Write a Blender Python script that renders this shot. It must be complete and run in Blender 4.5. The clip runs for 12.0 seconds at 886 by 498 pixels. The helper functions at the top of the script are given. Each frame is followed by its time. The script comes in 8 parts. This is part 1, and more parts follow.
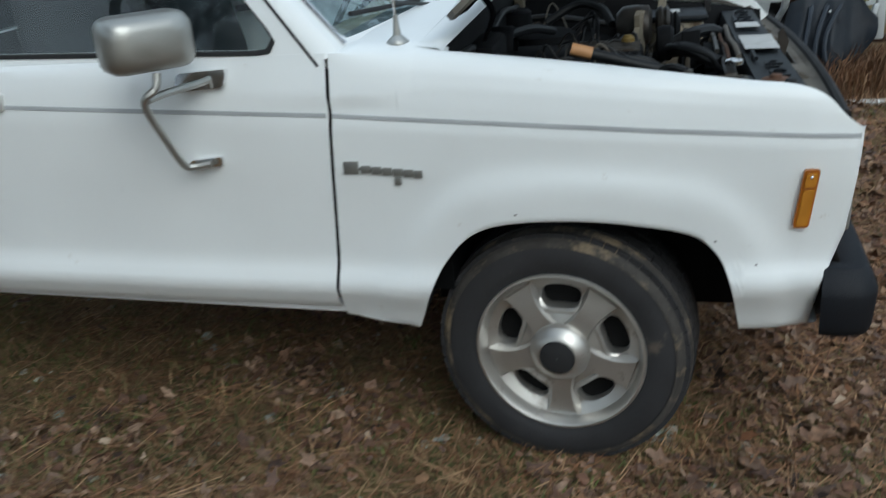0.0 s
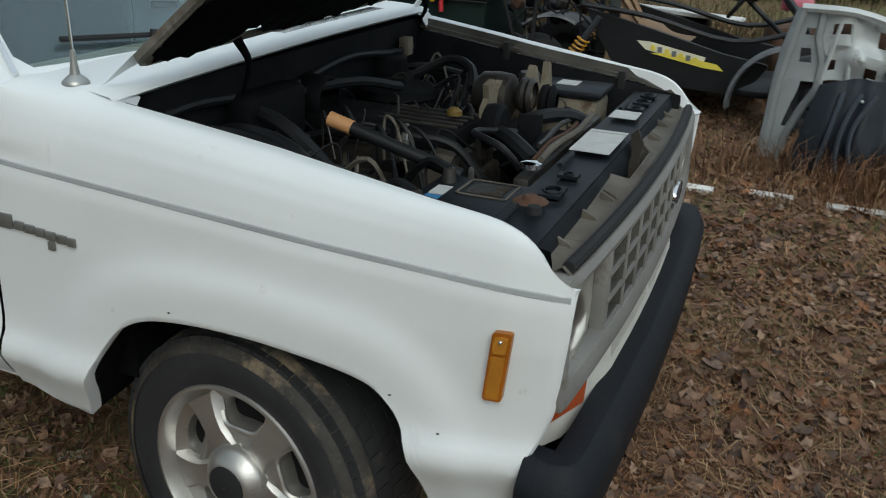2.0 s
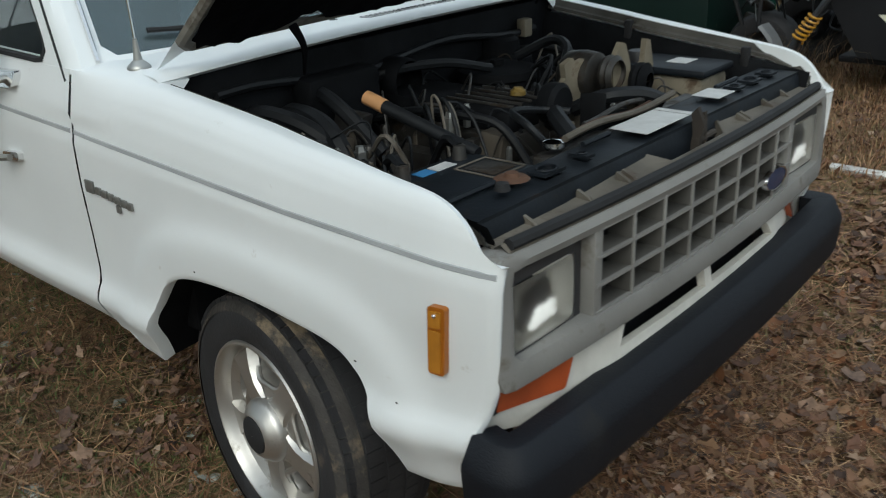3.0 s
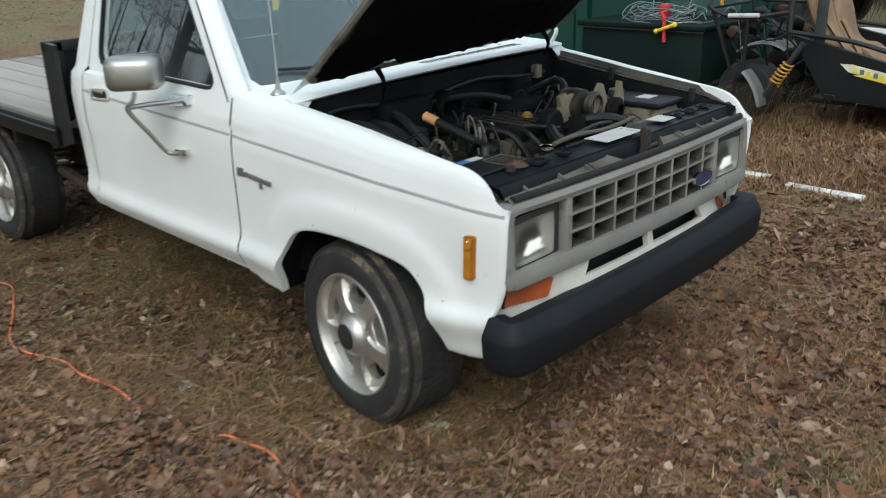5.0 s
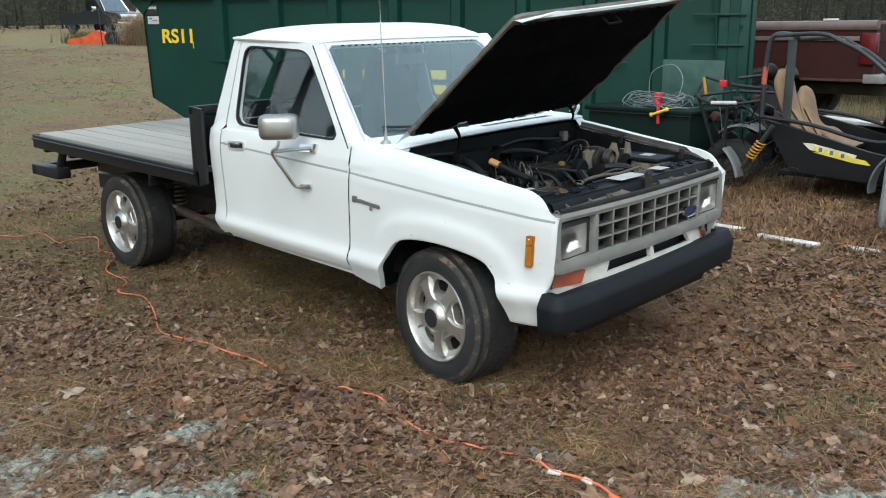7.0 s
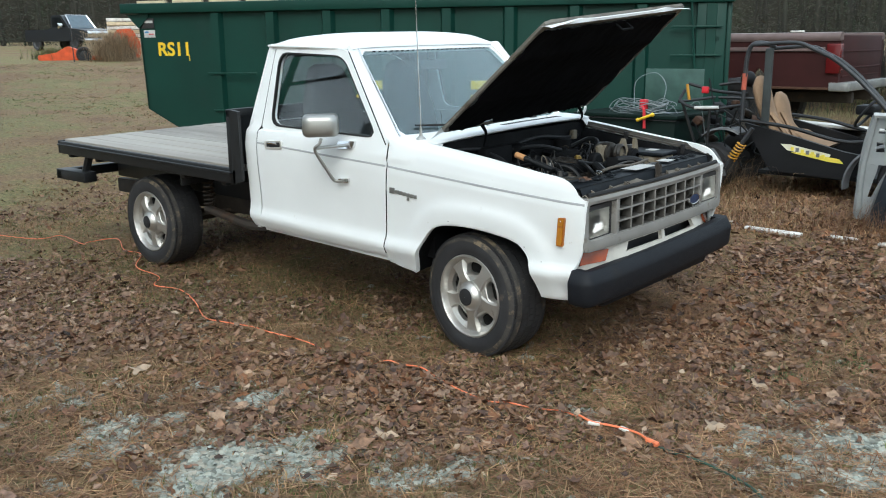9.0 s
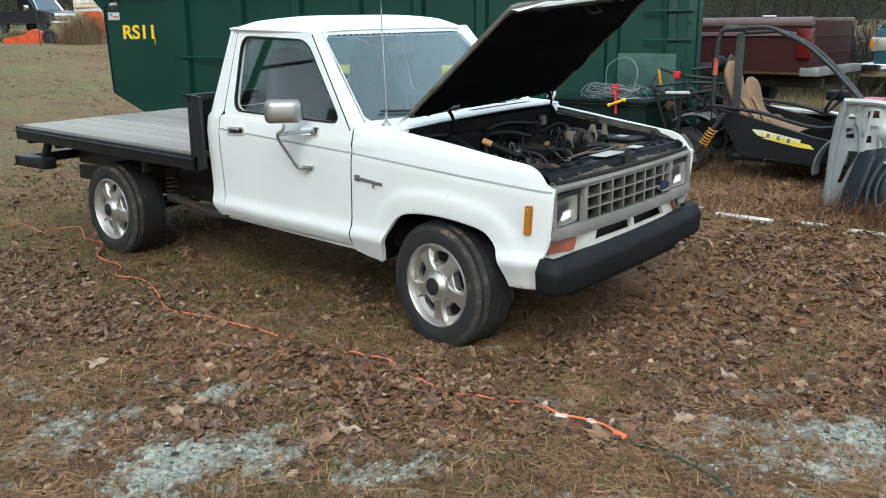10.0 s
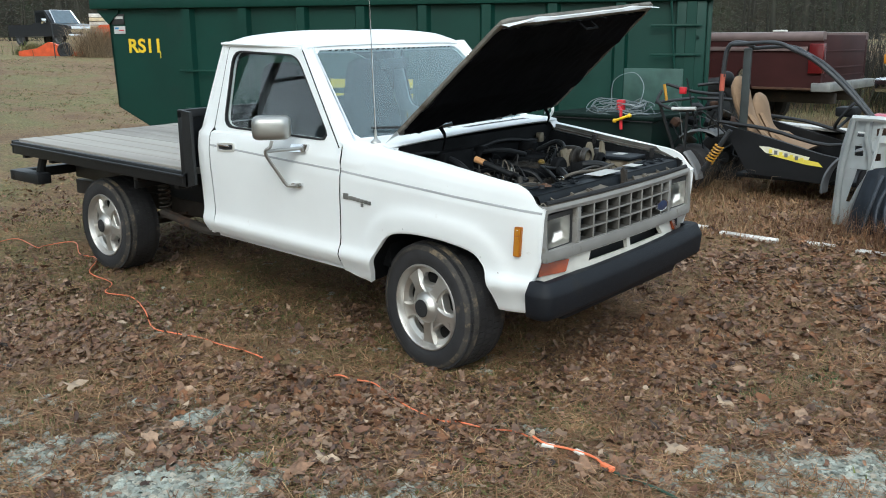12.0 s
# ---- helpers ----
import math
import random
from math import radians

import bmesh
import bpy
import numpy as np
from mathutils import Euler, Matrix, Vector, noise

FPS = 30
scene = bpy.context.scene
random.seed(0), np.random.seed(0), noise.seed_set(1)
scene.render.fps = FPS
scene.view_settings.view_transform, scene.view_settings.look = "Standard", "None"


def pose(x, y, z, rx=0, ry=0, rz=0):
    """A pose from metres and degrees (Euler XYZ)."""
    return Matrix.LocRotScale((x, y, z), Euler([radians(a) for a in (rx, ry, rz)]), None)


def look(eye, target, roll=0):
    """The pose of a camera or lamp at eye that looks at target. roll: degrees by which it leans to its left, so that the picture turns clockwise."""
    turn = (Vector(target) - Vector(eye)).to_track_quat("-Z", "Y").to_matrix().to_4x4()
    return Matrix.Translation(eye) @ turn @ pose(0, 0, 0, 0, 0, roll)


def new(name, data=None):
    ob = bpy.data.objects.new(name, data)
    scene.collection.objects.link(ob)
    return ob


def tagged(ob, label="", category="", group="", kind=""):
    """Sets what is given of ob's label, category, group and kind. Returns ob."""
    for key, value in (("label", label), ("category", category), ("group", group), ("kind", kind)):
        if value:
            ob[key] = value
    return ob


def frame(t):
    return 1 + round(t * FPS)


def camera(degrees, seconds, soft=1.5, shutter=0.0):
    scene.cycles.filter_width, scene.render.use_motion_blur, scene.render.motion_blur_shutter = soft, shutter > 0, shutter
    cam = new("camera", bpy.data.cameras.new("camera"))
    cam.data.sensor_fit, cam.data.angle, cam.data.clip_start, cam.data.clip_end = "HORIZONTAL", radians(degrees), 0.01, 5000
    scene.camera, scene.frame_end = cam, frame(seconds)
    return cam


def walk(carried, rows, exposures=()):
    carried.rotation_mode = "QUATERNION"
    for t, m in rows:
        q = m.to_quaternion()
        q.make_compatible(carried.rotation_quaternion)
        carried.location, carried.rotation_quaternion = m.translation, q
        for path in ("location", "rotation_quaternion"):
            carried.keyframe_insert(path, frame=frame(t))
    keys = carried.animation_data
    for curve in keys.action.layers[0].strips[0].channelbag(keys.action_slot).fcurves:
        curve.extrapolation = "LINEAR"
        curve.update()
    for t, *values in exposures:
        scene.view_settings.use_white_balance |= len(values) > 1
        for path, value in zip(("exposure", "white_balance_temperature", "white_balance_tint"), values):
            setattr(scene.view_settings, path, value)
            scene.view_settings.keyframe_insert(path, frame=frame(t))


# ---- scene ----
cam = camera(53.0, 12.0, soft=1.0, shutter=0.5)
PATH = [
    (0, (0.205, -2.699, 1.419), (-0.236, -0.893, 0.681), -4.7),
    (0.5, (0.284, -2.507, 1.408), (-0.097, -0.666, 0.725), -2.7),
    (1, (0.532, -2.329, 1.448), (0.134, -0.488, 0.775), -4.6),
    (1.5, (0.838, -2.219, 1.468), (0.275, -0.434, 0.764), -3.1),
    (2, (0.936, -2.011, 1.465), (0.248, -0.28, 0.739), 2.6),
    (2.5, (1.101, -1.837, 1.479), (0.132, -0.264, 0.713), -0.4),
    (2.7, (1.259, -1.695, 1.435), (0.046, -0.306, 0.664), -3.6),
    (4.3, (1.82, -2.175, 1.587), (0.547, -0.78, 0.928), 0.3),
    (4.5, (1.925, -2.217, 1.594), (0.634, -0.843, 0.927), -0.1),
    (5, (2.112, -2.483, 1.606), (0.801, -1.129, 0.937), -1.7),
    (5.5, (2.286, -2.786, 1.619), (0.955, -1.45, 0.953), -2.8),
    (6, (2.545, -2.958, 1.621), (1.192, -1.633, 0.98), -2.6),
    (6.5, (2.661, -3.27, 1.615), (1.312, -1.912, 1.036), -1.9),
    (7, (2.699, -3.549, 1.635), (1.365, -2.139, 1.153), -0.4),
    (7.5, (2.825, -3.728, 1.618), (1.483, -2.322, 1.147), -0.4),
    (7.7, (2.866, -3.786, 1.594), (1.533, -2.369, 1.129), -0.7),
    (9.3, (2.704, -4.11, 1.582), (1.461, -2.611, 1.125), -0.3),
    (9.5, (2.697, -4.105, 1.579), (1.482, -2.589, 1.105), -0.2),
    (10, (2.708, -3.997, 1.585), (1.477, -2.496, 1.103), -0.4),
    (10.5, (2.724, -3.85, 1.589), (1.438, -2.392, 1.121), -0.7),
    (11, (2.736, -3.842, 1.596), (1.44, -2.392, 1.129), -0.5),
    (11.5, (2.728, -3.834, 1.594), (1.453, -2.362, 1.139), -0.3),
    (12, (2.724, -3.823, 1.594), (1.463, -2.339, 1.14), -0.3),
]
EXPOSURES = [(0, 0.0, 5750, 2), (1, -0.08, 5850, 2), (1.6, -0.15, 6050, 2), (2.5, -0.1, 6050, 2), (4.5, 0.33, 6100, 3), (5.5, 0.45, 6050, 3), (7, 0.6, 5950, 3), (9.5, 0.65, 5950, 3), (12, 0.65, 5950, 3)]
walk(cam, [(t, look(eye, target, roll)) for t, eye, target, roll in PATH], EXPOSURES)

# ---- world and light ----
SUN_EL, SUN_AZ = 40.0, 150.0
world = bpy.data.worlds.new("overcast_sky")
scene.world = world
world.use_nodes = True
wn, wl = world.node_tree.nodes, world.node_tree.links
sky = wn.new("ShaderNodeTexSky")
sky.sky_type, sky.sun_disc = "NISHITA", False
sky.sun_elevation, sky.sun_rotation = radians(SUN_EL), radians(SUN_AZ)
sky.air_density, sky.dust_density, sky.ozone_density = 1.4, 4.0, 1.6
hsv = wn.new("ShaderNodeHueSaturation")
hsv.inputs["Saturation"].default_value = 0.9
wl.new(sky.outputs[0], hsv.inputs["Color"])
deck = wn.new("ShaderNodeMix")  # an even cloud deck over the sky
deck.data_type = "RGBA"
deck.inputs["Factor"].default_value = 0.62
deck.inputs["B"].default_value = (6.6, 6.95, 7.2, 1)
wl.new(hsv.outputs[0], deck.inputs["A"])
wl.new(deck.outputs["Result"], wn["Background"].inputs[0])
wn["Background"].inputs[1].default_value = 0.152
sun_data = bpy.data.lights.new("sun", "SUN")
sun_data.energy, sun_data.angle, sun_data.color = 1.1, radians(34), (1.0, 0.97, 0.92)
sun = new("sun", sun_data)
az = radians(SUN_AZ)
sun.matrix_world = look((20 * math.sin(az), 20 * math.cos(az), 20 * math.tan(radians(SUN_EL))), (0, 0, 0))


# ---- materials ----
def mat(name, base, rough=0.6, metal=0.0, var=0.25, scale=8.0, bump=0.15, fine=90.0, coat=0.0, dirt=None, dirt_amount=0.0, dirt_scale=3.0, random=0.0, island=0.0, spec=0.5, stretch=None, hues=None):
    """A node material with variation at two scales, a fine relief and, if given, patches of dirt."""
    m = bpy.data.materials.new(name)
    m.use_nodes = True
    n, l = m.node_tree.nodes, m.node_tree.links
    bsdf = n["Principled BSDF"]
    bsdf.inputs["Roughness"].default_value, bsdf.inputs["Metallic"].default_value = rough, metal
    bsdf.inputs["Coat Weight"].default_value = coat
    bsdf.inputs["Coat Roughness"].default_value = 0.12
    bsdf.inputs["Specular IOR Level"].default_value = spec
    co = n.new("ShaderNodeTexCoord")
    big, small = n.new("ShaderNodeTexNoise"), n.new("ShaderNodeTexNoise")
    big.inputs["Scale"].default_value, big.inputs["Detail"].default_value = scale, 6
    small.inputs["Scale"].default_value, small.inputs["Detail"].default_value = fine, 3
    where = co.outputs["Object"]
    if stretch:
        squash = n.new("ShaderNodeVectorMath")
        squash.operation = "MULTIPLY"
        squash.inputs[1].default_value = stretch
        l.new(where, squash.inputs[0])
        where = squash.outputs[0]
    for t in (big, small):
        l.new(where, t.inputs["Vector"])
    ramp = n.new("ShaderNodeMapRange")
    ramp.inputs["From Min"].default_value, ramp.inputs["From Max"].default_value = 0.3, 0.7
    ramp.inputs["To Min"].default_value, ramp.inputs["To Max"].default_value = 1 - var, 1 + var
    l.new(big.outputs["Fac"], ramp.inputs["Value"])
    value = ramp.outputs[0]
    if random or island:
        src = n.new("ShaderNodeNewGeometry").outputs["Random Per Island"] if island else n.new("ShaderNodeObjectInfo").outputs["Random"]
        rr = n.new("ShaderNodeMapRange")
        amount = island or random
        rr.inputs["To Min"].default_value, rr.inputs["To Max"].default_value = 1 - amount, 1 + amount
        l.new(src, rr.inputs["Value"])
        mul = n.new("ShaderNodeMath")
        mul.operation = "MULTIPLY"
        l.new(value, mul.inputs[0]), l.new(rr.outputs[0], mul.inputs[1])
        value = mul.outputs[0]
    tint = n.new("ShaderNodeVectorMath")
    tint.operation = "SCALE"
    tint.inputs[0].default_value = base
    l.new(value, tint.inputs["Scale"])
    if hues:  # one of several hues for each loose piece
        pick = n.new("ShaderNodeValToRGB")
        pick.color_ramp.interpolation = "LINEAR"
        while len(pick.color_ramp.elements) < len(hues):
            pick.color_ramp.elements.new(0.5)
        for k, (e, c) in enumerate(zip(pick.color_ramp.elements, hues)):
            e.position, e.color = k / (len(hues) - 1), (*c, 1)
        l.new(n.new("ShaderNodeNewGeometry").outputs["Random Per Island"], pick.inputs[0])
        l.new(pick.outputs[0], tint.inputs[0])
    colour = tint.outputs[0]
    if dirt:
        patch = n.new("ShaderNodeTexNoise")
        patch.inputs["Scale"].default_value, patch.inputs["Detail"].default_value = dirt_scale, 8
        patch.inputs["Roughness"].default_value = 0.7
        l.new(where, patch.inputs["Vector"])
        edge = n.new("ShaderNodeMapRange")
        edge.inputs["From Min"].default_value, edge.inputs["From Max"].default_value = 0.72 - 0.4 * dirt_amount, 0.86 - 0.4 * dirt_amount
        l.new(patch.outputs["Fac"], edge.inputs["Value"])
        mix = n.new("ShaderNodeMix")
        mix.data_type = "RGBA"
        mix.inputs["B"].default_value = (*dirt, 1)
        l.new(edge.outputs[0], mix.inputs["Factor"]), l.new(colour, mix.inputs["A"])
        colour = mix.outputs["Result"]
        keep = n.new("ShaderNodeMapRange")
        keep.inputs["To Min"].default_value, keep.inputs["To Max"].default_value = rough, max(rough, 0.8)
        l.new(edge.outputs[0], keep.inputs["Value"]), l.new(keep.outputs[0], bsdf.inputs["Roughness"])
    l.new(colour, bsdf.inputs["Base Color"])
    if bump:
        b = n.new("ShaderNodeBump")
        b.inputs["Strength"].default_value, b.inputs["Distance"].default_value = bump, 0.004
        l.new(small.outputs["Fac"], b.inputs["Height"]), l.new(b.outputs[0], bsdf.inputs["Normal"])
    return m


def glass(name, colour, rough=0.02, ior=1.62):
    m = bpy.data.materials.new(name)
    m.use_nodes = True
    bsdf = m.node_tree.nodes["Principled BSDF"]
    bsdf.inputs["Base Color"].default_value = (*colour, 1)
    bsdf.inputs["Transmission Weight"].default_value, bsdf.inputs["Roughness"].default_value = 1.0, rough
    bsdf.inputs["IOR"].default_value = ior
    return m


WHITE = mat("white_paint", (0.76, 0.785, 0.79), 0.45, var=0.03, scale=2.5, bump=0.03, fine=300, coat=0.12, dirt=(0.5, 0.47, 0.42), dirt_amount=0.16, dirt_scale=11)
BLACK = mat("black_steel_paint", (0.008, 0.009, 0.0105), 0.5, var=0.3, bump=0.2, dirt=(0.035, 0.03, 0.026), dirt_amount=0.2)
BUMPER = mat("black_textured_bumper", (0.006, 0.0075, 0.011), 0.62, var=0.2, scale=4, bump=0.35, fine=250, spec=0.3, dirt=(0.02, 0.02, 0.02), dirt_amount=0.2, dirt_scale=5)
TRIM = mat("dark_trim", (0.03, 0.03, 0.032), 0.55, var=0.15)
SEAM = mat("seam_shadow_rubber", (0.012, 0.012, 0.013), 0.8)
STRIPE = mat("grey_body_stripe", (0.36, 0.375, 0.385), 0.5, var=0.1)
CHROME = mat("chrome", (0.78, 0.78, 0.78), 0.12, 1.0, var=0.05, bump=0.03)
DULL_STEEL = mat("brushed_mirror_case", (0.4, 0.4, 0.38), 0.42, 0.9, var=0.12, scale=5, bump=0.1, fine=200)
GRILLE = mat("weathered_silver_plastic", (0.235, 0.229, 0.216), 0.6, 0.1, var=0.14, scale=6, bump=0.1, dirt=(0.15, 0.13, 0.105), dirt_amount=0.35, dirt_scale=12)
# Darker copy of the grille plastic: shade inside the cells, put into its colour.
GRILLE_SHADED = mat("shaded_grille_plastic", (0.075, 0.071, 0.064), 0.6, var=0.15)
ALLOY = mat("silver_alloy", (0.56, 0.545, 0.515), 0.42, 0.9, var=0.08, scale=10, bump=0.06, fine=150, dirt=(0.25, 0.21, 0.16), dirt_amount=0.32, dirt_scale=11)
TYRE = mat("worn_tyre_rubber", (0.022, 0.022, 0.024), 0.7, var=0.3, scale=7, bump=0.3, fine=160, dirt=(0.13, 0.105, 0.08), dirt_amount=0.27, dirt_scale=7)
AMBER = mat("amber_lens", (0.46, 0.19, 0.02), 0.2, var=0.12, scale=20, bump=0.1, fine=250, coat=0.6)
AMBER_DARK = mat("amber_frame", (0.38, 0.12, 0.008), 0.3, var=0.15)
ORANGE = mat("orange_red_lens", (0.32, 0.058, 0.014), 0.22, var=0.15, scale=20, coat=0.6)
def emitter(name, colour, strength):
    m = bpy.data.materials.new(name)
    m.use_nodes = True
    b = m.node_tree.nodes["Principled BSDF"]
    b.inputs["Emission Color"].default_value, b.inputs["Emission Strength"].default_value = (*colour, 1), strength
    return m


LAMP_GLOW = emitter("lamp_glow", (1.0, 0.97, 0.92), 0.6)
LENS = mat("ribbed_lamp_lens", (0.5, 0.49, 0.455), 0.3, 0.6, var=0.3, scale=14, bump=0.6, fine=120, coat=1.0)
GLASS = glass("window_glass", (0.78, 0.85, 0.84))
LAMP_GLASS = glass("lamp_glass", (0.9, 0.9, 0.86), 0.38)
SCREEN_GLASS = glass("windshield_glass", (0.58, 0.74, 0.79), 0.01, 1.5)
SCREEN_GLASS.node_tree.nodes["Principled BSDF"].inputs["Transmission Weight"].default_value = 0.95  # a small blue-grey diffuse share stands in for sky reflected in the glass
SIDE_GLASS = glass("side_window_glass", (0.84, 0.89, 0.88), 0.01, 1.42)
BLUE = mat("blue_badge", (0.022, 0.042, 0.105), 0.3, var=0.1, coat=0.5)
BADGE = mat("grey_badge", (0.2, 0.2, 0.19), 0.4, 0.5, var=0.2)
BAY = mat("grimy_engine_black", (0.006, 0.0065, 0.0075), 0.7, var=0.5, scale=10, dirt=(0.02, 0.018, 0.015), dirt_amount=0.2, spec=0.1, dirt_scale=9)
BAY_METAL = mat("oily_cast_metal", (0.055, 0.052, 0.048), 0.45, 0.6, var=0.4, scale=12, dirt=(0.05, 0.035, 0.022), dirt_amount=0.5, dirt_scale=10)
VALANCE = mat("weathered_cream_paint", (0.56, 0.54, 0.49), 0.5, var=0.15, scale=9, dirt=(0.3, 0.25, 0.19), dirt_amount=0.3, dirt_scale=7)
BAY_TAN = mat("dusty_tan_plastic", (0.09, 0.076, 0.058), 0.6, var=0.25, dirt=(0.1, 0.075, 0.05), dirt_amount=0.35, dirt_scale=10)
HOSE = mat("black_hose_rubber", (0.007, 0.008, 0.0095), 0.55, spec=0.35, var=0.25)
SUPPORT = mat("black_support_paint", (0.007, 0.0095, 0.013), 0.55, spec=0.28, var=0.4, scale=9, dirt=(0.05, 0.034, 0.022), dirt_amount=0.32, dirt_scale=8)
GUTTER = mat("grimy_gutter_paint", (0.07, 0.066, 0.058), 0.65, spec=0.3, var=0.35, scale=9, dirt=(0.025, 0.02, 0.015), dirt_amount=0.4, dirt_scale=10)
OIL_CAP = mat("dull_yellow_cap", (0.13, 0.085, 0.015), 0.6, var=0.3, scale=20)
BRIGHT_TRIM = mat("bright_door_trim", (0.72, 0.72, 0.7), 0.28, 0.55, var=0.06)
BRACKET = mat("dusty_cast_aluminium", (0.19, 0.165, 0.12), 0.65, 0.1, var=0.3, scale=14, dirt=(0.09, 0.06, 0.035), dirt_amount=0.4, dirt_scale=14)
PANEL_DUST = mat("dusty_header_panel", (0.12, 0.106, 0.085), 0.7, var=0.35, scale=7, dirt=(0.06, 0.04, 0.026), dirt_amount=0.45, dirt_scale=9)
PAPER = mat("faded_white_label", (0.52, 0.525, 0.515), 0.6, var=0.1, scale=30)
LABEL_BLUE = mat("blue_label", (0.05, 0.2, 0.42), 0.5, var=0.2)
TIP = mat("tan_plastic_tip", (0.5, 0.26, 0.11), 0.5, var=0.2)
INSULATION = mat("hood_insulation", (0.0045, 0.0045, 0.0055), 0.95, var=0.4, scale=6, bump=0.5, fine=60, spec=0.06)
HOOD_EDGE = mat("grimy_hood_inner_paint", (0.14, 0.13, 0.11), 0.6, var=0.3, scale=9, dirt=(0.06, 0.045, 0.03), dirt_amount=0.45, dirt_scale=12)
SEAT = mat("grey_blue_seat_cloth", (0.026, 0.03, 0.036), 0.9, var=0.15, bump=0.3, fine=300)
DASH_TAN = mat("sun_bleached_tan_vinyl", (0.3, 0.245, 0.16), 0.7, var=0.25, scale=6, bump=0.2)
INTERIOR = mat("dark_interior_plastic", (0.05, 0.052, 0.055), 0.7, var=0.15)
PLANK = mat("weathered_plank", (0.28, 0.262, 0.236), 0.85, var=0.3, scale=3, bump=0.6, fine=70, random=0.25, dirt=(0.34, 0.33, 0.3), dirt_amount=0.42, dirt_scale=4, stretch=(0.12, 1, 1))
CHASSIS = mat("rusty_chassis", (0.035, 0.028, 0.022), 0.8, var=0.4, dirt=(0.1, 0.05, 0.025), dirt_amount=0.4)
GREEN = mat("dumpster_green_paint", (0.003, 0.036, 0.026), 0.5, spec=0.3, var=0.14, scale=1.5, bump=0.12, fine=60, dirt=(0.01, 0.038, 0.03), dirt_amount=0.3, dirt_scale=2)
GREEN_DARK = mat("dark_green_tank_paint", (0.002, 0.0105, 0.008), 0.55, spec=0.2, var=0.2, scale=3, dirt=(0.012, 0.018, 0.014), dirt_amount=0.25)
YELLOW = mat("yellow_stencil_paint", (0.8, 0.55, 0.02), 0.5, var=0.1, scale=15)
WOOD_NEW = mat("pale_board", (0.5, 0.42, 0.28), 0.8, var=0.2, random=0.15)
MAROON = mat("maroon_paint", (0.034, 0.0085, 0.008), 0.6, var=0.2, scale=3, spec=0.25, dirt=(0.045, 0.025, 0.02), dirt_amount=0.25)
# Faded side band; on the bed rails the pale tone stands in for skylight.
TRIM_AND_SKYLIT_RAIL = mat("faded_band_and_skylit_rail", (0.15, 0.108, 0.103), 0.5, var=0.15)
RED_LENS = mat("red_lens", (0.11, 0.008, 0.009), 0.25, var=0.1, coat=0.4)
TEAL = mat("teal_paint", (0.022, 0.075, 0.095), 0.4, var=0.1, coat=0.3)
NAVY = mat("black_pickup_paint", (0.012, 0.014, 0.018), 0.3, var=0.2, coat=0.4)
RED = mat("faded_red_orange_paint", (0.6, 0.085, 0.02), 0.5, var=0.2)
GREY_TUBE = mat("grey_cage_tube", (0.034, 0.037, 0.041), 0.45, 0.2, var=0.25, dirt=(0.05, 0.045, 0.04), dirt_amount=0.3)
GREY_PLASTIC = mat("grey_plastic_guard", (0.13, 0.135, 0.14), 0.6, var=0.2)
BLACK_PLASTIC = mat("scuffed_black_plastic", (0.006, 0.0063, 0.0075), 0.55, var=0.3, scale=5, dirt=(0.035, 0.03, 0.024), dirt_amount=0.2, spec=0.3)
TAN = mat("tan_vinyl", (0.24, 0.155, 0.09), 0.7, var=0.2, scale=6, dirt=(0.18, 0.11, 0.06), dirt_amount=0.35)
STICKER = mat("yellow_sticker", (0.72, 0.6, 0.08), 0.4, var=0.12, scale=12)
STICKER_DULL = mat("dull_bumper_steel", (0.27, 0.275, 0.27), 0.5, 0.4, var=0.25, scale=6, dirt=(0.12, 0.09, 0.06), dirt_amount=0.4, dirt_scale=6)
STICKER_PALE = mat("pale_sticker", (0.66, 0.64, 0.5), 0.4, var=0.12, scale=12)
SPRING = mat("yellow_spring", (0.42, 0.21, 0.015), 0.4, var=0.15)
GALV = mat("grey_white_sheet_metal", (0.48, 0.51, 0.515), 0.5, 0.15, var=0.12, scale=5, bump=0.1, dirt=(0.17, 0.13, 0.085), dirt_amount=0.36, dirt_scale=7)
LINER = mat("black_wheel_liner", (0.026, 0.033, 0.044), 0.5, spec=0.35, var=0.35, scale=5, bump=0.3, fine=40)
FINS = mat("radiator_fins", (0.16, 0.17, 0.175), 0.5, 0.5, var=0.2)
RUST = mat("rusty_metal", (0.075, 0.038, 0.022), 0.8, 0.2, var=0.4, scale=9)
PVC = mat("weathered_white_board", (0.6, 0.59, 0.56), 0.7, var=0.2, scale=10, dirt=(0.2, 0.14, 0.09), dirt_amount=0.35, dirt_scale=6)
CORD = mat("orange_cord_jacket", (0.78, 0.2, 0.085), 0.45, var=0.12)
PLUG = mat("white_plug", (0.7, 0.68, 0.62), 0.5, var=0.1)
CORD_GREEN = mat("green_cord_jacket", (0.02, 0.06, 0.04), 0.5, var=0.1)
WIRE = mat("grey_cable", (0.22, 0.25, 0.26), 0.4, 0.5, var=0.2)
RED_TOOL = mat("red_plastic", (0.5, 0.02, 0.03), 0.4, var=0.15)
YELLOW_TOOL = mat("yellow_plastic", (0.75, 0.5, 0.02), 0.4, var=0.15)
BARK = mat("bark", (0.06, 0.05, 0.04), 0.9, var=0.35, scale=5, bump=0.8, fine=25)
BRUSH_TAN = mat("tan_dead_brush", (0.34, 0.25, 0.155), 0.9, var=0.3, island=0.4)
PINE = mat("pine_needles", (0.021, 0.032, 0.014), 0.8, var=0.3, island=0.5)
BRUSH = mat("bare_brush", (0.038, 0.031, 0.022), 0.9, var=0.3, island=0.45)
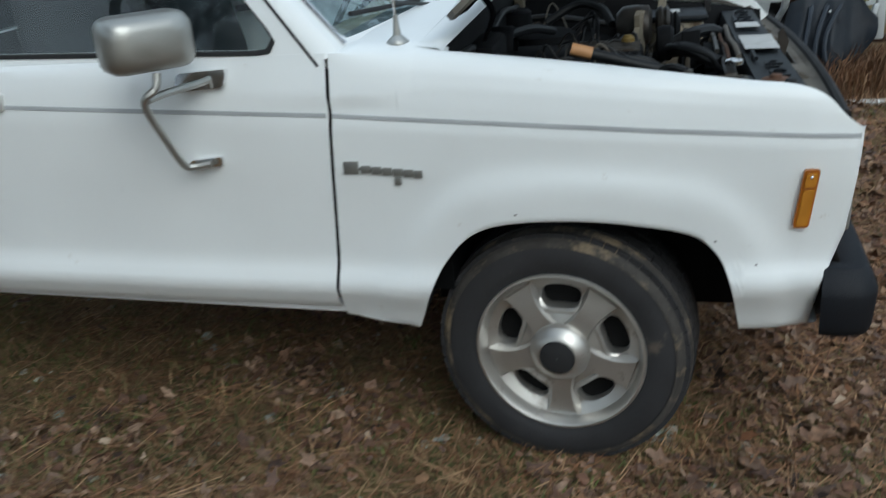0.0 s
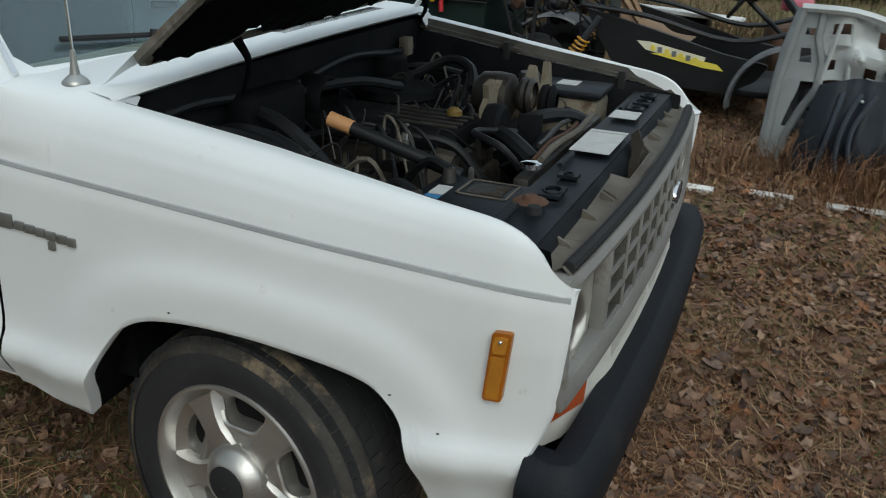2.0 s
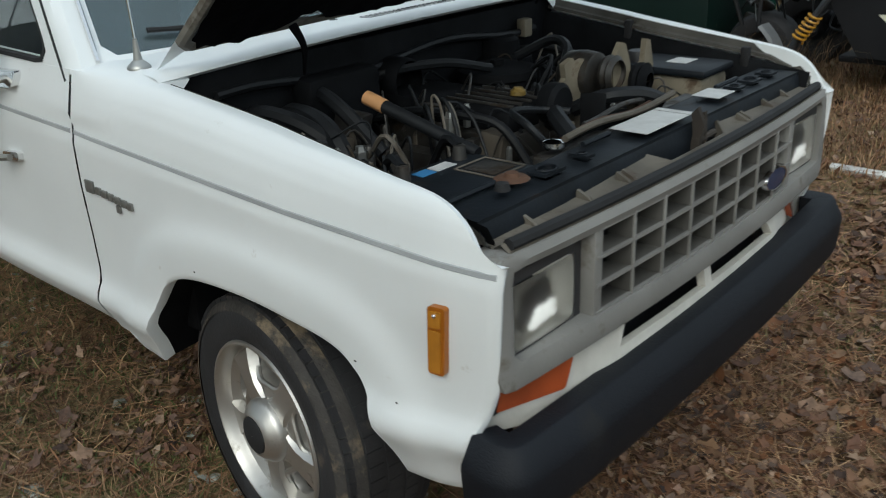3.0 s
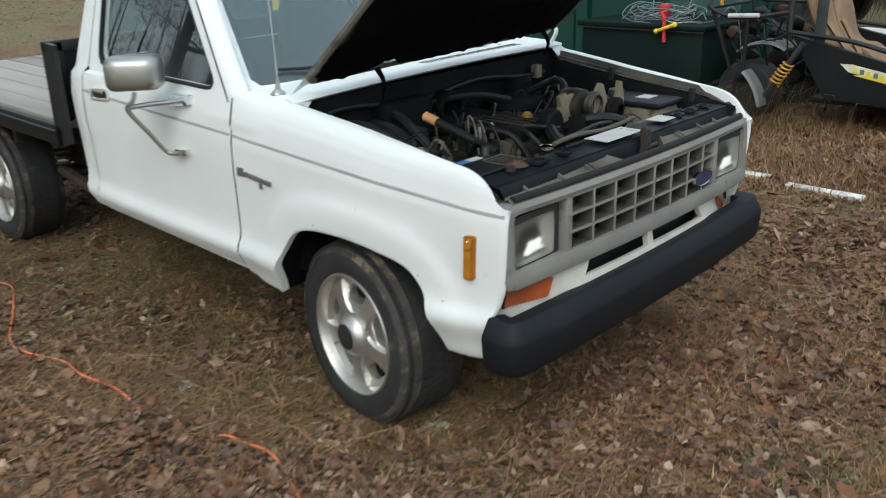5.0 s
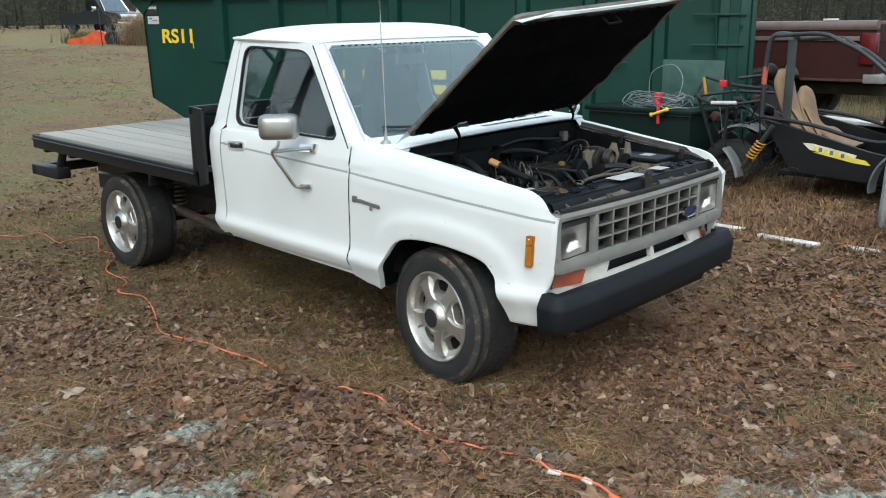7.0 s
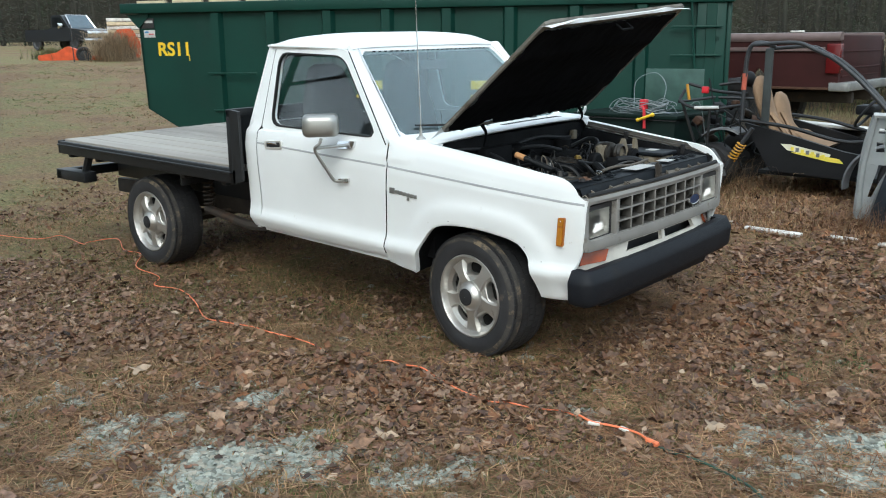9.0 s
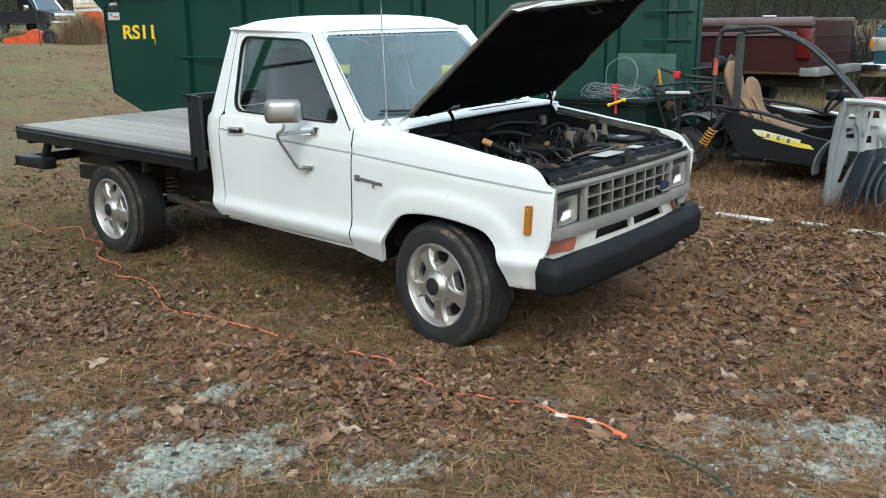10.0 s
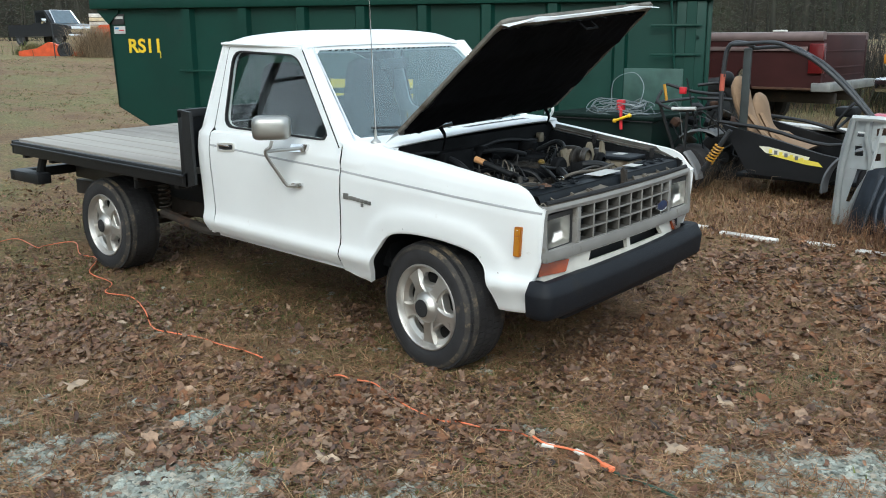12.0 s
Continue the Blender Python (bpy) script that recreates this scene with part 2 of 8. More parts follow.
LEAF = mat("dead_leaf", (0.165, 0.1, 0.064), 0.75, var=0.45, scale=45, bump=0.4, fine=120, island=0.3, hues=((0.035, 0.022, 0.017), (0.13, 0.067, 0.039), (0.18, 0.087, 0.05), (0.107, 0.062, 0.044), (0.2, 0.125, 0.08), (0.22, 0.12, 0.068), (0.07, 0.04, 0.03), (0.26, 0.175, 0.115), (0.15, 0.087, 0.06)))
LEAF_RED = mat("red_brown_leaf", (0.2, 0.09, 0.05), 0.7, var=0.35, scale=25, bump=0.3, fine=120, island=0.3, hues=((0.03, 0.018, 0.013), (0.19, 0.078, 0.03), (0.24, 0.1, 0.038), (0.1, 0.044, 0.023), (0.22, 0.125, 0.062), (0.13, 0.062, 0.032), (0.05, 0.03, 0.023), (0.22, 0.145, 0.092), (0.1, 0.056, 0.036)))
LEAF_PALE = mat("pale_dead_leaf", (0.31, 0.235, 0.165), 0.75, var=0.25, scale=25, bump=0.3, fine=120, island=0.4)
REDSTRAW = mat("red_brown_pine_straw", (0.25, 0.125, 0.055), 0.8, var=0.3, scale=4, island=0.35, hues=((0.13, 0.055, 0.028), (0.22, 0.1, 0.045), (0.31, 0.16, 0.075), (0.2, 0.12, 0.07), (0.36, 0.23, 0.12)))
STRAW = mat("dry_grass_blade", (0.25, 0.175, 0.095), 0.8, var=0.25, scale=4, island=0.3, hues=((0.13, 0.07, 0.033), (0.2, 0.12, 0.055), (0.27, 0.175, 0.085), (0.18, 0.145, 0.06), (0.17, 0.085, 0.04), (0.33, 0.23, 0.125)))
CLOVER = mat("fresh_green_weed", (0.06, 0.105, 0.03), 0.7, var=0.3, scale=8, island=0.4)
GRASS = mat("green_grass_blade", (0.088, 0.105, 0.028), 0.8, var=0.25, scale=4, island=0.5)
STONE = mat("pale_gravel", (0.34, 0.36, 0.32), 0.85, var=0.25, scale=20, bump=0.4, island=0.3, hues=((0.14, 0.145, 0.125), (0.27, 0.29, 0.25), (0.36, 0.385, 0.34), (0.19, 0.2, 0.17), (0.26, 0.235, 0.19), (0.3, 0.32, 0.28)))
DUSTY = mat("dusty_tyre_shoulder", (0.045, 0.041, 0.037), 0.85, var=0.4, scale=14, bump=0.8, fine=110, dirt=(0.2, 0.155, 0.1), dirt_amount=0.55, dirt_scale=9)
# Near-black for sheets that stand in for shade behind grille and wheel openings.
SHADE_BLACK = mat("black_recess_shade", (0.004, 0.004, 0.004), 0.8, spec=0.2)
WOODS = mat("distant_woods", (0.019, 0.018, 0.012), 0.95, var=0.5, scale=0.35, bump=0.0, fine=2.0, dirt=(0.015, 0.023, 0.01), dirt_amount=0.5, dirt_scale=0.2)


def ground_material():
    m = bpy.data.materials.new("winter_lawn_soil")
    m.use_nodes = True
    n, l = m.node_tree.nodes, m.node_tree.links
    bsdf = n["Principled BSDF"]
    bsdf.inputs["Roughness"].default_value = 0.95
    co = n.new("ShaderNodeTexCoord")

    def ramp(scale, detail, stops):
        t = n.new("ShaderNodeTexNoise")
        t.inputs["Scale"].default_value, t.inputs["Detail"].default_value, t.inputs["Roughness"].default_value = scale, detail, 0.65
        l.new(co.outputs["Object"], t.inputs["Vector"])
        r = n.new("ShaderNodeValToRGB")
        while len(r.color_ramp.elements) < len(stops):
            r.color_ramp.elements.new(0.5)
        for e, (p, c) in zip(r.color_ramp.elements, stops):
            e.position, e.color = p, (*c, 1)
        l.new(t.outputs["Fac"], r.inputs[0])
        return t, r

    _, broad = ramp(0.55, 5, [(0.3, (0.14, 0.08, 0.044)), (0.46, (0.2, 0.135, 0.07)), (0.57, (0.165, 0.15, 0.06)), (0.75, (0.26, 0.185, 0.1))])
    tex, grain = ramp(26, 9, [(0.3, (0.35, 0.33, 0.3)), (0.5, (0.95, 0.95, 0.92)), (0.72, (1.55, 1.5, 1.4))])
    mul = n.new("ShaderNodeMix")
    mul.data_type, mul.blend_type = "RGBA", "MULTIPLY"
    mul.inputs["Factor"].default_value = 1.0
    l.new(broad.outputs[0], mul.inputs["A"]), l.new(grain.outputs[0], mul.inputs["B"])
    area = n.new("ShaderNodeAttribute")
    area.attribute_name = "gravel"
    cells = n.new("ShaderNodeTexVoronoi")
    cells.inputs["Scale"].default_value = 48
    l.new(co.outputs["Object"], cells.inputs["Vector"])
    grit = n.new("ShaderNodeValToRGB")
    grit.color_ramp.elements[0].color, grit.color_ramp.elements[1].color = (0.10, 0.085, 0.065, 1), (0.25, 0.25, 0.215, 1)
    l.new(cells.outputs["Color"], grit.inputs[0])
    patch = n.new("ShaderNodeTexNoise")
    patch.inputs["Scale"].default_value, patch.inputs["Detail"].default_value = 14, 8
    l.new(co.outputs["Object"], patch.inputs["Vector"])
    add = n.new("ShaderNodeMath")
    add.operation = "MULTIPLY_ADD"
    add.inputs[1].default_value = 0.5
    l.new(patch.outputs["Fac"], add.inputs[0]), l.new(area.outputs["Fac"], add.inputs[2])
    edge = n.new("ShaderNodeMapRange")
    edge.inputs["From Min"].default_value, edge.inputs["From Max"].default_value = 0.72, 0.86
    l.new(add.outputs[0], edge.inputs["Value"])
    mix = n.new("ShaderNodeMix")
    mix.data_type = "RGBA"
    l.new(edge.outputs[0], mix.inputs["Factor"]), l.new(mul.outputs["Result"], mix.inputs["A"]), l.new(grit.outputs[0], mix.inputs["B"])
    l.new(mix.outputs["Result"], bsdf.inputs["Base Color"])
    b = n.new("ShaderNodeBump")
    b.inputs["Strength"].default_value, b.inputs["Distance"].default_value = 1.0, 0.025
    l.new(tex.outputs["Fac"], b.inputs["Height"]), l.new(b.outputs[0], bsdf.inputs["Normal"])
    return m


GROUND = ground_material()


# ---- building helpers ----
def part(name, bm, material, parent=None, label="", smooth=True, sharp=40):
    """Links a bmesh as one mesh object under a thing or a part."""
    me = bpy.data.meshes.new(name)
    bmesh.ops.recalc_face_normals(bm, faces=bm.faces)
    bm.to_mesh(me)
    bm.free()
    for mm in material if isinstance(material, (list, tuple)) else [material]:
        me.materials.append(mm)
    if smooth:
        me.shade_smooth()
        me.set_sharp_from_angle(angle=radians(sharp))
    ob = new(name, me)
    ob.parent = parent
    if label:
        tagged(ob, label)
    return ob


def thing(name, label, category, group="", kind="", at=(0, 0, 0), turn=0.0):
    ob = new(name)
    ob.empty_display_size = 0.1
    ob.matrix_basis = pose(*at, 0, 0, turn)
    return tagged(ob, label, category, group, kind)


def box(bm, x0, x1, y0, y1, z0, z1, bevel=0.0, m=None, index=0, segments=2):
    made = bmesh.ops.create_cube(bm, size=1)["verts"]
    bmesh.ops.scale(bm, vec=(x1 - x0, y1 - y0, z1 - z0), verts=made)
    bmesh.ops.translate(bm, vec=((x0 + x1) / 2, (y0 + y1) / 2, (z0 + z1) / 2), verts=made)
    faces = {f for v in made for f in v.link_faces}
    for f in faces:
        f.material_index = index
    if bevel:
        out = bmesh.ops.bevel(bm, geom=list({e for v in made for e in v.link_edges}), offset=bevel, segments=segments, profile=0.5, affect="EDGES")
        made = list({v for f in out["faces"] for v in f.verts} | {v for v in made if v.is_valid})
    if m is not None:
        bmesh.ops.transform(bm, matrix=m, verts=made)
    return made


def boxed(x0, x1, y0, y1, z0, z1, bevel=0.0, m=None):
    bm = bmesh.new()
    box(bm, x0, x1, y0, y1, z0, z1, bevel, m)
    return bm


def grid(bm, rows, closed=False, index=0, caps=False):
    """Faces between rows of points of equal length; closed joins each row's end to its start."""
    vs = [[bm.verts.new(p) for p in row] for row in rows]
    for a, b in zip(vs, vs[1:]):
        k = len(a)
        for i in range(k if closed else k - 1):
            quad = [a[i], a[(i + 1) % k], b[(i + 1) % k], b[i]]
            f = bm.faces.new(quad)
            f.material_index = index
    if caps and closed:
        for row in (vs[0], vs[-1]):
            bm.faces.new(row).material_index = index
    return vs


def lathe(bm, profile, centre=(0, 0, 0), axis="y", segments=48, index=0, m=None):
    """Turns (radius, along) points about an axis."""
    rows = []
    for k in range(segments):
        a = 2 * math.pi * k / segments
        c, s = math.cos(a), math.sin(a)
        row = []
        for r, h in profile:
            p = {"y": (r * c, h, r * s), "x": (h, r * c, r * s), "z": (r * c, r * s, h)}[axis]
            p = Vector(p) + Vector(centre)
            row.append(m @ p if m is not None else p)
        rows.append(row)
    vs = [[bm.verts.new(p) for p in row] for row in rows]
    for a, b in zip(vs, vs[1:] + vs[:1]):
        for i in range(len(a) - 1):
            f = bm.faces.new((a[i], a[i + 1], b[i + 1], b[i]))
            f.material_index = index


def smooth_path(points, steps=6):
    """A curve through the points."""
    pts = [Vector(p) for p in points]
    pts = [2 * pts[0] - pts[1]] + pts + [2 * pts[-1] - pts[-2]]
    out = []
    for a, b, c, d in zip(pts, pts[1:], pts[2:], pts[3:]):
        for k in range(steps):
            t = k / steps
            out.append(0.5 * (2 * b + (c - a) * t + (2 * a - 5 * b + 4 * c - d) * t * t + (3 * b - a - 3 * c + d) * t ** 3))
    return out + [pts[-2]]


def tube(bm, points, radius, sides=8, index=0, taper=None):
    pts = [Vector(p) for p in points]
    side = None
    rows = []
    for i, p in enumerate(pts):
        way = (pts[min(i + 1, len(pts) - 1)] - pts[max(i - 1, 0)]).normalized()
        if side is None:
            side = way.cross(Vector((0, 0, 1)) if abs(way.z) < 0.9 else Vector((1, 0, 0))).normalized()
        side = (side - way * side.dot(way)).normalized()
        up = way.cross(side)
        r = radius if taper is None else radius + (taper - radius) * i / (len(pts) - 1)
        rows.append([p + r * (math.cos(2 * math.pi * k / sides) * side + math.sin(2 * math.pi * k / sides) * up) for k in range(sides)])
    grid(bm, rows, True, index, True)


def tubed(points, radius, sides=8, smooth=0, taper=None):
    bm = bmesh.new()
    tube(bm, smooth_path(points, smooth) if smooth else points, radius, sides, 0, taper)
    return bm


def prism(bm, outline, to3, depth, index=0):
    """A solid from a flat outline: to3(u, v, w) places it, w from 0 to depth."""
    a = [bm.verts.new(to3(u, v, 0)) for u, v in outline]
    b = [bm.verts.new(to3(u, v, depth)) for u, v in outline]
    bm.faces.new(a).material_index = index
    bm.faces.new(b[::-1]).material_index = index
    for i in range(len(a)):
        j = (i + 1) % len(a)
        bm.faces.new((a[i], b[i], b[j], a[j])).material_index = index


def rounded(points, r, n=4):
    """A polygon with its corners rounded."""
    out = []
    k = len(points)
    for i, p in enumerate(points):
        p = Vector((*p, 0))
        a, b = Vector((*points[i - 1], 0)) - p, Vector((*points[(i + 1) % k], 0)) - p
        d = min(r, a.length * 0.45, b.length * 0.45)
        a, b = p + a.normalized() * d, p + b.normalized() * d
        for j in range(n + 1):
            t = j / n
            q = (1 - t) ** 2 * a + 2 * t * (1 - t) * p + t * t * b
            out.append((q.x, q.y))
    return out


def resample(points, n):
    """n points at even steps round a closed outline, from its first point."""
    pts = [Vector((*p, 0)) for p in points] + [Vector((*points[0], 0))]
    lens = [0]
    for a, b in zip(pts, pts[1:]):
        lens.append(lens[-1] + (b - a).length)
    out = []
    for i in range(n):
        want = lens[-1] * i / n
        j = max(k for k in range(len(lens) - 1) if lens[k] <= want)
        t = (want - lens[j]) / max(lens[j + 1] - lens[j], 1e-9)
        q = pts[j].lerp(pts[j + 1], t)
        out.append((q.x, q.y))
    return out


def ring(bm, outer, inner, to3, depth, index=0):
    """A plate with a hole: outlines of equal length, both faces and both rims."""
    k = len(outer)
    v = [[bm.verts.new(to3(*p, w)) for p in line] for line, w in ((outer, 0), (inner, 0), (inner, depth), (outer, depth))]
    for a, b in zip(v, v[1:] + v[:1]):
        for i in range(k):
            j = (i + 1) % k
            bm.faces.new((a[i], a[j], b[j], b[i])).material_index = index


def lerp_table(table, x):
    return float(np.interp(x, [p[0] for p in table], [p[1] for p in table]))


BANK = [(-50, 0.0), (0.3, 0.0), (0.9, 0.035), (1.4, 0.085), (1.75, 0.13), (2.2, 0.185), (2.7, 0.205), (3.5, 0.23), (6, 0.30), (50, 0.30)]


def ground_z(x, y):
    """The lie of the land: a slight rise behind the truck and towards the woods."""
    far = max(0.0, math.hypot(x - 1, y) - 7.0)
    z = 0.045 + 0.010 * min(max(-x, 0.0), 4.0) + 0.02 * min(max((-y - 0.7) / 0.6, 0.0), 1.0) + 0.041 * min(far, 30.0) + 0.015 * max(far - 30.0, 0.0)
    z += lerp_table(BANK, y) * min(1.0, max(0.2, 1.0 + (x + 0.5) * 0.25))
    z += 0.014 * noise.noise((x * 0.9, y * 0.9, 0.3)) + 0.25 * min(far / 20, 1) * noise.noise((x * 0.08, y * 0.08, 1.7))
    return z


# ---- the pickup truck: x runs forward from the front axle, y to its left ----
truck = thing("pickup_truck", "old white pickup with raised hood and wooden flatbed on grass", "pickup truck")
BELT = [(0.40, 0.07), (0.42, 0.062), (0.45, 0.05), (0.48, 0.036), (0.50, 0.024), (0.52, 0.012), (0.545, 0.0), (0.572, 0.004), (0.596, 0.016), (0.63, 0.018), (0.72, 0.013), (0.85, 0.003), (0.95, 0.0), (0.975, 0.004), (1.0, 0.007), (1.04, 0.015), (1.07, 0.027), (1.088, 0.042), (1.097, 0.056), (1.102, 0.07)]
CROWN = [(-0.49, 1.112), (-0.3, 1.103), (-0.2, 1.092), (0.0, 1.066), (0.2, 1.037), (0.4, 1.010), (0.5, 0.998), (0.58, 0.984), (0.66, 0.972)]
WIDE = [(-1.8, 0.832), (-1.5, 0.840), (-1.0, 0.836), (-0.6, 0.826), (-0.4, 0.822), (0.2, 0.795), (0.55, 0.762), (0.64, 0.742), (0.68, 0.725)]
ARCH = [(-0.338, 0.420), (-0.322, 0.462), (-0.289, 0.542), (-0.25, 0.614), (-0.181, 0.685), (-0.08, 0.712), (0.1, 0.712), (0.287, 0.682), (0.357, 0.635), (0.395, 0.556), (0.425, 0.415)]
NOSE = [(0.42, 0.580), (0.55, 0.592), (0.60, 0.614), (0.66, 0.634), (0.80, 0.648), (0.896, 0.654), (0.94, 0.658), (1.1, 0.59)]


def belt_drop(x):
    return -0.083 * (x + 0.49) if x > -0.49 else -0.055 * (x + 0.49)


def upper_y(z):
    """Half width of the cab's glass plane."""
    return 0.800 - (z - 1.10) * 0.25


def low_rise(x):
    return 0.033 * max(0.0, -0.5 - x)


def side_y(x, z):
    """Half the body's width at a place along it and a height."""
    up = min(1.0, max(0.0, (z - 0.58) / 0.3))
    up = up * up * (3 - 2 * up)
    rel = z - up * belt_drop(x) - (1 - up) * low_rise(x)
    inset = lerp_table(BELT, rel)
    if rel > 1.0:  # the crown squares up towards the nose
        inset = 0.007 + (inset - 0.007) * (1 - 0.5 * min(1.0, max(0.0, (x - 0.1) / 0.4)))
    y = lerp_table(WIDE, x) - inset
    if -0.6 < x < 0.62:
        d = min(math.hypot(x - a, z - b) for a, b in ARCH_FINE)
        y += 0.020 * (1 / (1 + math.exp((d - 0.105) / 0.016)))
    return y


def top_cut(x):
    """How far the fender's crown falls towards the nose."""
    return 1.1 + belt_drop(x) - lerp_table(CROWN, x)


def seam_shift(x, z):
    """The door's front edge rakes back towards the sill."""
    rake = -0.040 * min(1.0, max(0.0, (0.975 - z) / 0.49))
    return rake * (max(0.0, (-0.335 - x) / 0.155) if x > -0.49 else max(0.0, (x + 0.95) / 0.46))


def skin_y(x, z):
    """The body side, blended into the cab's glass plane at the fender's rear."""
    y = side_y(x, z)
    if z > 1.0 and x < -0.30:
        b = min(1.0, (-0.30 - x) / 0.187)
        y += b * (max(y, upper_y(z) - 0.002) - y)
    return y


ARCH_FINE = [(p.x, p.z) for p in smooth_path([(a, 0, b) for a, b in ARCH], 6)]


COWL_EDGE = [(-0.60, 1.117), (-0.475, 1.119), (-0.40, 1.117), (-0.30, 1.112), (-0.238, 1.106)]


def fender(sign):
    xs = list(np.linspace(-0.4865, -0.338, 7)) + [a for a, _ in ARCH_FINE[1:]] + list(np.linspace(0.427, 0.60, 15))
    bm = bmesh.new()
    rows = []
    for x in xs:
        low = lerp_table(ARCH_FINE, x) if x >= -0.338 and x <= 0.425 else (0.430 + 0.18 * max(0.0, -0.36 - x) if x < 0 else 0.415)
        top = 1.1 + belt_drop(x)
        sh = seam_shift(x, low) if x < -0.335 else 0.0
        row = [(x + sh, sign * (side_y(x, low) - 0.05), low + 0.012), (x + sh, sign * (side_y(x, low) - 0.004), low)]
        for v in np.linspace(0, 1, 46):
            z = low + 0.004 + (top - low - 0.004) * (1 - (1 - v) ** 1.25)
            xx = x
            if x > 0.42:
                xx = 0.42 + (x - 0.42) / 0.18 * (lerp_table(NOSE, z) - 0.42)
                if z > 0.90:
                    z = 0.90 + (z - 0.90) * (1 - 0.93 * ((x - 0.42) / 0.18) ** 6)
            rel = z - belt_drop(xx)
            cut = top_cut(xx) * (rel - 0.98) / 0.12 if rel > 0.98 else 0.0
            xx += seam_shift(x, z) if x < -0.335 else 0.0
            tuck = 0.016 * min(1.0, max(0.0, (xx - 0.35) / 0.25)) if sign > 0 else 0.0
            row.append((xx, sign * (skin_y(xx, z) - tuck), z - cut))
        rows.append(row)
    # rounded front edge and the hood channel
    last = rows[-1]
    rows.append([(x + 0.006, y - sign * 0.010, z) for x, y, z in last])
    rows.append([(x + 0.002, y - sign * 0.018, z - 0.004) for x, y, z in last])
    rows.append([(x - 0.03, y - sign * 0.024, z - 0.012) for x, y, z in last])
    for row in rows:
        x, y, z = row[-1]
        if x < -0.24:  # runs flush into the cowl
            zc = lerp_table(COWL_EDGE, x) + (0.017 if sign > 0 else 0.0)
            sink = 0.002 - 0.014 * max(0.0, (x + 0.31) / 0.07)
            row.append((x, sign * min(abs(y) - 0.012, 0.725), zc + sink))
            row.append((x, sign * 0.66, zc + sink - 0.004))
        else:
            tuck = 0.3 if x > 0.6 else 1.0 - 0.65 * min(1.0, max(0.0, (x - 0.2) / 0.3))
            row.append((x, y - sign * 0.03 * tuck, z - 0.003))
            row.append((x, y - sign * 0.045 * tuck, z - 0.04))
    grid(bm, rows)
    bmesh.ops.remove_doubles(bm, verts=bm.verts, dist=0.0004)
    ob = part("front_fender", bm, WHITE, truck, "white front fender with a flared wheel arch", sharp=50)
    # wheel well
    bm = bmesh.new()
    rows = []
    for a, b in ARCH_FINE:
        rows.append([(a, sign * (side_y(a, b) - 0.03), b + 0.006), (a, sign * 0.45, b + 0.03)])
    grid(bm, rows)
    box(bm, -0.36, 0.46, sign * 0.45 - 0.005, sign * 0.45 + 0.005, 0.35, 0.78)
    part("wheel_well", bm, BAY, ob)
    # stripe along the crease
    bm = bmesh.new()
    rows = []
    for x in np.linspace(-0.486, 0.652, 40):
        zc = 0.976 + belt_drop(x)
        rows.append([(x, sign * (side_y(x, zc + dz) + off), zc + dz) for dz, off in ((-0.0055, 0.0), (-0.004, 0.0018), (0.004, 0.0018), (0.0055, 0.0))])
    grid(bm, rows)
    part("body_stripe", bm, STRIPE, ob)
    return ob


fender(-1)
fender(1)


WINDOW = rounded([(-0.585, 1.118), (-0.93, 1.527), (-1.474, 1.548), (-1.462, 1.140)], 0.075, 6)
DOOR_TOP = [(-0.505, 1.075), (-0.90, 1.562), (-1.515, 1.595), (-1.548, 1.10)]


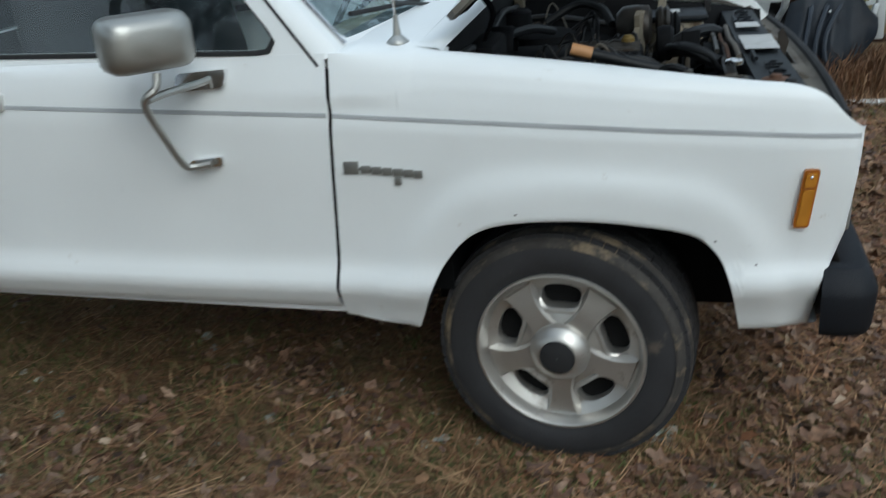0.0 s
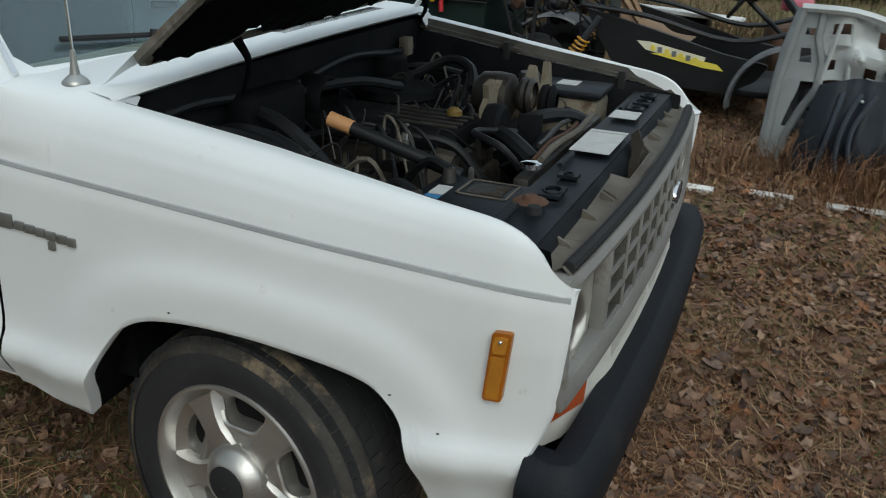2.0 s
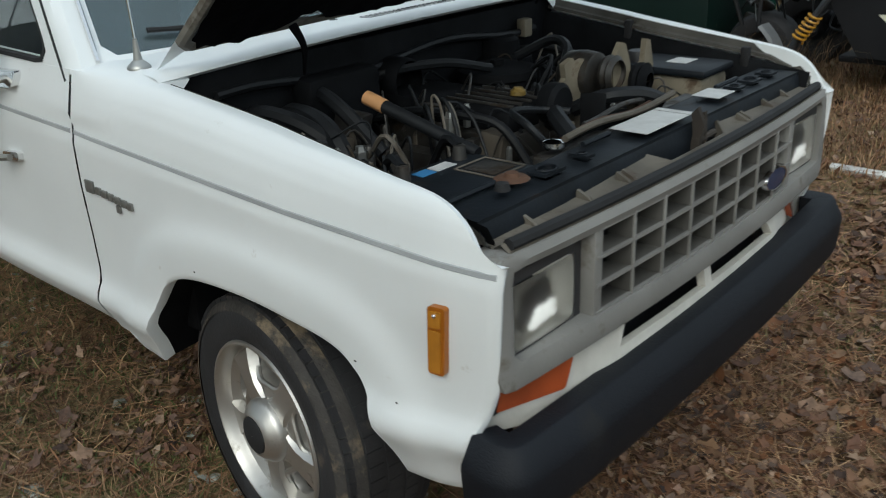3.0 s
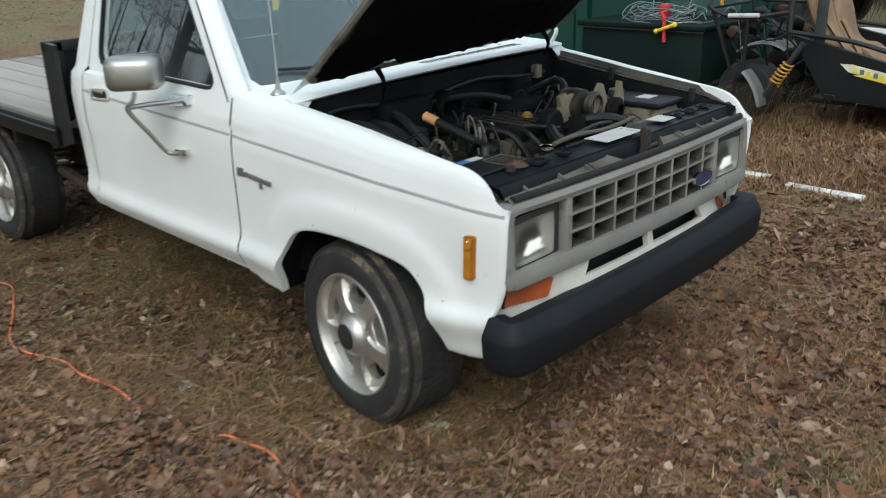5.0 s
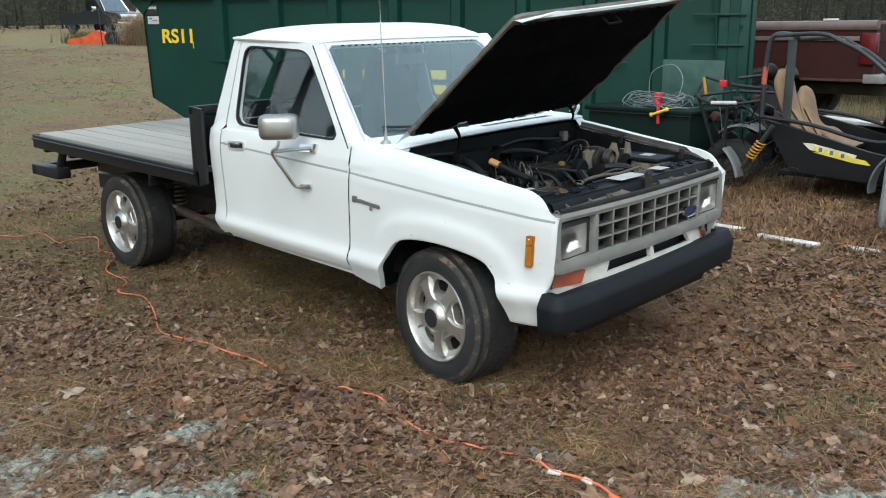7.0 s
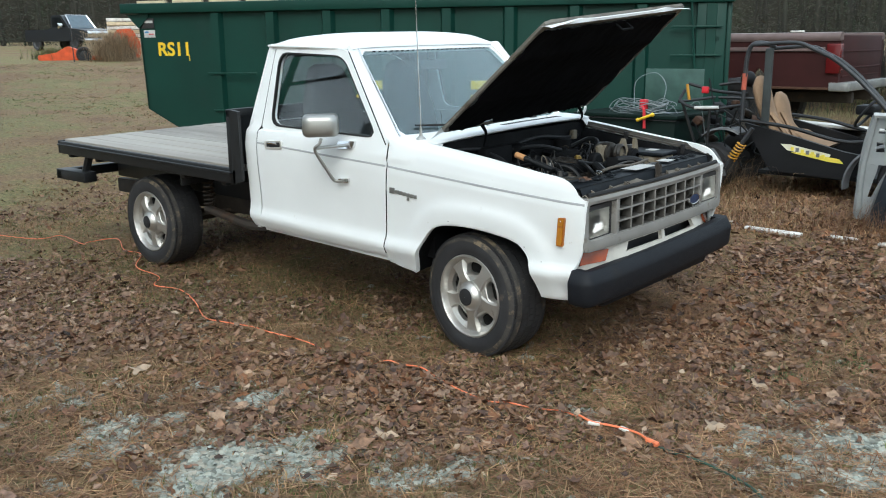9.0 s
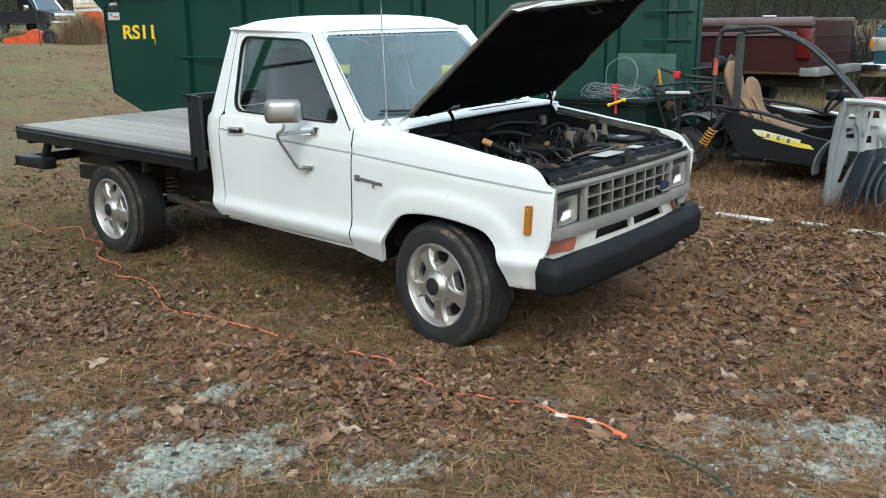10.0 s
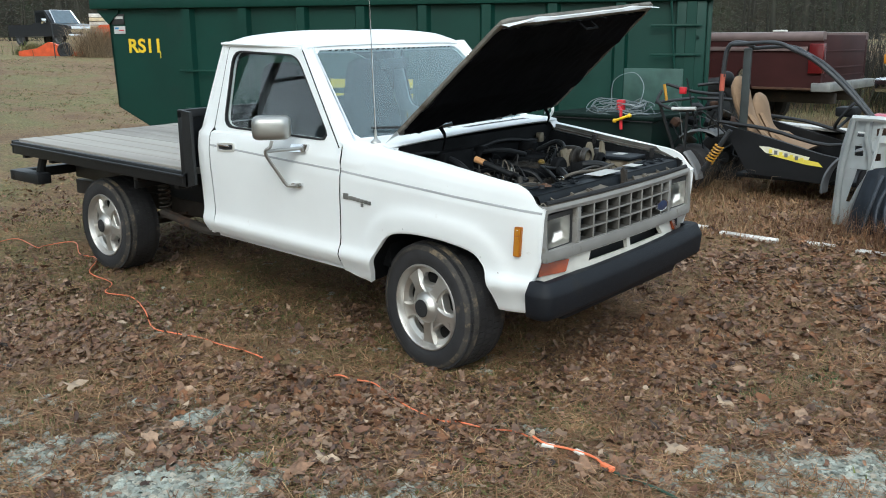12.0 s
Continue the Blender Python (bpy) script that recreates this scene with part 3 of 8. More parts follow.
def door(sign):
    bm = bmesh.new()
    rows = []
    for x in np.linspace(-0.4945, -1.548, 16):
        low = 0.478 + low_rise(x)
        row = [(x + seam_shift(x, low), sign * 0.76, low + 0.007), (x + seam_shift(x, low), sign * (side_y(x, low) - 0.004), low)]
        for z in np.linspace(low + 0.004, 1.104, 30):
            row.append((x + seam_shift(x, z), sign * (side_y(x, z) if z < 1.0 else max(side_y(x, z), upper_y(z) + 0.001)), z))
        top = 1.113
        row.append((x, sign * (upper_y(top) + 0.001), top))
        row.append((x, sign * (upper_y(top) - 0.05), top))
        rows.append(row)
    grid(bm, rows)
    ob = part("door", bm, WHITE, truck, "white cab door with a grey crease stripe")
    n = 72
    inner = resample(WINDOW, n)
    outer = resample(rounded(DOOR_TOP, 0.04, 4), n)
    k = min(range(n), key=lambda i: (Vector(outer[i]) - Vector(inner[0])).length)
    outer = outer[k:] + outer[:k]
    if (Vector(outer[3]) - Vector(inner[3])).length > (Vector(outer[-3]) - Vector(inner[3])).length:
        outer = outer[:1] + outer[:0:-1]
    bm = bmesh.new()
    ring(bm, outer, inner, lambda u, v, w: (u, sign * (upper_y(v) - w), v), 0.035)
    part("window_frame", bm, WHITE, ob)
    seal = [(u + (u + 1.05) * 0.012, v + (v - 1.33) * 0.03) for u, v in inner]
    shrunk = [(u - (u + 1.05) * 0.008, v - (v - 1.33) * 0.012) for u, v in inner]
    bm = bmesh.new()
    ring(bm, seal, shrunk, lambda u, v, w: (u, sign * (upper_y(v) + 0.003 - w), v), 0.02)
    part("window_seal", bm, SEAM, ob)
    bm = bmesh.new()
    prism(bm, inner, lambda u, v, w: (u, sign * (upper_y(v) - 0.012 - w), v), 0.004)
    pane = part("window_pane", bm, SIDE_GLASS, ob, "slightly dark side window glass")
    pane.visible_shadow = False
    # handle: chrome frame with a dark recess and a lifting bar
    bm = bmesh.new()
    y = side_y(-1.39, 1.035)
    ring(bm, resample(rounded([(-1.316, 1.012), (-1.316, 1.06), (-1.468, 1.05), (-1.468, 1.002)], 0.012, 3), 32), resample(rounded([(-1.326, 1.022), (-1.326, 1.05), (-1.458, 1.04), (-1.458, 1.012)], 0.01, 3), 32), lambda u, v, w: (u, sign * (y + 0.010 - w), v), 0.02)
    handle = part("door_handle", bm, BRIGHT_TRIM, ob, "chrome door handle")
    part("handle_recess", boxed(-1.458, -1.326, sign * y - 0.004, sign * y + 0.004, 1.014, 1.048, 0.003), BLACK, handle)
    part("handle_bar", boxed(-1.45, -1.36, sign * (y + 0.006) - 0.005, sign * (y + 0.006) + 0.005, 1.034, 1.046, 0.004), CHROME, handle)
    bm = bmesh.new()
    lathe(bm, [(0.001, 0.006), (0.009, 0.006), (0.011, 0.0)], (-1.50, sign * (y - 0.002) if sign > 0 else -(y + 0.004), 1.03), "y", 16)
    part("door_lock", bm, CHROME, handle)
    bm = bmesh.new()
    rows = []
    for x in np.linspace(-0.5, -1.546, 30):
        zc = 0.976 + belt_drop(x)
        rows.append([(x, sign * (side_y(x, zc + dz) + off), zc + dz) for dz, off in ((-0.0055, 0.0), (-0.004, 0.0018), (0.004, 0.0018), (0.0055, 0.0))])
    grid(bm, rows)
    part("body_stripe", bm, STRIPE, ob)
    return ob


door(-1)
door(1)

# cab shell behind and round the doors
for sign in (-1, 1):
    bm = bmesh.new()
    rows = []
    for v in np.linspace(-0.02, 1.02, 14):
        q = Vector((-0.462 - 0.468 * v, sign * (0.785 - 0.160 * v), 1.108 + 0.467 * v))
        z = q.z
        d = Vector((-0.505 - 0.395 * (z - 1.075) / 0.487 + 0.004, sign * (upper_y(z) - 0.001), z))
        mid = (q + d) / 2 + Vector((0.004, sign * 0.006, 0.003))
        rows.append([d + Vector((-0.03, -sign * 0.03, 0)), d, mid, q, q + Vector((-0.02, -sign * 0.012, -0.02))])
    grid(bm, rows)
    part("windshield_pillar", bm, WHITE, truck, "white windshield pillar")
    part("door_seal", tubed([(-0.503 - 0.395 * (z - 1.075) / 0.487, sign * (upper_y(z) + 0.0005), z) for z in (1.085, 1.25, 1.4, 1.555)], 0.0035, 5), SEAM, truck)
part("cab_floor", boxed(-1.66, -0.35, -0.72, 0.72, 0.47, 0.54, 0.01), BAY, truck)
for sign in (-1, 1):
    bm = bmesh.new()
    rows = []
    for x in (-1.554, -1.60, -1.65, -1.672, -1.680):
        row = [(x, sign * 0.74, 0.50)]
        for z in np.linspace(0.52, 1.1, 22):
            lean = 0.05 * max(0, 0.62 - z)
            bend = 0.02 if x < -1.675 else (0.006 if x < -1.66 else 0)
            row.append((x + lean * 2 + 0.0, sign * ((side_y(x, z) if z < 1.0 else max(side_y(x, z), upper_y(z) - 0.002)) - bend), z))
        for z in np.linspace(1.13, 1.6, 12):
            shift = (z - 1.1) / 0.5 * 0.10
            bend = 0.02 if x < -1.675 else (0.006 if x < -1.66 else 0)
            row.append((x + shift * (0.35 + 0.65 * (-1.554 - x) / 0.126), sign * (upper_y(z) - bend), z))
        rows.append(row)
    grid(bm, rows)
    part("cab_corner", bm, WHITE, truck, "white rear corner panel of the cab")
# sill under the door
for sign in (-1, 1):
    part("rocker_sill", boxed(-1.60, -0.49, sign * 0.75 - 0.02, sign * 0.75 + 0.02, 0.452, 0.480, 0.01, Matrix.Translation((-0.49, 0, 0.466)) @ Matrix.Rotation(0.033, 4, "Y") @ Matrix.Translation((0.49, 0, -0.466))), WHITE, truck)
# back wall with its window
bm = bmesh.new()
outer = resample([(-0.77, 0.5), (0.77, 0.5), (0.80, 1.1), (0.68, 1.6), (-0.68, 1.6), (-0.80, 1.1)], 60)
inner = resample(rounded([(-0.66, 1.14), (0.66, 1.14), (0.60, 1.52), (-0.60, 1.52)], 0.05), 60)
k = min(range(60), key=lambda i: (Vector(outer[i]) - Vector(inner[0])).length)
ring(bm, outer[k:] + outer[:k], inner, lambda u, v, w: (-1.672 + max(0, v - 1.1) / 0.5 * 0.10 + w, u, v), 0.03)
part("cab_back", bm, WHITE, truck)
bm = bmesh.new()
ring(bm, [(u * 0.97, v) for u, v in outer[k:] + outer[:k]], inner, lambda u, v, w: (-1.632 + max(0, v - 1.1) / 0.5 * 0.10 + w, u, v), 0.012)
part("cab_lining", bm, INTERIOR, truck, "dark rear cab lining")
bm = bmesh.new()
prism(bm, inner, lambda u, v, w: (-1.66 + max(0, v - 1.1) / 0.5 * 0.10 + w, u, v), 0.004)
pane = part("rear_window", bm, GLASS, truck, "rear cab window glass")
pane.visible_shadow = False

# windshield frame, pillars and glass: u across, v from 0 at the cowl to 1 at the roof
def shield(u, v, w=0.0):
    y = u * (0.785 - 0.160 * v)
    bow = 0.06 * (1 - u * u)
    return (-0.462 - 0.468 * v + bow * (1 - 0.4 * v) - 0.75 * w, y, 1.108 + 0.467 * v - 0.7 * w)


n = 80
inner = resample(rounded([(-0.925, 0.045), (0.925, 0.045), (0.925, 0.955), (-0.925, 0.955)], 0.05, 4), n)
outer = resample(rounded([(-1, -0.02), (1, -0.02), (1, 1.02), (-1, 1.02)], 0.03, 3), n)
bm = bmesh.new()
rows = []
for line, w in ((outer, 0.05), (outer, 0.0), ([(a * 0.5 + c * 0.5, b * 0.5 + d * 0.5) for (a, b), (c, d) in zip(inner, outer)], -0.004), (inner, 0.004), (inner, 0.03)):
    rows.append([shield(u, v, w) for u, v in line])
grid(bm, rows, True)
part("windshield_frame", bm, WHITE, truck, "white windshield surround and pillars")
bm = bmesh.new()
rows = [[shield(u * 0.93, v, 0.008) for u in np.linspace(-1, 1, 17)] for v in np.linspace(0.04, 0.96, 6)]
grid(bm, rows)
bmesh.ops.recalc_face_normals(bm, faces=bm.faces[:])
bmesh.ops.solidify(bm, geom=bm.faces[:], thickness=0.005)
pane = part("windshield", bm, SCREEN_GLASS, truck, "laminated windshield reflecting bare branches")
pane.visible_shadow = False
bm = bmesh.new()
ring(bm, resample(rounded([(-0.94, 0.03), (0.94, 0.03), (0.94, 0.97), (-0.94, 0.97)], 0.05, 4), n), resample(rounded([(-0.93, 0.040), (0.93, 0.040), (0.93, 0.955), (-0.93, 0.955)], 0.04, 4), n), lambda u, v, w: shield(u, v, w + 0.0035), 0.012)
part("windshield_seal", bm, SEAM, truck)

for sign in (-1, 1):
    part("windshield_trim", tubed([shield(sign * 0.955, v, -0.008) for v in np.linspace(0.02, 0.97, 8)], 0.006, 6), CHROME, truck)

# roof with a soft crown and a drip edge
bm = bmesh.new()
rows = []
for i, v in enumerate(np.linspace(0, 1, 16)):
    x = -0.925 - 0.645 * v
    row = []
    for u in np.linspace(-1, 1, 25):
        edge = 1 - abs(u) ** 5
        crown = 0.072 * edge * (0.55 + 0.45 * math.sin(math.pi * (0.12 + 0.8 * v))) * min(1, (v + 0.03) * 8, (1.04 - v) * 14)
        bowx = 0.035 * (1 - u * u) * (1 - v)
        row.append((x + bowx, u * (0.684 - 0.025 * (1 - v) ** 4), 1.579 + 0.014 * v + crown))
    rows.append(row)
rows = [[(x + 0.009, y, z - 0.016) for x, y, z in rows[0]]] + rows + [[(x - 0.012, y, z - 0.035) for x, y, z in rows[-1]]]
rows = [[(r[0][0], r[0][1], r[0][2] - 0.022)] + r + [(r[-1][0], r[-1][1], r[-1][2] - 0.022)] for r in rows]
grid(bm, rows)
part("roof", bm, WHITE, truck, "white cab roof", sharp=60)
for sign in (-1, 1):
    bm = bmesh.new()
    tube(bm, [(-0.925, sign * 0.658, 1.567), (-1.0, sign * 0.680, 1.572), (-1.3, sign * 0.692, 1.582), (-1.575, sign * 0.690, 1.589)], 0.008, 6)
    part("drip_rail", bm, WHITE, truck)

# inside the cab
bm = bmesh.new()
box(bm, -1.42, -0.95, -0.66, 0.66, 0.62, 0.82, 0.05)
seat = part("bench_seat", bm, SEAT, truck, "grey cloth bench seat")
for y in (-0.37, 0.30):
    bm = bmesh.new()
    rows = []
    for z, half, thick in ((0.75, 0.23, 0.07), (0.95, 0.235, 0.075), (1.15, 0.225, 0.07), (1.28, 0.19, 0.06), (1.38, 0.15, 0.055), (1.45, 0.12, 0.045), (1.475, 0.07, 0.02)):
        x = -1.30 - 0.20 * (z - 0.75)
        rows.append([(x + thick * math.copysign(abs(math.cos(a)) ** 0.5, math.cos(a)), y + half * math.copysign(abs(math.sin(a)) ** 0.6, math.sin(a)), z) for a in np.linspace(0, 2 * math.pi, 25)[:-1]])
    grid(bm, rows, True, 0, True)
    back = part("seat_back", bm, SEAT, seat, "tall grey-blue cloth seat back")
bm = bmesh.new()
rows = []
for y in np.linspace(-0.70, 0.70, 14):
    rows.append([(-0.50, y, 0.75), (-0.56, y, 0.92), (-0.60, y, 1.02), (-0.66, y, 1.07), (-0.52, y, 1.10), (-0.40, y, 1.10), (-0.38, y, 0.75)])
grid(bm, rows, True)
dash = part("dashboard", bm, INTERIOR, truck)
bm = bmesh.new()
rows = []
for y in np.linspace(-0.66, 0.66, 25):
    lift = 0.022 * math.exp(-((y - 0.33) / 0.2) ** 2)
    rows.append([(-0.685, y, 1.045), (-0.69, y, 1.075 + lift), (-0.66, y, 1.088 + lift), (-0.60, y, 1.100 + 0.5 * lift), (-0.585, y, 1.085), (-0.60, y, 1.06)])
grid(bm, rows, True, 0, True)
part("dash_pad", bm, DASH_TAN, dash, "sun-bleached tan dash pad")
bm = bmesh.new()
m = pose(-0.80, 0.36, 1.03, 0, -62, 0)
circle = [m @ Vector((0.185 * math.cos(a), 0.185 * math.sin(a), 0)) for a in np.linspace(0, 2 * math.pi, 33)]
tube(bm, circle, 0.013, 6)
for a in (0.4, 2.74, 4.71):
    tube(bm, [m @ Vector((0, 0, -0.03)), m @ Vector((0.18 * math.cos(a), 0.18 * math.sin(a), 0))], 0.012, 6)
lathe(bm, [(0.001, 0.0), (0.05, -0.005), (0.06, -0.04)], (0, 0, 0), "z", 16, 0, m)
tube(bm, [m @ Vector((0, 0, -0.03)), (-0.56, 0.36, 0.92)], 0.03, 8)
part("steering_wheel", bm, INTERIOR, dash, "black steering wheel")
part("rear_view_mirror", boxed(-0.90, -0.88, -0.12, 0.12, 1.43, 1.49, 0.008), INTERIOR, truck)

# cowl between hood and windshield, with wipers and aerial
def cowl_lip(y):
    """Height of the cowl's front edge, crowned across the truck."""
    return 1.099 + 0.016 * (1 - (y / 0.735) ** 2) + 0.0136 * (y + 0.735)


bm = bmesh.new()
rows = []
for y in np.linspace(-0.735, 0.735, 21):
    b, zl, xf = 0.06 * (1 - (y / 0.735) ** 2), cowl_lip(y), -0.242 + 0.018 * (1 - (y / 0.735) ** 2)
    back = 0.7 * (zl - 1.1)
    rows.append([(xf - 0.012, y, zl - 0.012), (xf, y, zl - 0.004), (xf - 0.007, y, zl + 0.003), (-0.30 + b * 0.5, y, zl + 0.010), (-0.40 + b * 0.8, y, 1.115 + back), (-0.475 + b, y, 1.117 + back), (-0.49 + b, y, 1.10)])
grid(bm, rows)
cowl = part("cowl_panel", bm, WHITE, truck, "white cowl panel under the windshield")
for i in range(34):
    y = -0.05 + i * 0.018
    b = 0.06 * (1 - (y / 0.735) ** 2)
    zs = cowl_lip(y) * 0.85 + 0.15 * 1.1
    part("cowl_slot", boxed(-0.385 + b * 0.75, -0.33 + b * 0.6, y - 0.003, y + 0.003, zs + 0.006, zs + 0.0135), SEAM, cowl)
for y0, y1 in ((-0.10, -0.56), (0.46, 0.0)):
    bm = bmesh.new()
    a, c = shield(y0 / 0.72, -0.01, -0.02), shield((y0 * 0.45 + y1 * 0.55) / 0.72, 0.085, -0.022)
    tube(bm, [a, c], 0.006, 6)
    lathe(bm, [(0.001, 0.018), (0.016, 0.014), (0.02, -0.02)], a, "z", 12)
    wiper = part("wiper_arm", bm, BLACK, truck, "black wiper resting on the glass")
    bm = bmesh.new()
    pts = [shield((y0 + (y1 - y0) * t) / 0.72, 0.05 + 0.07 * t, -0.006) for t in np.linspace(0.1, 1, 8)]
    tube(bm, pts, 0.0065, 6)
    part("wiper_blade", bm, SEAM, wiper)
bm = bmesh.new()
lathe(bm, [(0.026, 0.0), (0.026, 0.005), (0.022, 0.010), (0.010, 0.02), (0.007, 0.04), (0.005, 0.065), (0.001, 0.066)], (-0.346, -0.714, 1.112), "z", 20)
aerial = part("aerial_base", bm, DULL_STEEL, truck, "chrome aerial base")
part("aerial_mast", tubed([(-0.346, -0.714, 1.17), (-0.356, -0.717, 1.5), (-0.366, -0.722, 1.98)], 0.0028, 6), CHROME, aerial, "thin steel aerial whip")

# ---- hood, raised on its rear hinges ----
class Hood:
    """Places points of the hood: raised on its rear hinges, its far side propped higher."""

    base = pose(-0.298, 0, 1.112, 0, -40.5, 0)

    def __matmul__(self, p):
        p = Vector(p)
        x, far = 0.935 * p.x, (p.y + 0.66) / 1.32
        return self.base @ Vector((x, p.y if p.y < 0 else 0.95 * p.y, p.z)) + far * Vector((0.01 + 0.034 * x, 0, 0.035 + 0.062 * x))


HOOD = Hood()


def hood_z(u, v):
    """The hood skin's height over its closed plane: u from hinge to nose, v across."""
    return 0.022 * (1 - v ** 4) + 0.012 * math.exp(-(((abs(v) - 0.62) / 0.12) ** 2)) - 0.05 * max(0, u - 0.93) / 0.07 * max(0, u - 0.93) / 0.07


def hood_y(u):
    return 0.700 - 0.035 * u


bm = bmesh.new()
rows = []
for u in list(np.linspace(0, 0.92, 12)) + [0.95, 0.975, 0.99, 1.0]:
    rows.append([HOOD @ Vector((0.955 * (u + 0.085 * (1 - u) * (1 - abs(v) ** 14)), v * hood_y(u), hood_z(u, v) * (0.4 + 0.6 * u ** 0.5))) for v in np.linspace(-1, 1, 33)])
rows.append([HOOD @ Vector((0.945, v * hood_y(1), -0.035)) for v in np.linspace(-1, 1, 33)])
grid(bm, rows)
hood = part("hood", bm, WHITE, truck, "raised hood, white outside and dark underneath")
bm = bmesh.new()
outer = resample(rounded([(0.083, -0.697), (0.95, -0.664), (0.95, 0.664), (0.083, 0.697)], 0.03, 4), 96)
inner = resample(rounded([(0.103, -0.675), (0.90, -0.643), (0.90, 0.643), (0.103, 0.675)], 0.04, 4), 96)
rows = []
for line, z in ((outer, 0.0), (outer, -0.014), ([(a * 0.65 + c * 0.35, b * 0.65 + d * 0.35) for (a, b), (c, d) in zip(outer, inner)], -0.020), (inner, -0.016), (inner, -0.008)):
    rows.append([HOOD @ Vector((u, v, z)) for u, v in line])
grid(bm, rows, True)
part("hood_frame", bm, HOOD_EDGE, hood, "grimy inner edge of the hood")
bm = bmesh.new()
rng = random.Random(5)
rows = []
for k, u in enumerate(np.linspace(0.0, 1.0, 27)):
    row = []
    for v in np.linspace(-1, 1, 61):
        torn = 0.091 + 0.030 * abs(noise.noise((v * 5.0, 2.0, 0.0))) + 0.016 * noise.noise((v * 17.0, 4.0, 0.0)) + 0.05 * math.exp(-((v + 0.55) / 0.10) ** 2)
        uu = torn + (0.895 - torn) * u
        row.append(HOOD @ Vector((uu + rng.uniform(-0.003, 0.003), v * (0.672 - 0.033 * uu), -0.022 - 0.012 * math.cos(uu * 9) ** 8 + rng.uniform(-0.004, 0.004) + 0.01 * (abs(v) > 0.97))))
    rows.append(row)
grid(bm, rows)
part("hood_insulation", bm, INSULATION, hood, "black sagging insulation mat with a torn lower edge")
# sagging torn strips along the mat's lower edge
for i, (v, length) in enumerate(((-0.40, 0.07), (0.55, 0.05))):
    bm = bmesh.new()
    a = HOOD @ Vector((0.115, v, -0.025))
    tube(bm, smooth_path([a, a + Vector((0.02, 0.012, -0.05)), a + Vector((-0.01, 0.03, -0.05 - length))], 4), 0.011, 6, 0, 0.004)
    part("torn_strip", bm, INSULATION, hood)
# striker and inner braces near the nose
bm = bmesh.new()
tube(bm, [HOOD @ Vector((0.90, -0.05, -0.04)), HOOD @ Vector((0.91, -0.05, -0.085)), HOOD @ Vector((0.91, 0.05, -0.085)), HOOD @ Vector((0.90, 0.05, -0.04))], 0.006, 6)
part("hood_striker", bm, BAY, hood)

# ---- front end ----
def front_x(y):
    return 0.678 - 0.032 * (y / 0.72) ** 2


def low_x(y):
    """The valance and turn lamps fall back behind the fender's edge."""
    return front_x(y) - 0.08 * (abs(y) / 0.70) ** 6


bm = bmesh.new()
outer = resample(rounded([(-0.722, 0.655), (0.722, 0.655), (0.722, 0.902), (-0.722, 0.902)], 0.03, 4), 120)
inner = resample(rounded([(-0.684, 0.704), (0.684, 0.704), (0.684, 0.872), (-0.684, 0.872)], 0.015, 4), 120)
rows = []
for line, w in ((outer, -0.06), (outer, 0.0), ([(a * 0.5 + c * 0.5, b * 0.5 + d * 0.5) for (a, b), (c, d) in zip(outer, inner)], 0.006), (inner, 0.0), (inner, -0.075)):
    rows.append([(front_x(u) + w - 0.10 * (v - 0.70) * 0.3, u, v) for u, v in line])
grid(bm, rows, True)
grille = part("grille_surround", bm, GRILLE, truck, "weathered silver-grey plastic grille surround")
# Added black sheet: the shade behind the grille's openings.
part("grille_back", boxed(0.560, 0.568, -0.47, 0.47, 0.69, 0.88), SHADE_BLACK, grille)
# egg-crate bars: three rows of openings, the bars' depth coloured dark as shade
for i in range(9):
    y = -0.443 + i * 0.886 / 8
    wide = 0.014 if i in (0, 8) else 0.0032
    part("grille_bar", boxed(front_x(y) - 0.063, front_x(y) - 0.008, y - wide, y + wide, 0.690, 0.876, 0.003), GRILLE if i in (0, 8) else GRILLE_SHADED, grille)
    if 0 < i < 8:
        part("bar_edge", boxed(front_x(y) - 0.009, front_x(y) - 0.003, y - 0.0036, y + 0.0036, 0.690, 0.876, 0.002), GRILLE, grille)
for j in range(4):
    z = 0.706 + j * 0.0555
    for name, back, fore, half, material in (("grille_slat", -0.058, -0.012, 0.003, GRILLE_SHADED), ("slat_edge", -0.012, -0.005, 0.0034, GRILLE)):
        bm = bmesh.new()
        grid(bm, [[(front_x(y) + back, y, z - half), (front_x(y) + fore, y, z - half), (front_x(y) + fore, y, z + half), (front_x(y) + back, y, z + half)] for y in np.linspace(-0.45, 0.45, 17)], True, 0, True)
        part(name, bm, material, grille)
bm = bmesh.new()
lathe(bm, [(0.001, 0.012), (0.052, 0.010), (0.058, 0.004), (0.060, 0.0)], (0, 0, 0), "x", 32, 0, Matrix.Translation((0.662, 0.335, 0.756)) @ Matrix.Diagonal((1, 1, 0.46, 1)))
badge = part("oval_badge", bm, BLUE, grille, "dull blue oval badge")
bm = bmesh.new()
lathe(bm, [(0.055, 0.011), (0.060, 0.012), (0.063, 0.0)], (0, 0, 0), "x", 32, 0, Matrix.Translation((0.662, 0.335, 0.756)) @ Matrix.Diagonal((1, 1, 0.46, 1)))
part("badge_rim", bm, CHROME, badge)
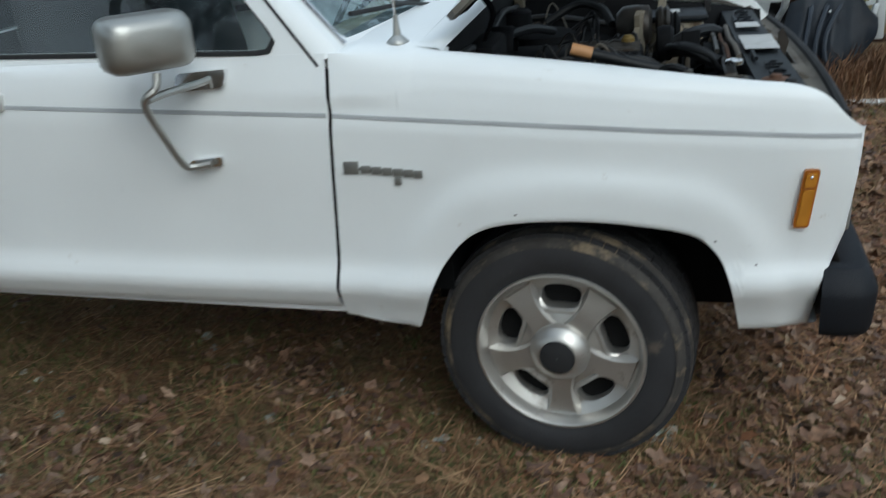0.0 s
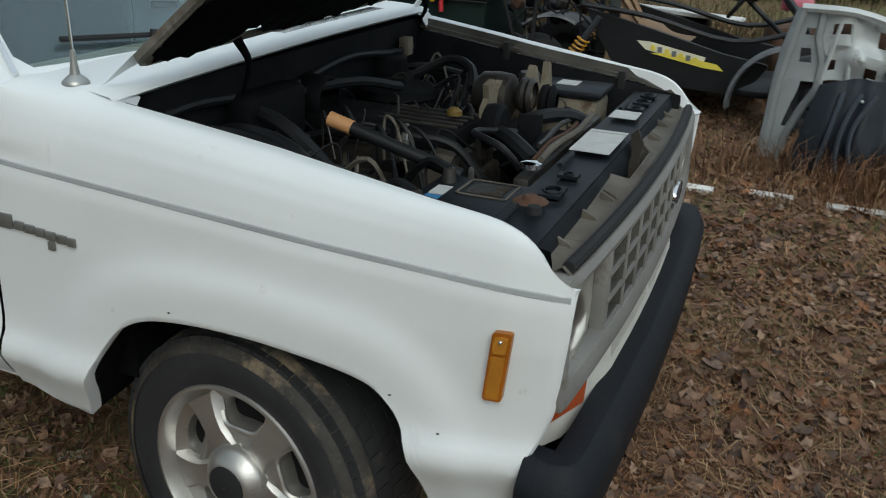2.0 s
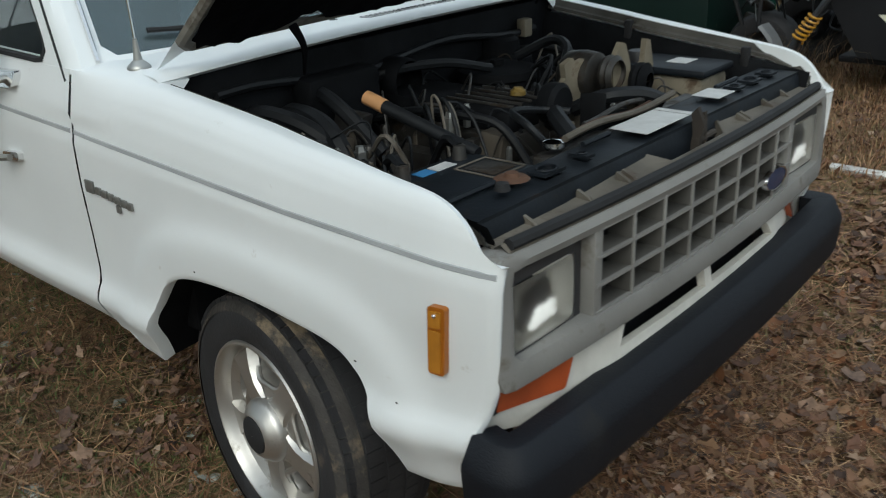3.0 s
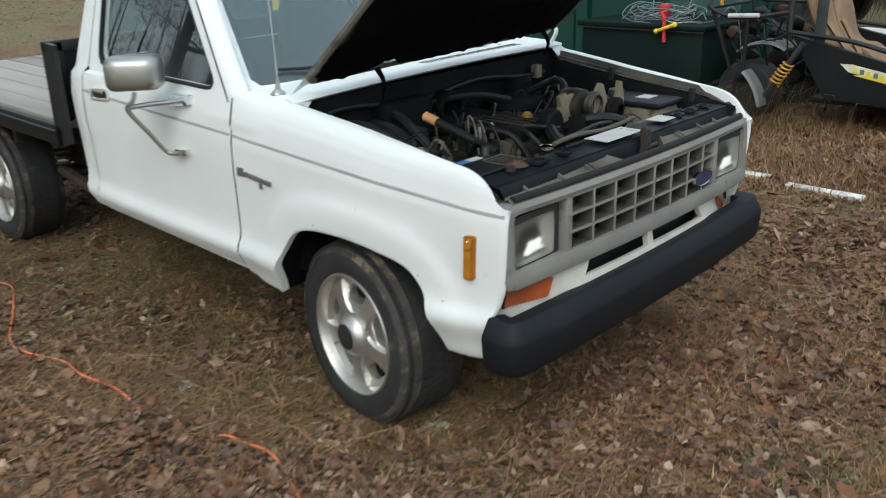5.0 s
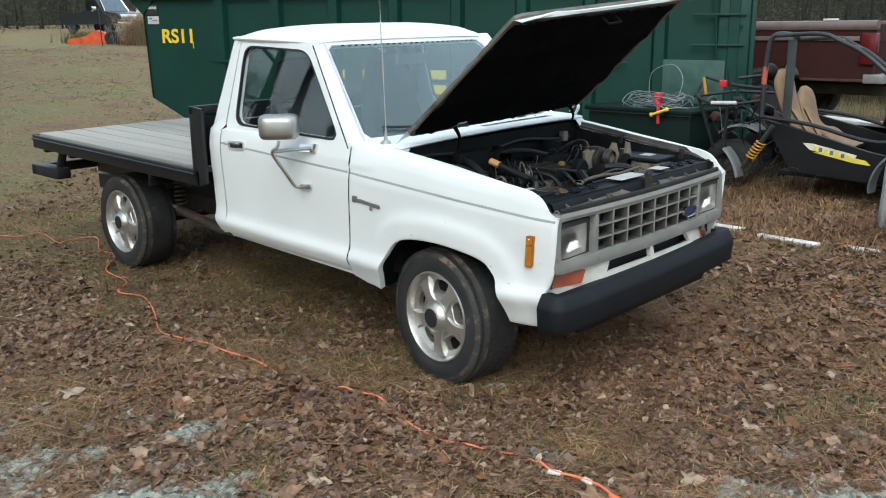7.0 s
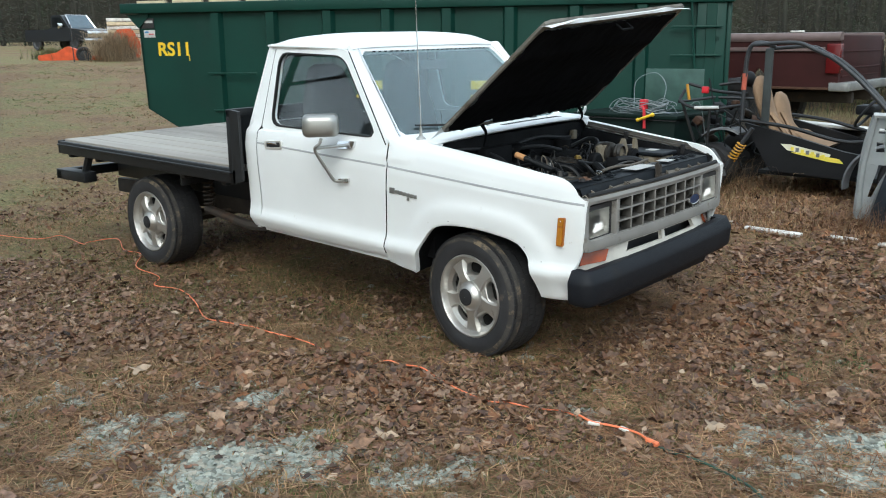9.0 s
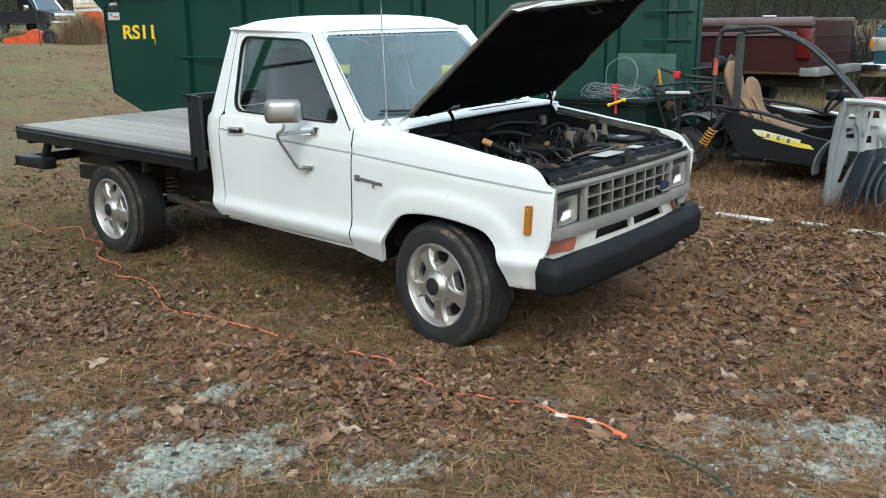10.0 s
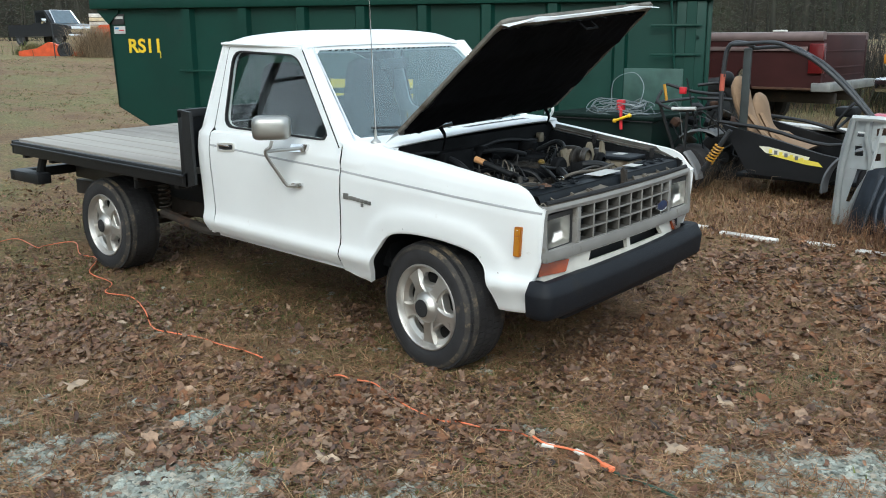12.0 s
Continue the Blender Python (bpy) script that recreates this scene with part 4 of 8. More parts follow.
for sign in (-1, 1):
    y0, y1 = sorted((sign * 0.676, sign * 0.482))
    bm = bmesh.new()
    outer = resample([(y0 - 0.008, 0.695), (y1 + 0.022, 0.695), (y1 + 0.022, 0.858), (y0 - 0.008, 0.858)] if sign < 0 else [(y0 - 0.022, 0.695), (y1 + 0.008, 0.695), (y1 + 0.008, 0.858), (y0 - 0.022, 0.858)], 48)
    inner = resample(rounded([(y0 + 0.006, 0.712), (y1 - 0.006, 0.712), (y1 - 0.006, 0.838), (y0 + 0.006, 0.838)], 0.012, 3), 48)
    ring(bm, outer, inner, lambda u, v, w: (0.630 - w, u, v), 0.03)
    part("headlight_bezel", bm, TRIM, truck)
    bm = bmesh.new()
    rows = []
    for z in np.linspace(0.712, 0.838, 9):
        rows.append([(0.634 + 0.012 * (1 - ((y - (y0 + y1) / 2) / 0.097) ** 2) * (1 - ((z - 0.775) / 0.07) ** 2), y, z) for y in np.linspace(y0 + 0.006, y1 - 0.006, 12)])
    grid(bm, rows)
    lamp = part("headlight", bm, LAMP_GLASS, truck, "rectangular sealed-beam headlight with a bright lower patch")
    lamp.visible_shadow = False
    # the reflector bowl
    bm = bmesh.new()
    rows = []
    for k in range(9):
        t = k / 8
        rows.append([(0.570 + 0.058 * t * t, (y0 + y1) / 2 + (y1 - y0 - 0.012) / 2 * t * max(-1, min(1, 1.35 * math.cos(a))), 0.775 + 0.063 * t * max(-1, min(1, 1.35 * math.sin(a)))) for a in np.linspace(0, 2 * math.pi, 33)[:-1]])
    grid(bm, rows, True)
    part("reflector", bm, LENS, lamp, "silvered ribbed reflector")
    # Emissive lobes make the bright patch low in the lens.
    bm = bmesh.new()
    for dy, dz, radius, stretch in ((0.0, 0.0, 0.014, 2.3), (0.018, 0.011, 0.010, 1.8), (-0.022, -0.010, 0.009, 2.0), (0.03, -0.006, 0.006, 1.5), (-0.01, 0.014, 0.006, 2.6)):
        bmesh.ops.create_uvsphere(bm, u_segments=12, v_segments=8, radius=radius, matrix=Matrix.Translation((0.612, (y0 + y1) / 2 + dy, 0.752 + dz)) @ Matrix.Diagonal((0.5, stretch, 1.0, 1)))
    part("glow_lobes", bm, LAMP_GLOW, lamp, "white glowing lobes behind the lens")

# white valance below the grille with two slots, and the orange turn lights
bm = bmesh.new()
slots = [(-0.335, -0.016), (0.016, 0.335)]
cols = [-0.712, -0.60, -0.40, -0.335, -0.29, -0.20, -0.10, -0.016, 0.016, 0.10, 0.20, 0.29, 0.335, 0.40, 0.60, 0.712]
for a, b in zip(cols, cols[1:]):
    hole = any(s0 <= a and b <= s1 for s0, s1 in slots)
    for z0, z1 in ((0.54, 0.602), (0.602, 0.645), (0.645, 0.668)):
        if hole and z0 == 0.602:
            continue
        def vx(y, z):
            return low_x(y) - 0.018 + (0.668 - z) * 0.18
        def lean(y, z):
            """The slots' outer ends slant outward towards the bumper."""
            return y + math.copysign(0.03, y) if abs(y) == 0.335 and z < 0.61 else y
        vs = [bm.verts.new((vx(y, z), lean(y, z), z)) for y, z in ((a, z0), (b, z0), (b, z1), (a, z1))]
        bm.faces.new(vs)
bmesh.ops.remove_doubles(bm, verts=bm.verts, dist=0.0005)
bmesh.ops.solidify(bm, geom=bm.faces[:], thickness=0.02)
valance = part("front_valance", bm, VALANCE, truck, "weathered cream-white valance with two dark air slots", sharp=30)
part("slot_backing", boxed(0.60, 0.61, -0.39, 0.39, 0.55, 0.66), BLACK, valance)
for sign in (-1, 1):
    bm = bmesh.new()
    out = rounded([(sign * 0.678, 0.582), (sign * 0.684, 0.636), (sign * 0.505, 0.641), (sign * 0.535, 0.588)], 0.006, 2)
    prism(bm, out, lambda u, v, w: (low_x(u) + (0.66 - v) * 0.18 - 0.022 + w, u, v), 0.016)
    part("turn_signal", bm, ORANGE, truck, "orange-red turn signal below the headlight")
    # side marker lamp
    bm = bmesh.new()
    def marker(u, v, w, sign=sign):
        x = 0.547 + u + (v - 0.755) * 0.11
        return (x, sign * (side_y(x, v) + 0.001 + w), v)
    prism(bm, rounded([(-0.0165, 0.684), (0.0165, 0.684), (0.0165, 0.819), (-0.0165, 0.819)], 0.007, 3), marker, 0.012)
    frame_ob = part("side_marker", bm, AMBER_DARK, truck, "amber side marker lamp")
    for z0, z1 in ((0.690, 0.775), (0.781, 0.812)):
        bm = bmesh.new()
        prism(bm, rounded([(-0.0115, z0), (0.0115, z0), (0.0115, z1), (-0.0115, z1)], 0.004, 2), lambda u, v, w: marker(u, v, w + 0.012), 0.003)
        part("amber_lens", bm, AMBER, frame_ob)
    bm = bmesh.new()
    c = marker(0, 0.804, 0.015)
    bmesh.ops.create_uvsphere(bm, u_segments=8, v_segments=6, radius=0.004, matrix=Matrix.Translation(c))
    part("screw", bm, CHROME, frame_ob)
    # badge lettering as plain bars
    pts = [(-0.455, 0.018, 0.030), (-0.420, 0.012, 0.018), (-0.395, 0.012, 0.018), (-0.370, 0.012, 0.018), (-0.345, 0.012, 0.018), (-0.320, 0.012, 0.018), (-0.298, 0.010, 0.018)]
    bm = bmesh.new()
    for x, wide, tall in pts:
        zc = 0.842 - 0.12 * (x + 0.37)
        y = sign * (side_y(x, zc) + 0.003)
        box(bm, x - wide, x + wide, y - 0.003, y + 0.003, zc - tall * 0.45, zc + tall * 0.55, 0.002)
    rows = []
    for x in np.linspace(-0.455, -0.295, 9):
        zc = 0.842 - 0.12 * (x + 0.37)
        rows.append([(x, sign * (side_y(x, zc) + o), zc + dz) for dz, o in ((-0.003, 0.0), (-0.003, 0.0025), (0.003, 0.0025), (0.003, 0.0))])
    grid(bm, rows)
    x, zc = -0.347, 0.828
    box(bm, x - 0.008, x + 0.008, sign * (side_y(x, zc) + 0.003) - 0.003, sign * (side_y(x, zc) + 0.003) + 0.003, zc - 0.018, zc, 0.002)
    part("fender_badge", bm, BADGE, truck, "small grey badge of raised bars")
# small chips in the paint
for x, z in ((-0.03, 1.015), (-0.45, 1.07), (0.36, 0.66), (0.45, 0.60), (-0.08, 0.735)):
    y = -side_y(x, z)
    bm = bmesh.new()
    bmesh.ops.create_uvsphere(bm, u_segments=6, v_segments=4, radius=0.0026, matrix=Matrix.Translation((x, y, z)) @ Matrix.Diagonal((1.5, 0.35, 0.8, 1)))
    part("paint_chip", bm, TRIM, truck)

# bumper: a swept section bent round the corners
bm = bmesh.new()
path = [(0.600, -0.738), (0.632, -0.744), (0.664, -0.742), (0.684, -0.730), (0.692, -0.70), (0.698, -0.60), (0.706, -0.4), (0.711, -0.2), (0.712, 0.0)]
path = path + [(x, -y) for x, y in path[-2::-1]]
path = [p[:2] for p in smooth_path([(x, y, 0) for x, y in path], 3)]
section = [(-0.05, 0.592), (-0.002, 0.599), (0.005, 0.597), (0.026, 0.556), (0.031, 0.545), (0.032, 0.535), (0.026, 0.458), (0.020, 0.440), (-0.002, 0.428), (-0.05, 0.432)]
rows = []
for i, (x, y) in enumerate(path):
    a, b = path[max(i - 1, 0)], path[min(i + 1, len(path) - 1)]
    way = Vector((b[0] - a[0], b[1] - a[1], 0)).normalized()
    out = Vector((way.y, -way.x, 0))
    rows.append([Vector((x, y, 0)) + out * o + Vector((0, 0, z - 0.009 + 0.009 * y / 0.75)) for o, z in section])
grid(bm, rows, True, 0, True)
bumper = part("front_bumper", bm, BUMPER, truck, "black textured full-width front bumper", sharp=55)
part("air_dam", boxed(0.56, 0.665, -0.56, 0.56, 0.36, 0.445, 0.03), BUMPER, bumper, "black lower bumper skirt")
for y in (-0.42, 0.42):
    part("bumper_bracket", boxed(0.50, 0.72, y - 0.03, y + 0.03, 0.44, 0.54, 0.01), BLACK, bumper)

# ---- wheels ----
def wheel(at, outward, spin, steer=0.0):
    hub = new("wheel")
    hub.parent = truck
    hub.matrix_basis = pose(*at, 0, 0, steer + (0 if outward < 0 else 180))
    tagged(hub, "worn black tyre on a five-spoke silver alloy wheel")
    bm = bmesh.new()
    prof = [(0.197, 0.03), (0.204, 0.004), (0.213, -0.003), (0.240, -0.010), (0.275, -0.010), (0.296, -0.001), (0.308, 0.014), (0.3145, 0.03), (0.3175, 0.06), (0.318, 0.115), (0.3175, 0.17), (0.3145, 0.2), (0.300, 0.222), (0.26, 0.235), (0.215, 0.225), (0.205, 0.20)]
    lathe(bm, prof, (0, 0, 0), "y", 72)
    part("tyre", bm, TYRE, hub, "worn tyre with dusty tread edge", sharp=60)
    # tread blocks, each row joined
    bm = bmesh.new()
    for row, (y0, y1) in enumerate(((0.004, 0.042), (0.05, 0.088), (0.096, 0.134), (0.142, 0.178), (0.186, 0.222))):
        for k in range(60):
            a = 2 * math.pi * (k + 0.5 * (row % 2)) / 60
            r1 = 0.3205 if 0 < row < 4 else 0.3125
            m = Matrix.Rotation(a, 4, "Y")
            box(bm, -0.0148, 0.0148, y0, y1, 0.298, r1, 0.0, m)
    part("tread", bm, TYRE, hub, smooth=False)
    bm = bmesh.new()
    lathe(bm, [(0.222, -0.004), (0.220, -0.009), (0.214, -0.010), (0.209, -0.004), (0.205, 0.012), (0.196, 0.03), (0.188, 0.05), (0.186, 0.20), (0.21, 0.215)], (0, 0, 0), "y", 72)
    part("rim", bm, ALLOY, hub, "silver alloy rim")
    # dished disc: one sector with a hole, repeated five times
    bm = bmesh.new()
    N = 40

    def depth(r):
        return 0.012 + 0.026 * min(1.0, max(0.0, (r - 0.075) / 0.085)) - 0.016 * max(0.0, (r - 0.172) / 0.03)

    for s in range(5):
        base = 2 * math.pi * s / 5 + spin
        hole, edge = [], []
        for k in range(N):
            t = 2 * math.pi * k / N
            cu, cv = math.cos(t), math.sin(t)
            u = math.copysign(abs(cu) ** 0.6, cu)
            v = math.copysign(abs(cv) ** 0.7, cv)
            hole.append((0.1455 + 0.030 * v, math.pi / 5 + (0.345 - 0.03 * v) * u))
            big = max(abs(cu), abs(cv))
            edge.append((0.137 + 0.065 * cv / big, math.pi / 5 * (1 + cu / big)))
        rows = []
        for w in (0, 0.05, 0.2, 0.5, 1.0):
            row = []
            for (r0, a0), (r1, a1) in zip(hole, edge):
                r, a = r0 + (r1 - r0) * w, a0 + (a1 - a0) * w
                y = depth(r) + (0.008 if w == 0 else 0.0)
                row.append((r * math.cos(a + base), y, r * math.sin(a + base)))
            rows.append(row)
        back = [(x, 0.062, z) for x, _, z in rows[0]]
        grid(bm, [back] + rows, True)
    bmesh.ops.remove_doubles(bm, verts=bm.verts, dist=0.0006)
    part("wheel_disc", bm, ALLOY, hub, "dished alloy disc with five dark openings", sharp=35)
    for s in range(5):
        base = 2 * math.pi * s / 5 + spin
        bm = bmesh.new()
        lip = [(0.1455 - 0.036 * math.sin(t) ** 0.7, math.pi / 5 + 0.40 * math.copysign(abs(math.cos(t)) ** 0.6, math.cos(t)) + base) for t in np.linspace(0.0, math.pi, 17)]
        tube(bm, [(r * math.cos(a), depth(r) - 0.002, r * math.sin(a)) for r, a in lip], 0.0075, 8)
        part("window_lip", bm, ALLOY, hub)
        bm = bmesh.new()
        half = [(0.066, 0.036), (0.085, 0.028), (0.110, 0.025), (0.140, 0.027), (0.170, 0.034), (0.189, 0.042)]
        rows = []
        for grow, lift in ((0.011, 0.03), (0.006, 0.018), (0.0015, 0.009), (0.0, 0.007)):
            line = [(r + (grow if i == len(half) - 1 else 0), w + grow) for i, (r, w) in enumerate(half)]
            out = [(r, w) for r, w in line] + [(r, -w) for r, w in line[::-1]]
            rows.append([(r * math.cos(base) - w * math.sin(base), depth(r) * (1 if lift > 0.02 else 0.0) + (lift if lift < 0.02 else 0) + 0.010 * max(0, (r - 0.12) / 0.07) * (lift < 0.02), r * math.sin(base) + w * math.cos(base)) for r, w in out])
        grid(bm, rows, True)
        n6 = len(half)
        last = [v for v in bm.verts][-2 * n6:]
        for i in range(n6 - 1):
            bm.faces.new((last[i], last[i + 1], last[2 * n6 - 2 - i], last[2 * n6 - 1 - i]))
        part("spoke", bm, ALLOY, hub, sharp=25)
    bm = bmesh.new()
    lathe(bm, [(0.282, -0.0105), (0.290, -0.0085), (0.299, 0.000), (0.309, 0.012), (0.3160, 0.028), (0.3175, 0.046)], (0, 0, 0), "y", 72)
    part("tyre_shoulder", bm, DUSTY, hub, "scuffed dusty tyre shoulder")
    bm = bmesh.new()
    lathe(bm, [(0.078, 0.02), (0.078, -0.002), (0.072, -0.010), (0.060, -0.022), (0.053, -0.028), (0.047, -0.030), (0.046, -0.026), (0.001, -0.026)], (0, 0, 0), "y", 40)
    cap = part("hub_cover", bm, ALLOY, hub, "domed silver hub cover")
    bm = bmesh.new()
    lathe(bm, [(0.0455, -0.025), (0.044, -0.032), (0.037, -0.0345), (0.001, -0.0355)], (0, 0, 0), "y", 28)
    part("centre_cap", bm, SEAM, cap, "black centre cap")
    # Drum with a wider black disc added as shade behind the wheel's openings.
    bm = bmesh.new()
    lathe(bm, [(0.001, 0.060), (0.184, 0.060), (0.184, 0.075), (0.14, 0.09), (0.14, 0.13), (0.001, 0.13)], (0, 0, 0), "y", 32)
    part("drum_shade_disc", bm, SHADE_BLACK, hub)
    for ob in hub.children_recursive:
        if ob.name.split(".")[0] not in ("tyre", "tread", "tyre_shoulder"):
            ob.data.transform(Matrix.Diagonal((0.962, 1, 0.962, 1)))
    return hub


wheel((0.004, -0.752, 0.350), -1, -0.314, -7)
wheel((-2.893, -0.778, 0.386), -1, 1.0)
wheel((0.0, 0.748, 0.372), 1, 0.2, -7)
wheel((-2.893, 0.778, 0.407), 1, 0.6)

# ---- towing mirrors on their arms ----
def side_mirror(sign):
    bm = bmesh.new()
    rows = []
    for t, sx, sz in ((0, 0.78, 0.72), (0.012, 0.93, 0.92), (0.03, 1.0, 1.0), (0.075, 1.0, 1.0), (0.10, 0.96, 0.95), (0.118, 0.82, 0.78), (0.124, 0.55, 0.5)):
        out = rounded([(-0.096 * sx, -0.060 * sz), (0.096 * sx, -0.060 * sz), (0.096 * sx, 0.060 * sz), (-0.096 * sx, 0.060 * sz)], 0.035, 4)
        rows.append([(u, t - 0.06, v) for u, v in out])
    grid(bm, rows, True, 0, True)
    m = pose(-0.828, sign * 0.967, 1.182, 0, 0, (47 if sign < 0 else -47) + (180 if sign < 0 else 0))
    bmesh.ops.transform(bm, matrix=m, verts=bm.verts)
    head = part("side_mirror", bm, DULL_STEEL, truck, "square dull-silver towing mirror on a bent arm")
    bm = bmesh.new()
    box(bm, -0.08, 0.08, -0.064, -0.058, -0.046, 0.046, 0.002, m)
    part("mirror_glass", bm, CHROME, head, "mirror glass")
    bm = bmesh.new()
    side = sign * side_y(-0.8, 1.06)
    tube(bm, smooth_path([(-0.80, sign * 0.99, 1.12), (-0.805, sign * 1.0, 1.09), (-0.828, sign * 1.012, 1.068), (-0.838, sign * 0.99, 1.03), (-0.845, sign * 0.93, 0.955), (-0.842, sign * 0.88, 0.885), (-0.825, sign * 0.862, 0.873), (-0.785, sign * 0.852, 0.877)], 5), 0.0085, 8)
    part("mirror_strut", bm, DULL_STEEL, head, "bent steel mirror strut")
    bm = bmesh.new()
    tube(bm, smooth_path([(-0.826, sign * 1.008, 1.066), (-0.81, sign * 0.94, 1.068), (-0.78, sign * 0.86, 1.068), (-0.77, sign * 0.825, 1.07)], 4), 0.009, 8)
    part("mirror_arm", bm, DULL_STEEL, head)
    bm = bmesh.new()
    prism(bm, rounded([(-0.855, 1.045), (-0.735, 1.052), (-0.728, 1.09), (-0.85, 1.085)], 0.012, 3), lambda u, v, w: (u, sign * (side_y(u, v) + w), v), 0.02)
    part("mirror_bracket", bm, CHROME, head, "chrome mirror bracket")
    bm = bmesh.new()
    prism(bm, rounded([(-0.85, 0.860), (-0.765, 0.868), (-0.762, 0.890), (-0.845, 0.882)], 0.008, 3), lambda u, v, w: (u, sign * (side_y(u, v) + w), v), 0.014)
    part("mirror_foot", bm, CHROME, head, "chrome strut foot")


side_mirror(-1)
side_mirror(1)

# ---- engine bay ----
part("firewall", boxed(-0.31, -0.255, -0.72, 0.72, 0.50, 1.096, 0.004), BAY, truck, "black greasy firewall")
for sign in (-1, 1):
    bm = bmesh.new()
    rows = []
    for x in np.linspace(-0.315, 0.60, 14):
        top = 1.060 + belt_drop(x) - top_cut(x)
        rows.append([(x, sign * 0.690, top), (x, sign * 0.672, top - 0.03), (x, sign * 0.655, top - 0.16), (x, sign * 0.60, top - 0.22 - 0.05 * math.exp(-((x / 0.3) ** 2)) * -2), (x, sign * 0.44, 0.80 if abs(x) < 0.35 else 0.74), (x, sign * 0.40, 0.5)])
    grid(bm, rows)
    part("inner_fender", bm, BAY, truck, "grimy black inner fender")
    # dusty pale gutter along the hood opening
    bm = bmesh.new()
    rows = []
    for x in np.linspace(-0.29, 0.60, 16):
        top = 1.1 + belt_drop(x)
        if x > 0.42:
            top = 0.93 + (top - 0.93) * (1 - 0.62 * ((x - 0.42) / 0.18) ** 3)
        top -= top_cut(x)
        y = skin_y(x, 1.1 + belt_drop(x)) - 0.036 + 0.02 * min(1.0, max(0.0, (x - 0.2) / 0.3))
        rows.append([(x, sign * y, top - 0.004), (x, sign * (y - 0.006), top - 0.022), (x, sign * (y - 0.016), top - 0.024), (x, sign * (y - 0.018), top - 0.034)])
    grid(bm, rows)
    part("hood_gutter", bm, GUTTER, truck, "dusty gutter along the hood opening")
for sign, x in ((1, 0.05), (1, 0.42), (-1, 0.2)):
    part("hood_bumper", boxed(x - 0.012, x + 0.012, sign * 0.685 - 0.01, sign * 0.685 + 0.01, 1.0 + belt_drop(x), 1.088 + belt_drop(x) - top_cut(x), 0.004), SEAM, truck)

# front header panel between the core support and the grille
bm = bmesh.new()
rows = []
for y in np.linspace(-0.682, 0.682, 29):
    xf = front_x(y)
    gap = -0.11 < y < 0.15
    rows.append([(xf - 0.008, y, 0.908), (xf - 0.012, y, 0.900), (xf - 0.03, y, 0.914), (xf - 0.045, y, 0.903), (xf - (0.06 if gap else 0.085), y, 0.905), (xf - (0.064 if gap else 0.108), y, 0.903 if gap else 0.925), (xf - (0.068 if gap else 0.125), y, 0.84 if gap else 0.930)])
grid(bm, rows)
header = part("header_panel", bm, PANEL_DUST, truck, "dusty header panel above the grille")
part("hood_seal", tubed([(front_x(y) - 0.022, y, 0.911) for y in np.linspace(-0.672, 0.672, 24)], 0.012, 8), SEAM, header, "black rubber hood seal")
for y in (-0.56, -0.40, -0.27, -0.25, 0.27, 0.29, 0.43, 0.55):
    bm = bmesh.new()
    prism(bm, [(0.588, 0.9), (0.625, 0.9), (0.618, 0.909), (0.592, 0.921)], lambda u, v, w, y=y: (u - 0.03 * (y / 0.7) ** 2, y - 0.004 + w, v), 0.008)
    part("clip_rib", bm, PANEL_DUST, header)

# core support bridge with holes, labels and the latch
bm = bmesh.new()
holes = [(-0.418, 0.026), (-0.298, 0.011), (0.39, 0.014), (0.48, 0.022), (0.58, 0.016)]
ys = sorted({-0.68, 0.68, -0.60, -0.25, -0.12, 0.0, 0.10, 0.25, 0.33, 0.46} | {a - r for a, r in holes} | {a + r for a, r in holes})
for a, b in zip(ys, ys[1:]):
    hole = any(abs((a + b) / 2 - c) < r for c, r in holes)
    xs = [0.43, 0.47, 0.505, 0.535]
    for i in range(3):
        if hole and i == 1:
            continue
        z = 0.962
        bm.faces.new([bm.verts.new(p) for p in ((xs[i], a, z), (xs[i + 1], a, z), (xs[i + 1], b, z), (xs[i], b, z))])
bmesh.ops.remove_doubles(bm, verts=bm.verts, dist=0.0005)
bmesh.ops.solidify(bm, geom=bm.faces[:], thickness=0.012)
core = part("core_support", bm, SUPPORT, truck, "black radiator support bridge with holes and labels")
bm = bmesh.new()
rows = [[(0.535, y, 0.955), (0.545, y, 0.93), (0.545, y, 0.82), (0.56, y, 0.60)] for y in np.linspace(-0.68, 0.68, 12)]
grid(bm, rows)
rows = [[(0.43, y, 0.955), (0.425, y, 0.93), (0.425, y, 0.86)] for y in np.linspace(-0.68, 0.68, 12)]
grid(bm, rows)
part("support_face", bm, SUPPORT, core)
for a, r in holes:  # pressed round rims over the openings
    bm = bmesh.new()
    outer = resample([(0.466, a - r * 1.3), (0.509, a - r * 1.3), (0.509, a + r * 1.3), (0.466, a + r * 1.3)], 40)
    inner = [(0.4875 + min(r, 0.02) * 0.85 * math.cos(t), a + r * 0.85 * math.sin(t)) for t in np.linspace(0, 2 * math.pi, 41)[:-1]]
    k = min(range(40), key=lambda i: (Vector(inner[i]) - Vector(outer[0])).length)
    inner = inner[k:] + inner[:k]
    if (Vector(inner[3]) - Vector(outer[3])).length > (Vector(inner[-3]) - Vector(outer[3])).length:
        inner = inner[:1] + inner[:0:-1]
    ring(bm, outer, inner, lambda u, v, w: (u, v, 0.9748 - w), 0.006)
    tube(bm, [(x, y, 0.976) for x, y in inner + inner[:1]], 0.0022, 5)
    part("hole_rim", bm, SUPPORT, core)
for y0, y1 in ((-0.66, -0.53), (-0.24, -0.14), (0.36, 0.48)):
    part("pressed_bead", tubed([(0.452, y0, 0.973), (0.452, y1, 0.973)], 0.006, 6), SUPPORT, core)
